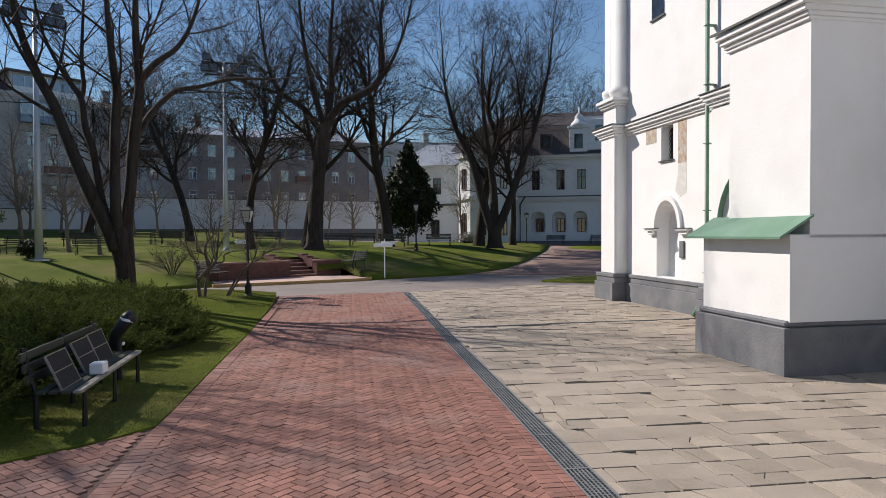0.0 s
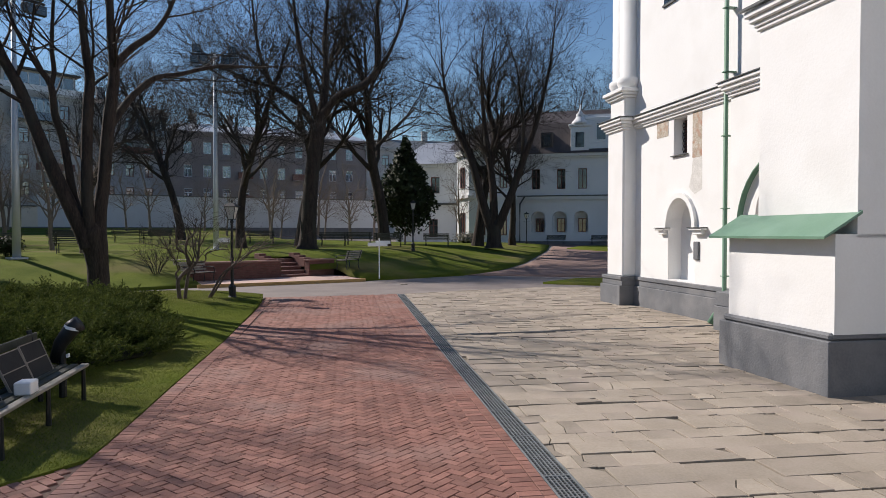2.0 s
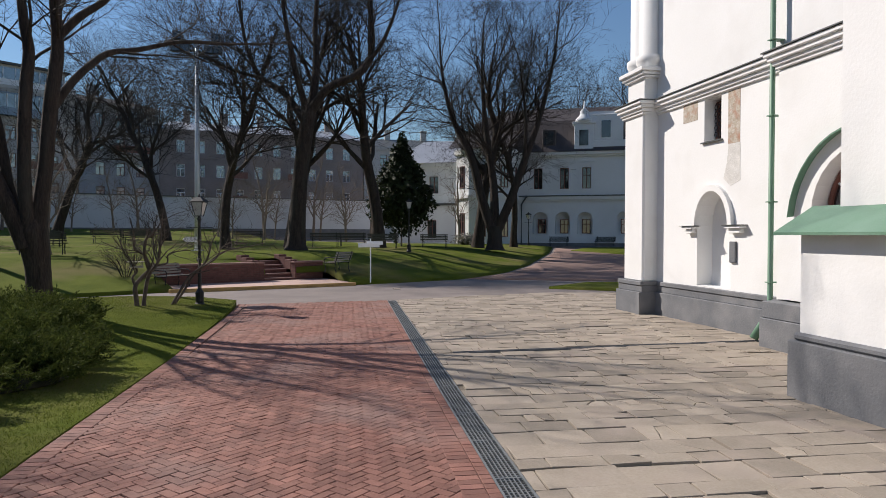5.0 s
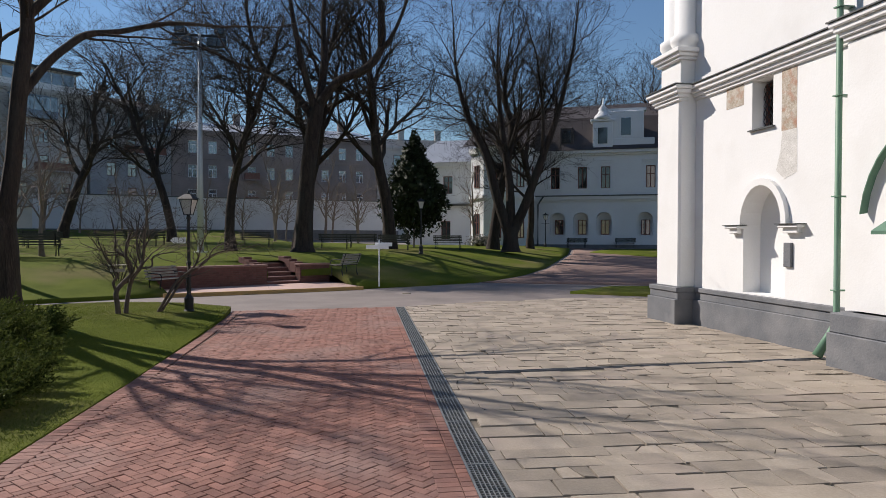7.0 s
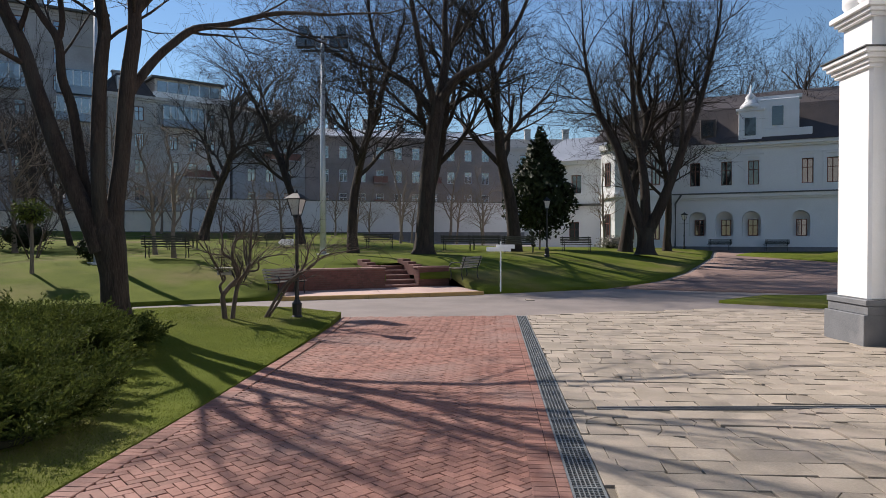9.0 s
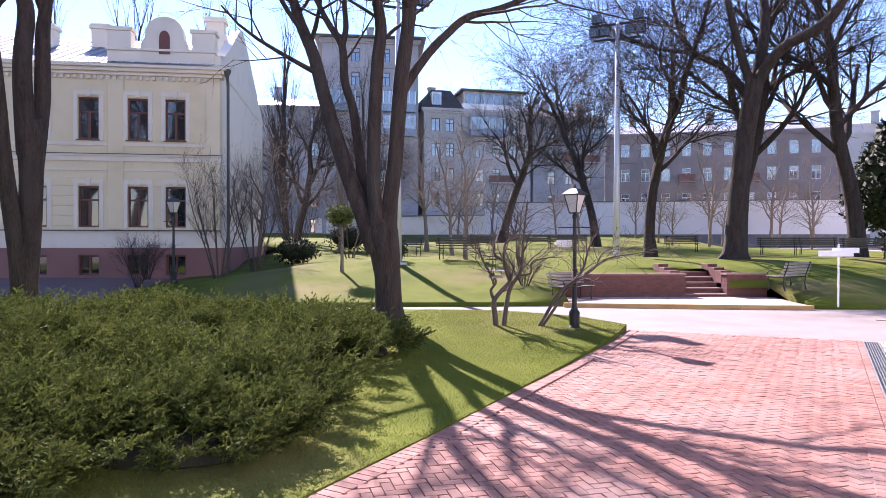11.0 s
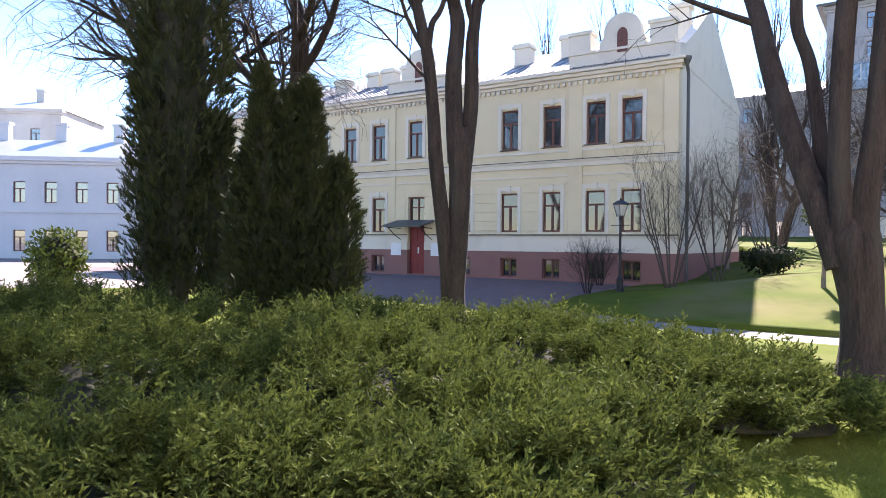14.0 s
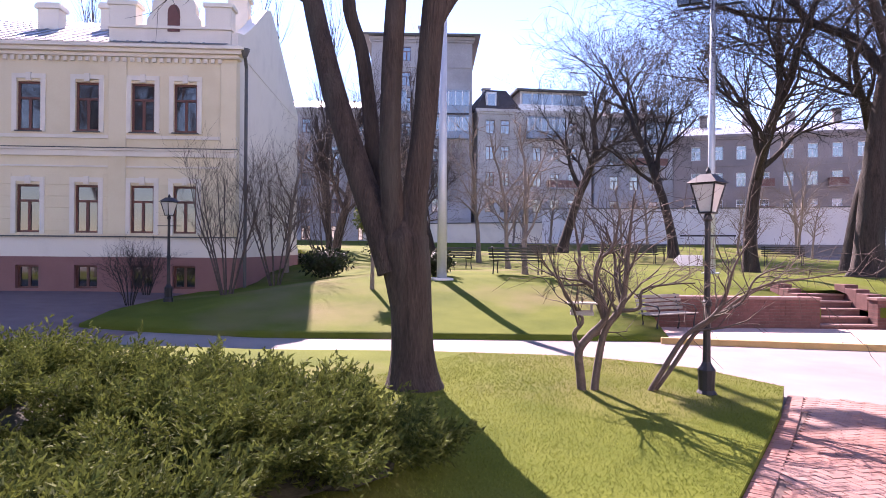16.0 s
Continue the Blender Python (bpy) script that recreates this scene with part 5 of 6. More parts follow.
e = leaf_ball("magnolia", -6.0, 50.5, lawn_z(-6.0, 50.5), 1.95, 3.3, 6500, 145, "dense dark evergreen tree with glossy leaves", "conifer", stem=0.9, size=0.2)
leaf_ball("dry_bush", -1.6, 58.5, 1.0, 1.4, 0.6, 700, 146, "pale dry clipped hedge bush", "wood")

# ---------------------------------------------------------------- lamps, masts, signs
def street_lamp():
    e = thing("street_lamp", pose(-7.19, 21.05, 0.06), "black iron lantern lamp post with frosted panes", "street lamp", "park lamps")
    bm = lathe(bmesh.new(), [(0.13, 0), (0.13, 0.1), (0.1, 0.14), (0.11, 0.4), (0.075, 0.45), (0.05, 0.5), (0.042, 1.2), (0.06, 1.22), (0.06, 1.27), (0.04, 1.3), (0.036, 2.3), (0.06, 2.33), (0.03, 2.42)], 12)
    part("post", bm, M["iron"], e, smooth=False)
    bm = bmesh.new()
    for s in (-1, 1):
        for q in (-1, 1):
            tube(bm, [(s * .08, q * .08, 2.42), (s * .155, q * .155, 2.78)], [.012, .012], 5)
    box(bm, -.16, .16, -.16, .16, 2.775, 2.795)
    box(bm, -.09, .09, -.09, .09, 2.405, 2.425)
    v = [bm.verts.new(p) for p in ((-.2, -.2, 2.795), (.2, -.2, 2.795), (.2, .2, 2.795), (-.2, .2, 2.795), (-.07, -.07, 2.91), (.07, -.07, 2.91), (.07, .07, 2.91), (-.07, .07, 2.91))]
    for f in ((0, 1, 5, 4), (1, 2, 6, 5), (2, 3, 7, 6), (3, 0, 4, 7), (4, 5, 6, 7), (3, 2, 1, 0)):
        bm.faces.new([v[k] for k in f])
    lathe(bm, [(.03, 0), (.035, .05), (.012, .1)], 8, (0, 0, 2.9))
    part("lantern_frame", bm, M["iron"], e)
    bm = bmesh.new()
    lo = [bm.verts.new((x * .072, y * .072, 2.43)) for x, y in ((-1, -1), (1, -1), (1, 1), (-1, 1))]
    hi = [bm.verts.new((x * .148, y * .148, 2.772)) for x, y in ((-1, -1), (1, -1), (1, 1), (-1, 1))]
    for k in range(4):
        bm.faces.new((lo[k], lo[(k + 1) % 4], hi[(k + 1) % 4], hi[k]))
    bm.faces.new(hi)
    bm.faces.new(lo[::-1])
    part("lantern_panes", bm, M["lampglass"], e)
    part("crossbar", tube(bmesh.new(), [(-.3, -.15, 2.12), (.3, .15, 2.12)], [.012, .012], 6), M["iron"], e)
    return e


lamp = street_lamp()
for x, y, z in ((-22.1, 19.85, 0.45), (-4.2, 40.8, None), (3.36, 60.5, 0.95), (-24.5, -2.5, 0.4)):
    copy_thing(lamp, pose(x, y, lawn_z(x, y) - 0.02 if z is None else z, 0, 0, 40 * x))
e = thing("direction_sign", pose(-7.19, 21.05, 1.86, 0, 0, 215), "white arrow sign on the lamp post", "sign")
bm = prism(bmesh.new(), [(0.06, -.07), (0.34, -.07), (0.42, 0), (0.34, .07), (0.06, .07)], -.008, .008)
bm.transform(Matrix.Rotation(radians(90), 4, "X"))
board = part("board", bm, M["signwhite"], e)
part("lettering", boxes((0.1, 0.31, -.0105, -.0085, .012, .03), (0.1, 0.28, -.0105, -.0085, -.03, -.012)), M["iron"], board, "dark lines of unreadable writing")
e = thing("direction_sign", pose(-4.35, 30.2, 0.1, 0, 0, 20), "white post with crossed direction boards on the lawn", "sign")
part("post", boxes((-.022, .022, -.022, .022, 0, 1.75), bevel=.004), M["signwhite"], e)
part("board", boxes((-.5, .35, -.06, -.037, 1.4, 1.56), bevel=.005), M["signwhite"], e)
part("board", boxes((-.15, .5, .037, .06, 1.5, 1.64), bevel=.005), M["signwhite"], e)


def mast(x, y, h, turn):
    e = thing("floodlight_mast", pose(x, y, lawn_z(x, y) - 0.05, 0, 0, turn), "tall galvanised mast with black floodlights", "mast", "floodlight masts")
    part("pole", tube(bmesh.new(), [(0, 0, 0), (0, 0, h * .35), (0, 0, h)], [.16, .13, .08], 12), M["pole"], e, smooth=True)
    part("base_plate", boxes((-.3, .3, -.3, .3, 0, .08), bevel=.01), M["pole"], e)
    part("crossarm", boxes((-1.2, 1.2, -.04, .04, h - .1, h), (-1.0, 1.0, -.04, .04, h - .75, h - .67), bevel=.006), M["iron"], e)
    for i, (fx, fz) in enumerate(((-1.0, h - .35), (-.55, h - .35), (.55, h - .35), (1.0, h - .35), (-.9, h + .25), (.9, h + .25))):
        f = part("floodlight", boxes((fx - .22, fx + .22, -.12, .1, fz - .2, fz + .2), (fx - .16, fx + .16, .1, .2, fz - .13, fz + .13), bevel=.015), M["iron"], e)
        part("lens", boxes((fx - .19, fx + .19, -.128, -.121, fz - .17, fz + .17)), M["glass"], f)


mast(-14.2, 36.2, 10.4, 20)
mast(-18.3, 26.75, 10.4, 60)


# ---------------------------------------------------------------- benches
def bench(m, label, slat="darkwood", scroll=True, group="park benches", length=1.8):
    e = thing("park_bench", m, label, "bench", group)
    h = length / 2
    for i in range(5):
        y = -0.22 + i * 0.1
        part("seat_slat", boxes((-h, h, y, y + 0.075, 0.43 + 0.008 * abs(i - 2), 0.455 + 0.008 * abs(i - 2)), bevel=0.006), M[slat], e)
    for i in range(4):
        z, y = 0.52 + i * 0.095, 0.27 + i * 0.035
        part("back_slat", boxes((-h, h, y, y + 0.025, z, z + 0.07), bevel=0.006), M[slat], e)
    for x in (-h + 0.15, h - 0.15):
        bm = bmesh.new()
        tube(bm, [(x, -.24, 0), (x, -.2, .2), (x, -.24, .42), (x, .26, .42), (x, .3, .55), (x, .42, .9)], [.022] * 6, 6)
        tube(bm, [(x, .3, 0), (x, .24, .2), (x, .27, .42)], [.022] * 3, 6)
        tube(bm, [(x, -.24, .42), (x, -.27, .55), (x, -.2, .64), (x, 0, .66), (x, .32, .66)], [.02] * 5, 6)
        part("iron_side", bm, M["iron"], e)
    return e


b0 = bench(pose(-17.5, 29.4, lawn_z(-17.5, 29.4), 0, 0, 205), "dark slatted park bench on the lawn")
for x, y, a in ((-24.2, 38.9, 210), (-23.0, 43.0, 200), (-21.0, 43.8, 200), (-14.8, 44.8, 190), (-9.9, 44.6, 185), (-8.6, 46.5, 185), (-3.3, 46.8, 175), (-6.0, 43.0, 185), (-25.6, 40.4, 210), (-20.5, 42.0, 200), (-22.8, 31.5, 250)):
    copy_thing(b0, pose(x, y, lawn_z(x, y), 0, 0, a))
bw = bench(pose(-6.15, 32.0, lawn_z(-6.15, 32.0), 0, 0, 255), "pale wooden bench with cast iron scroll sides", slat="wood", length=1.5)
copy_thing(bw, pose(-11.15, 27.5, 0.05, 0, 0, 75))
for x, y in ((6.3, 65.2), (10.4, 65.0)):
    copy_thing(b0, pose(x, y, road_z(x, y), 0, 0, 185))

# bench beside the path with folded panels and gear on it
nb = thing("park_bench", pose(-4.2, 8.12, island_z(-4.49, 8.15) - 0.05, 0, 0, 105.5), "dark bench with pale seat boards beside the path", "bench", "path bench")
for i in range(4):
    part("seat_slat", boxes((-1.05, 1.45, -.22 + i * .12, -.13 + i * .12, .44, .475), bevel=.006), M["wood" if i == 0 else "darkwood"], nb)
for i in range(3):
    part("back_slat", boxes((-1.05, 1.45, .3 + i * .03, .33 + i * .03, .55 + i * .12, .64 + i * .12), bevel=.006), M["darkwood"], nb)
for x in (-.9, .2, 1.3):
    part("iron_side", tube(tube(bmesh.new(), [(x, -.2, 0), (x, -.2, .43), (x, .28, .43), (x, .4, .92)], [.03] * 4, 6), [(x, .28, 0), (x, .28, .43)], [.03] * 2, 6), M["iron"], nb)


def solar_panel(m):
    e = thing("folding_panel", m, "folded dark panel with pale frame leaning on the bench", "panel", "panels on the bench")
    part("frame", boxes((-.29, .29, -.012, .012, 0, .012), (-.29, .29, -.012, .012, .2, .212), (-.29, .29, -.012, .012, .4, .412), (-.29, -.278, -.012, .012, .012, .4), (.278, .29, -.012, .012, .012, .4)), M["wood"], e)
    part("cell_sheet", boxes((-.278, .278, -.004, .006, .012, .4)), M["dark"], e)
    return e


p0 = solar_panel(pose(-4.75, 8.9, 0.0))
nm = pose(-4.2, 8.12, island_z(-4.49, 8.15) - 0.05, 0, 0, 105.5)
p0.matrix_world = nm @ pose(-0.68, 0.0, 0.46, -24, 0, 0)
copy_thing(p0, nm @ pose(0.22, 0.05, 0.46, -24, 0, 0))
copy_thing(p0, nm @ pose(0.86, 0.08, 0.46, -22, 0, 0))
sp = thing("spotlight", nm @ pose(1.5, 0.1, 0.0), "black spotlight on a short stand by the bench", "spotlight")
part("stand", tube(bmesh.new(), [(0, 0, -.02), (0, 0, .62)], [.05, .04], 8), M["iron"], sp)
bm = tube(bmesh.new(), [(0, .1, .5), (0, .02, .72), (0, -.12, .92), (0, -.2, .97)], [.06, .085, .1, .1], 12)
part("housing", bm, M["iron"], sp, smooth=True)
part("ring", tube(bmesh.new(), [(0, -.12, .9), (0, -.13, .935)], [.106, .106], 12), M["signwhite"], sp)
part("label_plate", boxes((-.035, .035, -.075, -.05, .55, .59)), M["signwhite"], sp)
wb = thing("junction_box", nm @ pose(-.14, -.12, 0.478), "small white plastic box on the bench", "box")
part("body", boxes((-.1, .1, -.08, .08, 0, .13), bevel=.012), M["signwhite"], wb)

# ---------------------------------------------------------------- retaining wall, steps and apron
A, Bp, C2, D2 = Vector((-11.9, 27.9)), Vector((-8.95, 30.95)), Vector((-7.95, 31.95)), Vector((-6.9, 32.85))
dirw = (Bp - A).normalized()
W0 = frame_of(A.x, A.y, dirw.x, dirw.y)
LW, LS, LR = (Bp - A).length, (C2 - Bp).length, (D2 - C2).length


def brick_wall(parent_name, x0, x1, y0, y1, z0, z1, label):
    e = thing(parent_name, W0, label, "wall", kind="structure")
    part("core", boxes((x0 + .01, x1 - .01, y0 + .012, y1 - .012, z0, z1 - .06)), M["joint"], e)
    verts, faces = [], []
    rng = random.Random(7)
    row, z = 0, z0
    while z < z1 - .09:
        x = x0 - (0.13 if row % 2 else 0)
        while x < x1:
            a, b = max(x0, x), min(x1, x + .25)
            if b - a > .03:
                o = rng.uniform(-.003, .003)
                q = len(verts)
                for yy in (y0 + o, y1 - o):
                    verts += [(a + .004, yy, z + .004), (b - .004, yy, z + .004), (b - .004, yy, z + .066), (a + .004, yy, z + .066)]
                faces += [(q, q + 1, q + 2, q + 3), (q + 7, q + 6, q + 5, q + 4), (q, q + 4, q + 5, q + 1), (q + 1, q + 5, q + 6, q + 2), (q + 2, q + 6, q + 7, q + 3), (q + 3, q + 7, q + 4, q)]
            x += .26
        row += 1
        z += .076
    o = new("bricks", mesh_of("bricks", verts, faces, M["redbrick"]))
    o.parent = e
    tagged(o, kind="stuff")
    part("coping", boxes((x0 - .03, x1 + .03, y0 - .03, y1 + .03, z1 - .07, z1), bevel=.01), M["step"], e)


brick_wall("wall_retaining", 0, LW, 0, .38, -.05, .86, "low red brick retaining wall with coping")
brick_wall("wall_retaining_short", LW + LS, LW + LS + LR, 0, .38, -.05, .86, "short red brick retaining wall with coping")
st = thing("garden_steps", W0, "five red brick and stone steps through the retaining wall", "steps", kind="structure")
for i in range(5):
    part("tread", boxes((LW, LW + LS, .0 + i * .36, 3.0, -.05 + i * .17, .17 * (i + 1) - .03), bevel=.01), M["redbrick"], st)
    part("nosing", boxes((LW, LW + LS, -.02 + i * .36, .4 + i * .36, .17 * (i + 1) - .03, .17 * (i + 1) + .015), bevel=.01), M["step"], st)
for x in (LW - .36, LW + LS):
    for i in range(3):
        part("cheek_block", boxes((x, x + .36, .4 + i * .5, .9 + i * .5, .5, .92 + i * .1), bevel=.01), M["redbrick"], st)
bm = cut_sheet([(-10.45, 26.2), (-8.3, 27.75), (-5.0, 30.25), (-6.8, 32.85), (-7.95, 31.95), (-8.95, 30.95), (-11.9, 27.9)], 60, lambda x, y: 0.08, 0.12)
tagged(part("pavement_apron", bm, M["apron"]), "pinkish paved apron before the steps", "paving", kind="structure")
KERB = [(-10.6, 26.1), (-8.3, 27.72), (-6.6, 28.95), (-5.0, 30.2)]
for (ax, ay), (bx, by) in zip(KERB, KERB[1:]):
    m = frame_of(ax, ay, bx - ax, by - ay)
    k = part("kerb", boxes((0, math.hypot(bx - ax, by - ay), -.14, 0, -.05, .11), bevel=.012), M["kerb"])
    k.matrix_world = m
    tagged(k, "ochre stone kerb of the apron", "kerb", kind="structure")


# ---------------------------------------------------------------- white boundary wall
WALL = [(-74, 58), (-47.5, 68.5), (-31.5, 79), (-13.5, 88.5)]
for i, ((ax, ay), (bx, by)) in enumerate(zip(WALL, WALL[1:])):
    L = math.hypot(bx - ax, by - ay)
    e = thing("wall_boundary", frame_of(ax, ay, bx - ax, by - ay, 2.3), "long white plastered boundary wall", "wall", kind="structure")
    h = 4.0 if i else 2.6
    part("wall", boxes((0, L, 0, .5, -.6, h)), M["cream" if i == 0 else "whiteold"], e)
    part("cap", boxes((0, L, -.12, .62, h, h + .1)), M["darktin"], e)
    part("plinth", boxes((0, L, -.06, .5, -.6, .45)), M["plinth"], e)

# bird feeder in the lilac
bf = thing("bird_feeder", pose(-8.17, 19.7, 1.17, 0, 0, 40), "small wooden bird feeder hung in the bare shrub", "bird feeder")
part("tray", boxes((-.14, .14, -.1, .1, 0, .02), (-.14, .14, -.1, -.09, .02, .05), (-.14, .14, .09, .1, .02, .05)), M["wood"], bf)
for x in (-.12, .12):
    for y in (-.08, .08):
        part("post", boxes((x - .008, x + .008, y - .008, y + .008, .02, .14)), M["wood"], bf)
part("roof", prism(bmesh.new(), [(-.18, -.14), (.18, -.14), (.18, .14), (-.18, .14)], .14, .155), M["wood"], bf)
part("hook", tube(bmesh.new(), [(0, 0, .15), (0, 0, .5)], [.004, .004], 4), M["iron"], bf)

# ---------------------------------------------------------------- white two-storey hall at the end of the road
def hall():
    e = thing("monastery_hall", frame_of(-2.0, 67.5, 0.985, -0.17, 1.0), "white baroque two-storey hall with dark mansard roof", "hall")
    e.scale = (1, 1, 0.88)
    gx = [(6.2, 7.0), (8.6, 9.4), (10.6, 11.4), (14.4, 15.2), (16.1, 16.9), (19, 19.8), (21, 21.8), (25, 25.8)]
    holes = [(a, b, 6.0, 8.2) for a, b in gx]
    nich = [(6.15, 7.5), (8.2, 9.55), (10.2, 11.55), (13.7, 15.0), (19, 20.4)]
    holes += [(a, b, 1.3, 3.6) for a, b in nich]
    bm = wall_with(4.6, 34, -.4, 9.8, 0, .7, holes)
    for a, b in nich:
        arch_fill(bm, a, b, 2.9, 3.6, 0, .7)
    box(bm, 4.6, 34, .7, 14, -.4, 9.8)
    part("wall", bm, M["whiteold"], e)
    for a, b in gx:
        w = window(e, a, .3, 6.0, .8, 2.2, "X")
        w.matrix_local = Matrix.Translation((a + .8, .3, 6.0)) @ Matrix.Rotation(math.pi, 4, "Z")
        bm = prism(bmesh.new(), [(a - .35, 8.75), (b + .35, 8.75), ((a + b) / 2, 9.3)], 0, .14)
        bm.transform(Matrix(((1, 0, 0, 0), (0, 0, -1, 0), (0, 1, 0, 0), (0, 0, 0, 1))))
        part("pediment", bm, M["whiteold"], e)
        part("surround", boxes((a - .25, a - .02, -.08, 0, 5.8, 8.55), (b + .02, b + .25, -.08, 0, 5.8, 8.55), (a - .3, b + .3, -.1, 0, 8.55, 8.74)), M["whiteold"], e)
    for a, b in nich:
        w = window(e, a, .5, 1.3, .75, 1.5, "X")
        w.matrix_local = Matrix.Translation((b - .2, .55, 1.35)) @ Matrix.Rotation(math.pi, 4, "Z")
    c = part("string_course", boxes((4.5, 34, -.25, .2, 4.9, 5.2), (4.5, 34, -.12, .2, 4.7, 4.9)), M["whiteold"], e)
    part("drip_cap", boxes((4.5, 34, -.32, .2, 5.2, 5.32)), M["darktin"], c)
    part("cornice", boxes((4.5, 34, -.2, .2, 9.3, 9.5), (4.4, 34, -.4, .2, 9.5, 9.8)), M["whiteold"], e)
    part("plinth", boxes((4.5, 34, -.1, .2, -.4, .35)), M["plinth"], e)
    # polygonal bay with porch
    pts = [(4.7, 0.2), (4.7, -2.4), (3.2, -4.0), (0.9, -4.0), (-.6, -2.4), (-.6, 6), (4.7, 6)]
    part("bay", prism(bmesh.new(), pts[::-1], -.4, 9.9), M["whiteold"], e)
    grown_pts = [(2.05 + (x - 2.05) * 1.06, y - .15 if y < 1 else y) for x, y in pts]
    part("bay_course", prism(bmesh.new(), grown_pts[::-1], 4.9, 5.25), M["whiteold"], e)
    part("bay_cornice", prism(bmesh.new(), grown_pts[::-1], 9.4, 9.95), M["whiteold"], e)
    for (ax, ay), (bx, by) in zip(pts, pts[1:5]):
        mx, my = (ax + bx) / 2, (ay + by) / 2
        ang = math.atan2(by - ay, bx - ax)
        for z, h in ((6.0, 2.2), (1.0, 2.4)):
            w = window(e, 0, 0, z, .8, h, "X")
            d = Vector((math.cos(ang), math.sin(ang), 0))
            nrm = Vector((d.y * -1, d.x, 0))
            w.matrix_local = Matrix.Translation((mx - d.x * .4, my - d.y * .4, z)) @ Matrix.Rotation(ang, 4, "Z") @ Matrix.Translation((0, .03, 0))
    # left wing
    holes = [(-8.4, -7.4, 6.0, 8.0), (-5.0, -4.0, 6.0, 8.0), (-5.2, -4.2, .8, 2.9), (-2.2, -1.2, .8, 2.9)]
    part("wing_wall", wall_with(-8.9, -.6, -.4, 9.4, 4, 4.6, holes, boxes((-8.9, -.6, 4.6, 14, -.4, 9.4))), M["whiteold"], e)
    for a, b, z0, z1 in holes:
        w = window(e, a, 0, z0, 1.0, round(z1 - z0, 2), "X")
        w.matrix_local = Matrix.Translation((a + 1.0, 4.3, z0)) @ Matrix.Rotation(math.pi, 4, "Z")
    part("wing_course", boxes((-9.0, -.6, 3.7, 4.2, 4.6, 4.85)), M["darktin"], e)
    part("wing_cornice", boxes((-9.1, -.6, 3.6, 4.2, 9.1, 9.5)), M["whiteold"], e)
    bm = bmesh.new()
    v = [bm.verts.new(p) for p in ((-9.3, 3.4, 9.5), (-.4, 3.4, 9.5), (-.4, 14, 9.5), (-9.3, 14, 9.5), (-6.5, 7.5, 12.6), (-.4, 7.5, 12.6))]
    for f in ((0, 1, 5, 4), (0, 4, 3), (4, 5, 2, 3), (1, 2, 5)):
        bm.faces.new([v[k] for k in f])
    part("wing_roof", bm, M["tin"], e)
    # mansard
    bm = bmesh.new()
    lo = [(-.9, -.5), (34, -.5), (34, 14), (-.9, 14)]
    mid = [(.4, 1.6), (33, 1.6), (33, 12), (.4, 12)]
    hi = [(3, 6), (30, 6), (30, 8), (3, 8)]
    R = [[bm.verts.new((x, y, z)) for x, y in r] for r, z in ((lo, 9.8), (mid, 13.4), (hi, 15.6))]
    for a, b in zip(R, R[1:]):
        for k in range(4):
            bm.faces.new((a[k], a[(k + 1) % 4], b[(k + 1) % 4], b[k]))
    bm.faces.new(R[2])
    roof = part("roof", bm, M["roofbrown"], e)
    bm = bmesh.new()
    v = [bm.verts.new(p) for p in ((-.9, -4.4, 9.95), (5.0, -4.4, 9.95), (5.0, 1, 12.4), (-.9, 1, 12.4))]
    bm.faces.new(v)
    part("bay_roof", bm, M["roofbrown"], roof)
    for x in (7.0, 22):
        d = part("dormer", boxes((x, x + 1.2, -.1, 2, 10.4, 12.2), bevel=.05), M["roofbrown"], roof)
        part("dormer_window", boxes((x + .2, x + 1.0, -.14, -.1, 10.6, 11.9)), M["glass"], d)
    # white shaped gable with its small turret
    g = part("gable", boxes((10.0, 15.1, -.25, .8, 9.8, 10.9), (11.2, 14.2, -.2, .8, 10.9, 13.6), bevel=.04), M["whiteold"], e)
    part("gable_top", prism(bmesh.new(), [(11.0, 0), (14.4, 0), (14.4, .9), (11.0, .9)], 13.6, 13.9), M["whiteold"], g)
    t = part("turret", boxes((9.9, 11.6, -.35, .8, 9.8, 12.6), (9.7, 11.8, -.45, .8, 12.6, 12.85), bevel=.03), M["whiteold"], e)
    lathe_bm = lathe(bmesh.new(), [(.85, 0), (.75, .35), (.45, .7), (.35, .95), (.42, 1.1), (.1, 1.5), (.04, 2.2)], 12, (10.75, .2, 12.85))
    part("turret_dome", lathe_bm, M["whiteold"], t, smooth=True)
    part("turret_window", boxes((10.35, 11.15, -.37, -.34, 10.4, 12.0)), M["glass"], t)
    part("gable_window", boxes((12.3, 13.1, -.24, -.19, 11.2, 12.9)), M["glass"], g)
    for x, y in ((5.5, 7), (26, 7)):
        part("chimney", boxes((x, x + 1.0, y, y + .8, 12, 17), bevel=.03), M["whiteold"], e)
    part("door", boxes((17.2, 18.8, -.03, .0, -.2, 2.4)), M["darktin"], e)
    part("downpipe", tube(bmesh.new(), [(5.1, -.2, 0), (5.1, -.2, 4.4), (5.6, -.5, 5.2)], [.08] * 3, 6), M["darktin"], e)


hall()


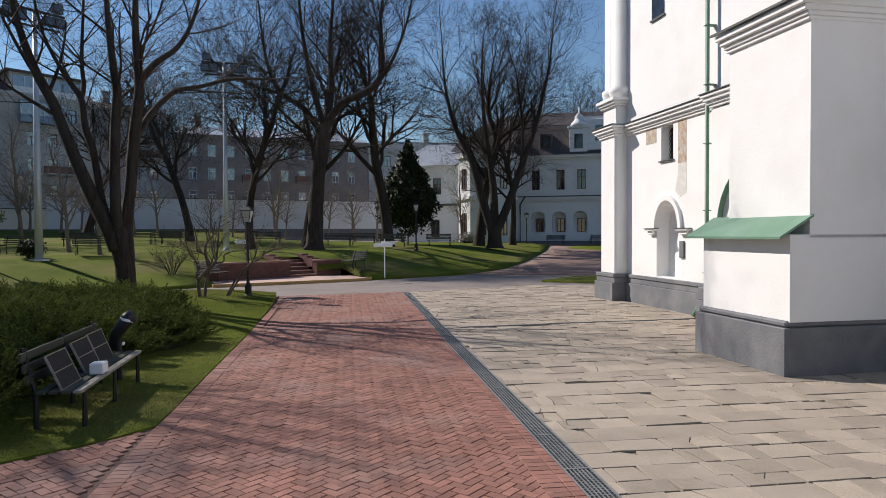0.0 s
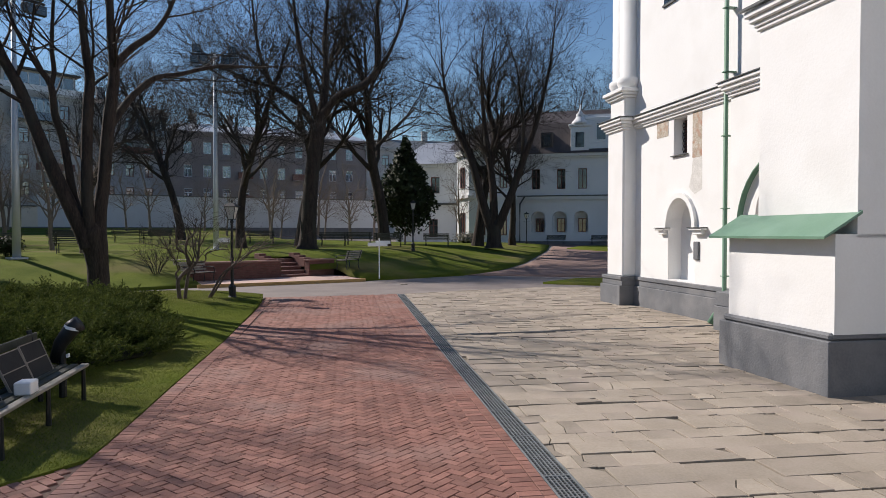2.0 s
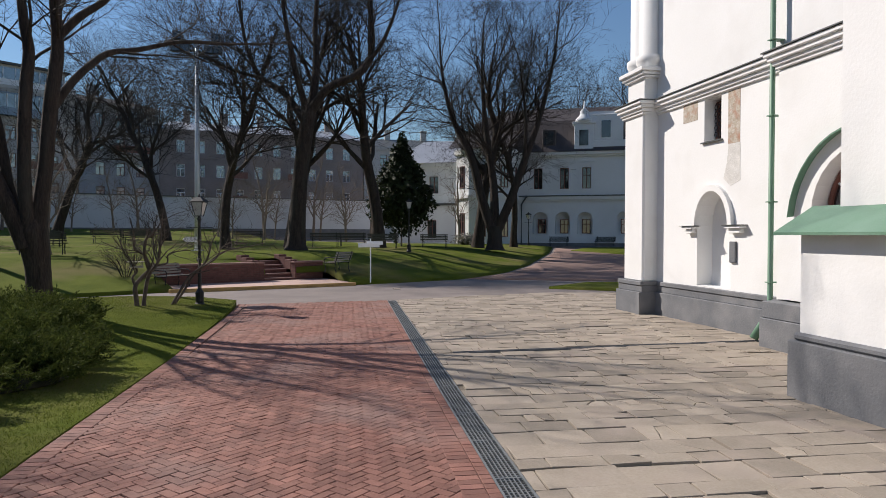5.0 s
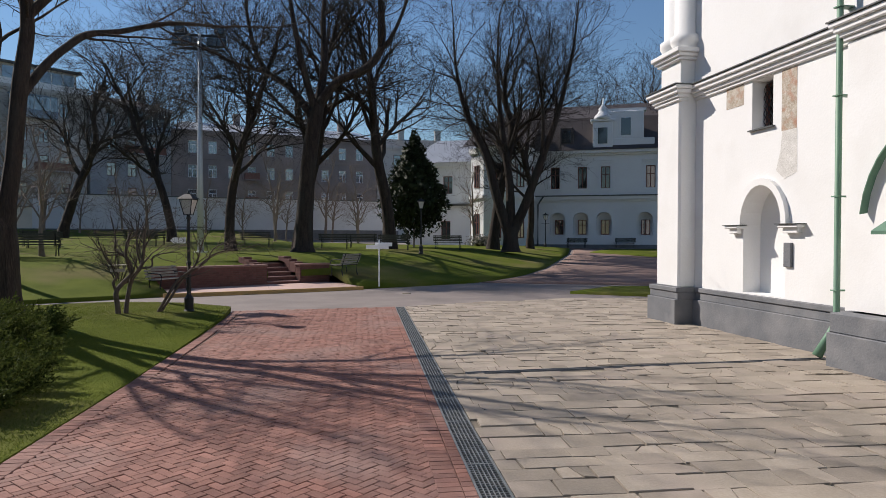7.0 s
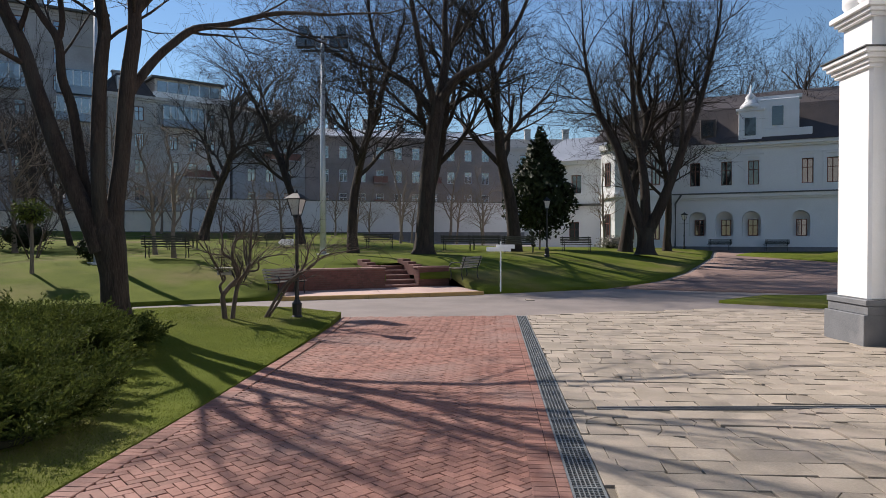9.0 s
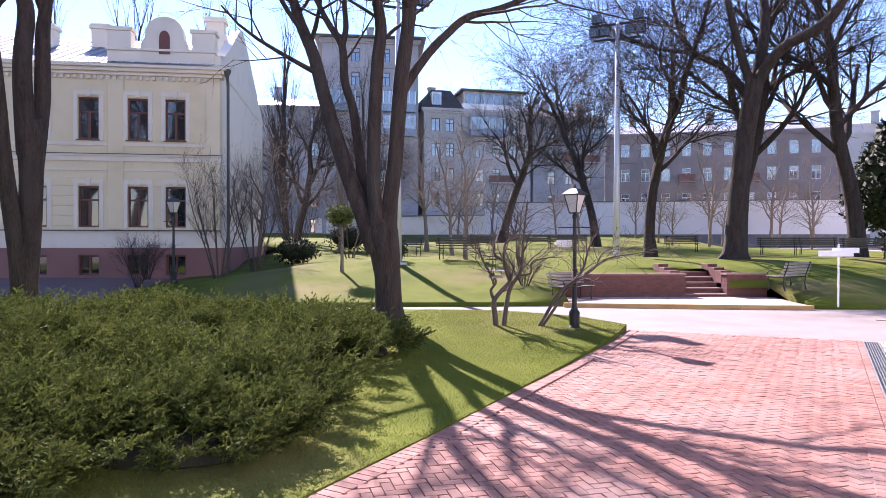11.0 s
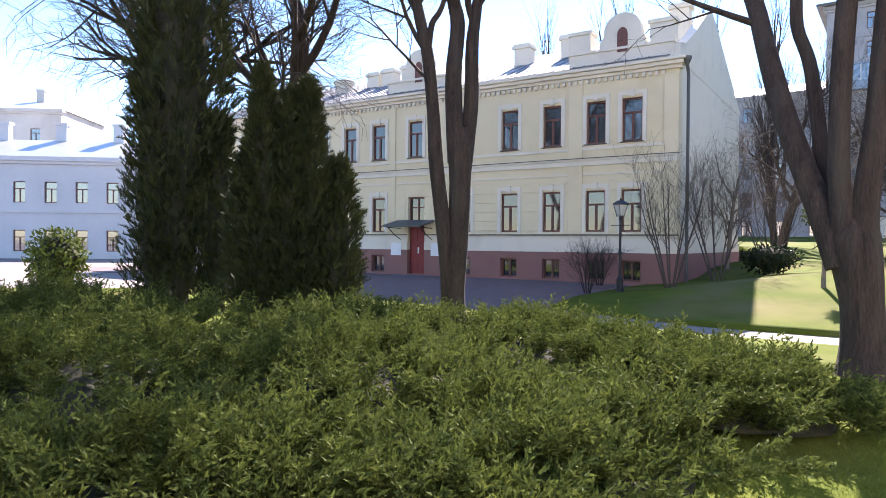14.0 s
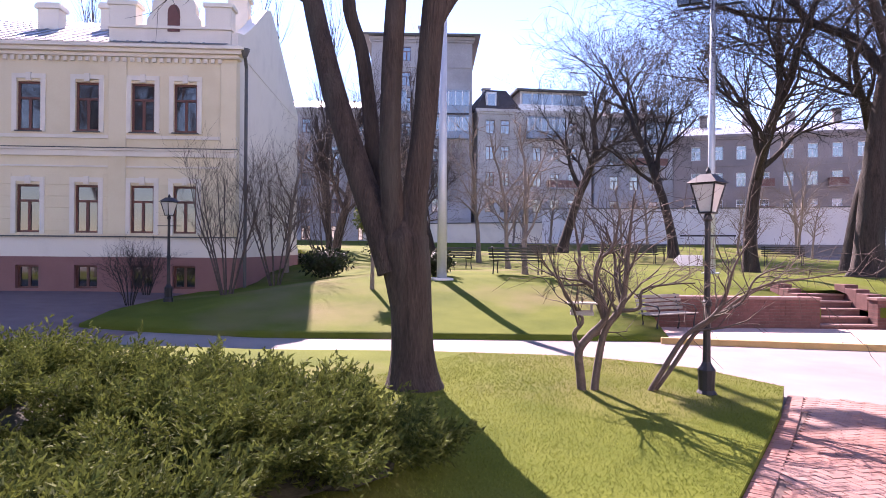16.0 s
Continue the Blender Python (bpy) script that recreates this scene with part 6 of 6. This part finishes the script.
# ---------------------------------------------------------------- town buildings behind the wall
def block(x, y, ux, uy, L, D, z0, floors, fh, wall, roof, win=(1.1, 1.7), gap=3.0, label="", style="T", mansard=0.0, frame="frame", balcony=()):
    """A street building: x along its front, outward -y; one window object per opening."""
    e = thing("apartment_building", frame_of(x, y, ux, uy, z0), label, "building", "town buildings")
    H = floors * fh + .8
    n = max(1, int((L - 1.2) / gap))
    off = (L - (n - 1) * gap - win[0]) / 2
    holes = []
    for fl in range(floors):
        for i in range(n):
            a = off + i * gap
            holes.append((a, a + win[0], 1.0 + fl * fh, 1.0 + fl * fh + win[1]))
    part("wall", wall_with(0, L, -2, H, 0, .35, holes), M[wall], e)
    part("body", boxes((0, L, .8, D, -2, H)), M[wall], e)
    part("end_wall", boxes((0, .35, .35, .8, -2, H)), M[wall], e)
    part("end_wall", boxes((L - .35, L, .35, .8, -2, H)), M[wall], e)
    for h in holes:
        w = window(e, 0, 0, 0, win[0], win[1], style, frame, "cityglass")
        w.matrix_local = Matrix.Translation((h[1], .2, h[2])) @ Matrix.Rotation(math.pi, 4, "Z")
    part("cornice", boxes((-.3, L + .3, -.35, .4, H - .35, H), (-.15, L + .15, -.18, .3, H - .6, H - .35)), M[wall], e)
    for fl in range(1, floors):
        part("string_course", boxes((-.02, L + .02, -.1, .1, fl * fh + .2, fl * fh + .4)), M[wall], e)
    bm = bmesh.new()
    top = H + (mansard or 2.0)
    inset = 1.2 if mansard else D / 2 - .2
    lo = [(-.3, -.35), (L + .3, -.35), (L + .3, D), (-.3, D)]
    hi = [(inset if mansard else 1.5, inset), (L - (inset if mansard else 1.5), inset), (L - (inset if mansard else 1.5), D - inset), (inset if mansard else 1.5, D - inset)]
    a = [bm.verts.new((p, q, H)) for p, q in lo]
    b = [bm.verts.new((p, q, top)) for p, q in hi]
    for k in range(4):
        bm.faces.new((a[k], a[(k + 1) % 4], b[(k + 1) % 4], b[k]))
    bm.faces.new(b)
    r = part("roof", bm, M[roof], e)
    for i in range(0, n, 2):
        cx = off + i * gap + gap * .5
        part("chimney", boxes((cx, cx + .9, D * .45, D * .45 + .7, H, top + 1.3), (cx - .1, cx + 1, D * .45 - .1, D * .45 + .8, top + 1.3, top + 1.5)), M[wall], r)
        if mansard:
            d = part("dormer", boxes((cx - gap * .5, cx - gap * .5 + 1.3, -.1, 1.5, H + .2, H + mansard * .8), bevel=.04), M["whiteold"], r)
            part("dormer_window", boxes((cx - gap * .5 + .2, cx - gap * .5 + 1.1, -.14, -.1, H + .4, H + mansard * .7)), M["cityglass"], d)
    for fl, i, k in balcony:
        bx = off + i * gap - .5
        b = part("balcony", boxes((bx, bx + k, -1.1, 0, fl * fh + .75, fl * fh + .9)), M[wall], e)
        part("railing", boxes((bx, bx + k, -1.1, -1.05, fl * fh + .9, fl * fh + 1.8), (bx, bx + .05, -1.05, 0, fl * fh + .9, fl * fh + 1.8), (bx + k - .05, bx + k, -1.05, 0, fl * fh + .9, fl * fh + 1.8)), M["frame"], b)
    return e


def attic_storey(e, L, D, H, wall):
    """A set-back glazed storey with a flat roof over the cornice of a street building."""
    at = part("attic_storey", boxes((0.6, L - 0.6, 1.4, D - 1, H - 0.2, H + 2.7)), M[wall], e)
    part("attic_roof", boxes((0.1, L - 0.1, 0.9, D - 0.6, H + 2.7, H + 2.95)), M["darktin"], at)
    x = 0.9
    while x + 1.3 < L - 0.7:
        part("attic_pane", boxes((x, x + 1.2, 1.34, 1.399, H + 0.5, H + 2.4)), M["cityglass"], at)
        part("mullion", boxes((x + 1.2, x + 1.3, 1.3, 1.399, H + 0.3, H + 2.5)), M["signwhite"], at)
        x += 1.3
    part("parapet", boxes((0, L, -0.2, 0.0, H + 0.02, H + 0.75)), M["signwhite"], at)


def loggia(e, x, w, z, h):
    """A glazed projecting loggia: sill band, panes and posts."""
    g = part("loggia", boxes((x, x + w, -0.9, -0.002, z, z + 0.9), (x, x + w, -0.95, -0.002, z + h - 0.15, z + h)), M["loggiablue"], e, "pale blue glazed loggia")
    n = max(2, int(w / 0.8))
    for i in range(n):
        a, b = x + w * i / n + 0.05, x + w * (i + 1) / n - 0.05
        part("pane", boxes((a, b, -0.87, -0.84, z + 0.9, z + h - 0.15)), M["cityglass"], g)
    for i in range(n + 1):
        a = x + w * i / n
        part("post", boxes((a - 0.05, a + 0.05, -0.92, -0.82, z + 0.9, z + h - 0.15)), M["signwhite"], g)


tower = block(-67, 60.5, 0.67, 0.742, 12, 14, 2.4, 8, 3.0, "citygrey", "darktin", label="tall grey rendered block with overhanging tin roof", gap=3.7)
part("roof_edge", boxes((-0.9, 12.9, -0.9, 14.5, 24.82, 25.05)), M["darktin"], tower)
for fl in (4, 5):
    loggia(tower, 7.6, 4.0, 0.7 + fl * 3.0, 2.7)
loggia(tower, 1.2, 3.0, 15.7, 2.7)
block(-59.7, 71.2, 0.57, 0.822, 5.0, 14, 2.4, 5, 3.2, "citycream", "roofbrown", label="narrow pale street building with dark dormer mansard", mansard=2.6, gap=1.9, style="X")
modern = block(-56.83, 75.33, 0.57, 0.822, 9.5, 14, 2.4, 5, 3.2, "citycream", "darktin", label="pale street building with glazed attic storey", gap=2.3, balcony=((2, 1, 4),))
attic_storey(modern, 9.5, 14, 16.8, "citycream")
loggia(modern, 1.0, 5.0, 13.3, 2.6)
bay = block(-51.0, 83.2, 0.63, 0.776, 10, 14, 2.4, 5, 3.1, "citygrey", "roofbrown", label="grey rendered street building with loggias", gap=2.5, balcony=((3, 1, 5),))
loggia(bay, 5.6, 4.0, 12.9, 2.6)
block(-44.6, 91, 0.872, 0.489, 28.6, 12, 2.4, 4, 3.3, "citybrick", "tin", label="muted brown brick street building with pale windows", gap=2.6, frame="signwhite", balcony=((1, 3, 2), (2, 3, 2), (2, 6, 2)))
block(-19.5, 105, 0.95, 0.3, 24, 12, 2.4, 4, 3.1, "citycream", "darktin", label="pale street building behind the hall", gap=3.0)
block(-84, 42, 0.66, 0.75, 28, 12, 2.0, 5, 3.2, "citygrey", "tin", label="grey building with tin roof behind the house", gap=3.4)
block(-59.5, -32, 0.03, 1.0, 40, 10, 0.0, 2, 3.9, "paleblue", "tin", win=(0.95, 1.7), label="white two-storey building with tin roof", gap=2.4)
block(-88, -50, 0.05, 1.0, 26, 12, 0.3, 4, 4.1, "citycream", "tin", win=(1.2, 1.6), label="pale modern block in the distance", gap=4.0)

# ---------------------------------------------------------------- small paving pieces
def inside(poly, x, y):
    c = False
    for (ax, ay), (bx, by) in zip(poly, poly[1:] + poly[:1]):
        if (ay > y) != (by > y) and x < (bx - ax) * (y - ay) / (by - ay) + ax:
            c = not c
    return c


def line_x(line, y):
    """x of a plan line at y, for lines whose y falls."""
    for (ax, ay), (bx, by) in zip(line, line[1:]):
        if by <= y <= ay:
            return ax + (bx - ax) * (ay - y) / (ay - by)
    return line[0][0] if y > line[0][1] else line[-1][0]


class Joined:
    """Collects many small boxes into one mesh."""

    def __init__(self):
        self.v, self.f = [], []

    def add(self, top, z0, z1, inset=0.004):
        """A flat piece over a plan polygon with a worn upper edge; z1 is a height or one for each corner."""
        k, b = len(top), len(self.v)
        zs = z1 if isinstance(z1, (list, tuple)) else [z1] * k
        cx, cy = sum(p[0] for p in top) / k, sum(p[1] for p in top) / k
        self.v += [(x, y, z0) for x, y in top] + [(x, y, z - inset) for (x, y), z in zip(top, zs)]
        for (x, y), z in zip(top, zs):
            d = math.hypot(cx - x, cy - y) or 1
            self.v.append((x + (cx - x) / d * inset * 1.6, y + (cy - y) / d * inset * 1.6, z))
        for i in range(k):
            j = (i + 1) % k
            self.f += [(b + i, b + j, b + k + j, b + k + i), (b + k + i, b + k + j, b + 2 * k + j, b + 2 * k + i)]
        self.f.append(tuple(range(b + 2 * k, b + 3 * k)))

    def make(self, name, material, parent, label=""):
        o = new(name, mesh_of(name, self.v, self.f, material))
        o.parent = parent
        return tagged(o, label, kind="stuff")


rng = random.Random(5)
BRICK_AREA = BRICK_L[::-1] + DRAIN_L
ang = math.atan2(18.3, -4.1) - radians(45)
ca, sa = math.cos(ang), math.sin(ang)
one = Joined()
one.add([(-0.0885, -0.0425), (0.0885, -0.0425), (0.0885, 0.0425), (-0.0885, 0.0425)], -0.03, 0.0)
brick_me = mesh_of("brick", one.v, one.f, M["brick"])
rest = Joined()
count = 0
for gx in range(-260, 430):
    for gy in range(-260, 430):
        k = (gx - gy) % 4
        if k not in (0, 3):
            continue
        lx, ly = (gx + 1, gy + .5) if k == 0 else (gx + .5, gy + 1)
        lx, ly = lx * .092, ly * .092
        x, y = lx * ca - ly * sa - 1.5, lx * sa + ly * ca + 10.0
        if y < 2.2 or y > 24.3 or not -9 < x < 3:
            continue
        if not inside(BRICK_AREA, x, y) or abs(x - line_x(BRICK_L[:10] + [(-2.6, 5.6), (-1.7, 1.6)], y) - .1) < .15 or (y > 7.4 and x < line_x(BRICK_L, y) + .17) or x > line_x(DRAIN_L, y) - 0.3:
            continue
        a = ang + (0 if k == 0 else math.pi / 2) + rng.gauss(0, .006)
        z = rng.gauss(0.004, 0.0016)
        if -3.2 < x < -1.3 and 12.8 < y < 15.2:
            o = new("brick", brick_me)
            o.parent = brick_bed
            o.matrix_basis = Matrix.Translation((x, y, z)) @ Euler((rng.gauss(0, .008), rng.gauss(0, .008), a)).to_matrix().to_4x4()
            count += 1
        else:
            c, s = math.cos(a), math.sin(a)
            zz = [z + rng.gauss(0, .0008) for i in range(4)]
            rest.add([(x + c * p - s * q, y + s * p + c * q) for p, q in ((-.0885, -.0425), (.0885, -.0425), (.0885, .0425), (-.0885, .0425))], -0.03, zz)
# soldier courses along both edges
for line, side in ((BRICK_L[:10] + [(-2.6, 5.6), (-2.15, 3.6), (-1.7, 1.6)], 1), (DRAIN_L, -1)):
    for (ax, ay), (bx, by) in zip(line, line[1:]):
        L = math.hypot(bx - ax, by - ay)
        dx, dy = (bx - ax) / L, (by - ay) / L
        nx, ny = (-dy, dx) if side > 0 else (dy, -dx)
        t = 0.0
        while t < L - .03:
            w = 0.1
            for o0, o1 in ((0.005, 0.2), ) if side > 0 else ((0.0, 0.1), (0.105, 0.3)):
                p = [(ax + dx * (t + .003) + nx * o0, ay + dy * (t + .003) + ny * o0), (ax + dx * (t + w - .003) + nx * o0, ay + dy * (t + w - .003) + ny * o0), (ax + dx * (t + w - .003) + nx * o1, ay + dy * (t + w - .003) + ny * o1), (ax + dx * (t + .003) + nx * o1, ay + dy * (t + .003) + ny * o1)]
                if p[0][1] > 1.5:
                    rest.add(p if side > 0 else p[::-1], -.03, 0.008 + rng.gauss(0, .001))
            t += w
rest.make("bricks", M["brickj"], brick_bed)

# drain channel with bar grates
GR = 0.26
drain = thing("drain_channel", Matrix.Identity(4), "long steel bar grate drain between brick and stone", "drain", kind="structure")
for i, ((ax, ay), (bx, by)) in enumerate(zip(DRAIN_L, DRAIN_L[1:])):
    L = math.hypot(bx - ax, by - ay)
    m = frame_of(ax, ay, bx - ax, by - ay)
    bm = boxes((0, L, 0.0, .02, -.03, .01), (0, L, GR - .02, GR, -.03, .01))
    for k in range(1, 6):
        y = .02 + (GR - .04) * k / 6
        box(bm, 0, L, y - .005, y + .005, -.03, .006)
    t = .04
    while t < L:
        box(bm, t, t + .008, .02, GR - .02, -.012, .003)
        t += .05
    t = 1.0
    while t < L:
        box(bm, t - .012, t + .012, .0, GR, -.02, .0085)
        t += 1.0
    g = part("grate", bm, M["grate"], drain)
    g.matrix_local = m
    # flat sheet just under the bars; the channel's dark depth is its colour
    p = part("trough", boxes((0, L, .02, GR - .02, -.008, -.004)), M["dark"], drain)
    p.matrix_local = m

# sandstone slabs in rough rows, some cracked
pu = Vector((0.976, 0.218))
pv = Vector((-0.218, 0.976))
org = Vector((1.65, 5.75))


def clip(P, at, nrm):
    """The part of a plan polygon on the side of a line to which nrm points."""
    out = []
    for a, b in zip(P, P[1:] + P[:1]):
        da, db = (a - at).dot(nrm), (b - at).dot(nrm)
        if da >= 0:
            out.append(a)
        if (da >= 0) != (db >= 0):
            out.append(a.lerp(b, da / (da - db)))
    return out


GUT_AT, GUT_N = Vector((-.2, 15.15)), Vector((-.3, .954))


def fit_slab(P):
    """A slab cut to the drain, the gutter and the far edge of the plaza; under the church it is simply hidden."""
    c = sum(P, Vector((0, 0))) / len(P)
    for (ax, ay), (bx, by) in zip(DRAIN_L, DRAIN_L[1:]):
        if by <= c.y <= ay or (ay == DRAIN_L[0][1] and c.y > ay):
            d = Vector((bx - ax, by - ay)).normalized()
            nrm = Vector((-d.y, d.x))
            P = clip(P, Vector((ax, ay)) + nrm * (GR + .012), nrm)
    for a, b in (((-2.67, 24.0), (-.2, 25.8)), ((-.2, 25.8), (2.3, 27.3)), ((2.3, 27.3), (14, 28.6))):
        if len(P) > 2 and a[0] - .4 <= c.x <= b[0] + .4:
            d = Vector((b[0] - a[0], b[1] - a[1])).normalized()
            P = clip(P, Vector(a), Vector((d.y, -d.x)))
    if len(P) > 2:
        g = (c - GUT_AT).dot(GUT_N)
        sg = 1 if g > 0 else -1
        P = clip(P, GUT_AT + GUT_N * (sg * .055), GUT_N * sg)
    return P


far = Joined()
slabs = 0
row_v = -9.0
rng = random.Random(9)
while row_v < 23.5:
    h = rng.choice((.26, .3, .34, .38, .44))
    u = -1.5 + rng.uniform(-.4, 0)
    while u < 15:
        w = rng.choice((.3, .38, .45, .52, .6, .72))
        j = lambda: rng.uniform(-.011, .011)
        q = [(u + .006 + j(), row_v + .006 + j()), (u + w - .006 + j(), row_v + .006 + j()), (u + w - .006 + j(), row_v + h - .006 + j()), (u + .006 + j(), row_v + h - .006 + j())]
        shapes = [q]
        if rng.random() < .3:
            t0, t1 = rng.uniform(.25, .75), rng.uniform(.25, .75)
            lerp = lambda a, b, t: (a[0] + (b[0] - a[0]) * t, a[1] + (b[1] - a[1]) * t)
            m0, m1 = lerp(q[0], q[1], t0), lerp(q[3], q[2], t1)
            g0, g1 = (m0[0] + .01, m0[1]), (m1[0] + .01, m1[1])
            mid = ((m0[0] + m1[0]) / 2 + rng.uniform(-.06, .06), (m0[1] + m1[1]) / 2)
            shapes = [[q[0], m0, mid, m1, q[3]], [g0, q[1], q[2], g1, (mid[0] + .01, mid[1])]]
        elif rng.random() < .12:
            c = rng.uniform(.06, .14)
            shapes = [[q[0], q[1], (q[2][0], q[2][1] - c), (q[2][0] - c * 1.3, q[2][1]), q[3]]]
        base = rng.gauss(.004, .0045)
        for sh in shapes:
            P = [org + pu * a + pv * b for a, b in sh]
            if not inside(PLAZA, *(sum(P, Vector((0, 0))) / len(P))) and not -.5 < P[0].x - line_x(DRAIN_L, P[0].y) < 1:
                continue
            P = fit_slab(P)
            if len(P) < 3:
                continue
            cen = sum(P, Vector((0, 0))) / len(P)
            area = abs(sum(p.x * q.y - q.x * p.y for p, q in zip(P, P[1:] + P[:1]))) / 2
            if area < .01 or cen.x > 13:
                continue
            tl = [base + rng.gauss(0, .0035) for p in P]
            if 1.3 < cen.x < 4.3 and 7.0 < cen.y < 15.5 and slabs < 300:
                pc = Joined()
                pc.add([(p.x - cen.x, p.y - cen.y) for p in P], -.04, tl, .003)
                o = new("slab", mesh_of("slab", pc.v, pc.f, M["slab"]))
                o.parent = slab_bed
                o.location = (cen.x, cen.y, 0)
                slabs += 1
            else:
                far.add([(p.x, p.y) for p in P], -.04, tl, .003)
        u += w
    row_v += h
far.make("slabs", M["slabj"], slab_bed)
gt = thing("gutter_channel", frame_of(-.2, 15.15, 0.954, 0.3), "narrow dark gutter channel across the plaza", "drain", kind="structure")
part("channel", boxes((.1, 6.1, -.05, -.035, -.02, .012), (.1, 6.1, .035, .05, -.02, .012)), M["plinth"], gt)
# shallow near-black strip, the shade of the channel put into its colour
part("trough", boxes((.1, 6.1, -.035, .035, -.02, -.006)), M["dark"], gt)


# grass blades over the near lawn
def blades(poly, zf, n, seed, keep, h=(0.012, 0.03)):
    rng = random.Random(seed)
    xs, ys = [p[0] for p in poly], [p[1] for p in poly]
    v, f = [], []
    while len(f) < n:
        x, y = rng.uniform(min(xs), max(xs)), rng.uniform(min(ys), max(ys))
        if not keep(x, y) or not inside(poly, x, y):
            continue
        z, a, hh = zf(x, y) - .004, rng.uniform(0, 6.283), rng.uniform(*h)
        w = rng.uniform(.003, .006)
        b = len(v)
        v += [(x - math.cos(a) * w, y - math.sin(a) * w, z), (x + math.cos(a) * w, y + math.sin(a) * w, z), (x + rng.uniform(-.03, .03), y + rng.uniform(-.03, .03), z + hh)]
        f.append((b, b + 1, b + 2))
    return v, f


v, f = blades(ISLAND, island_z, 190000, 3, lambda x, y: y > 5 and x > -14 and x - line_x(BRICK_L, y) > -4.8)
tagged(new("grass", mesh_of("grass", v, f, M["grass"])), "short bright green grass blades", "grass", kind="stuff")
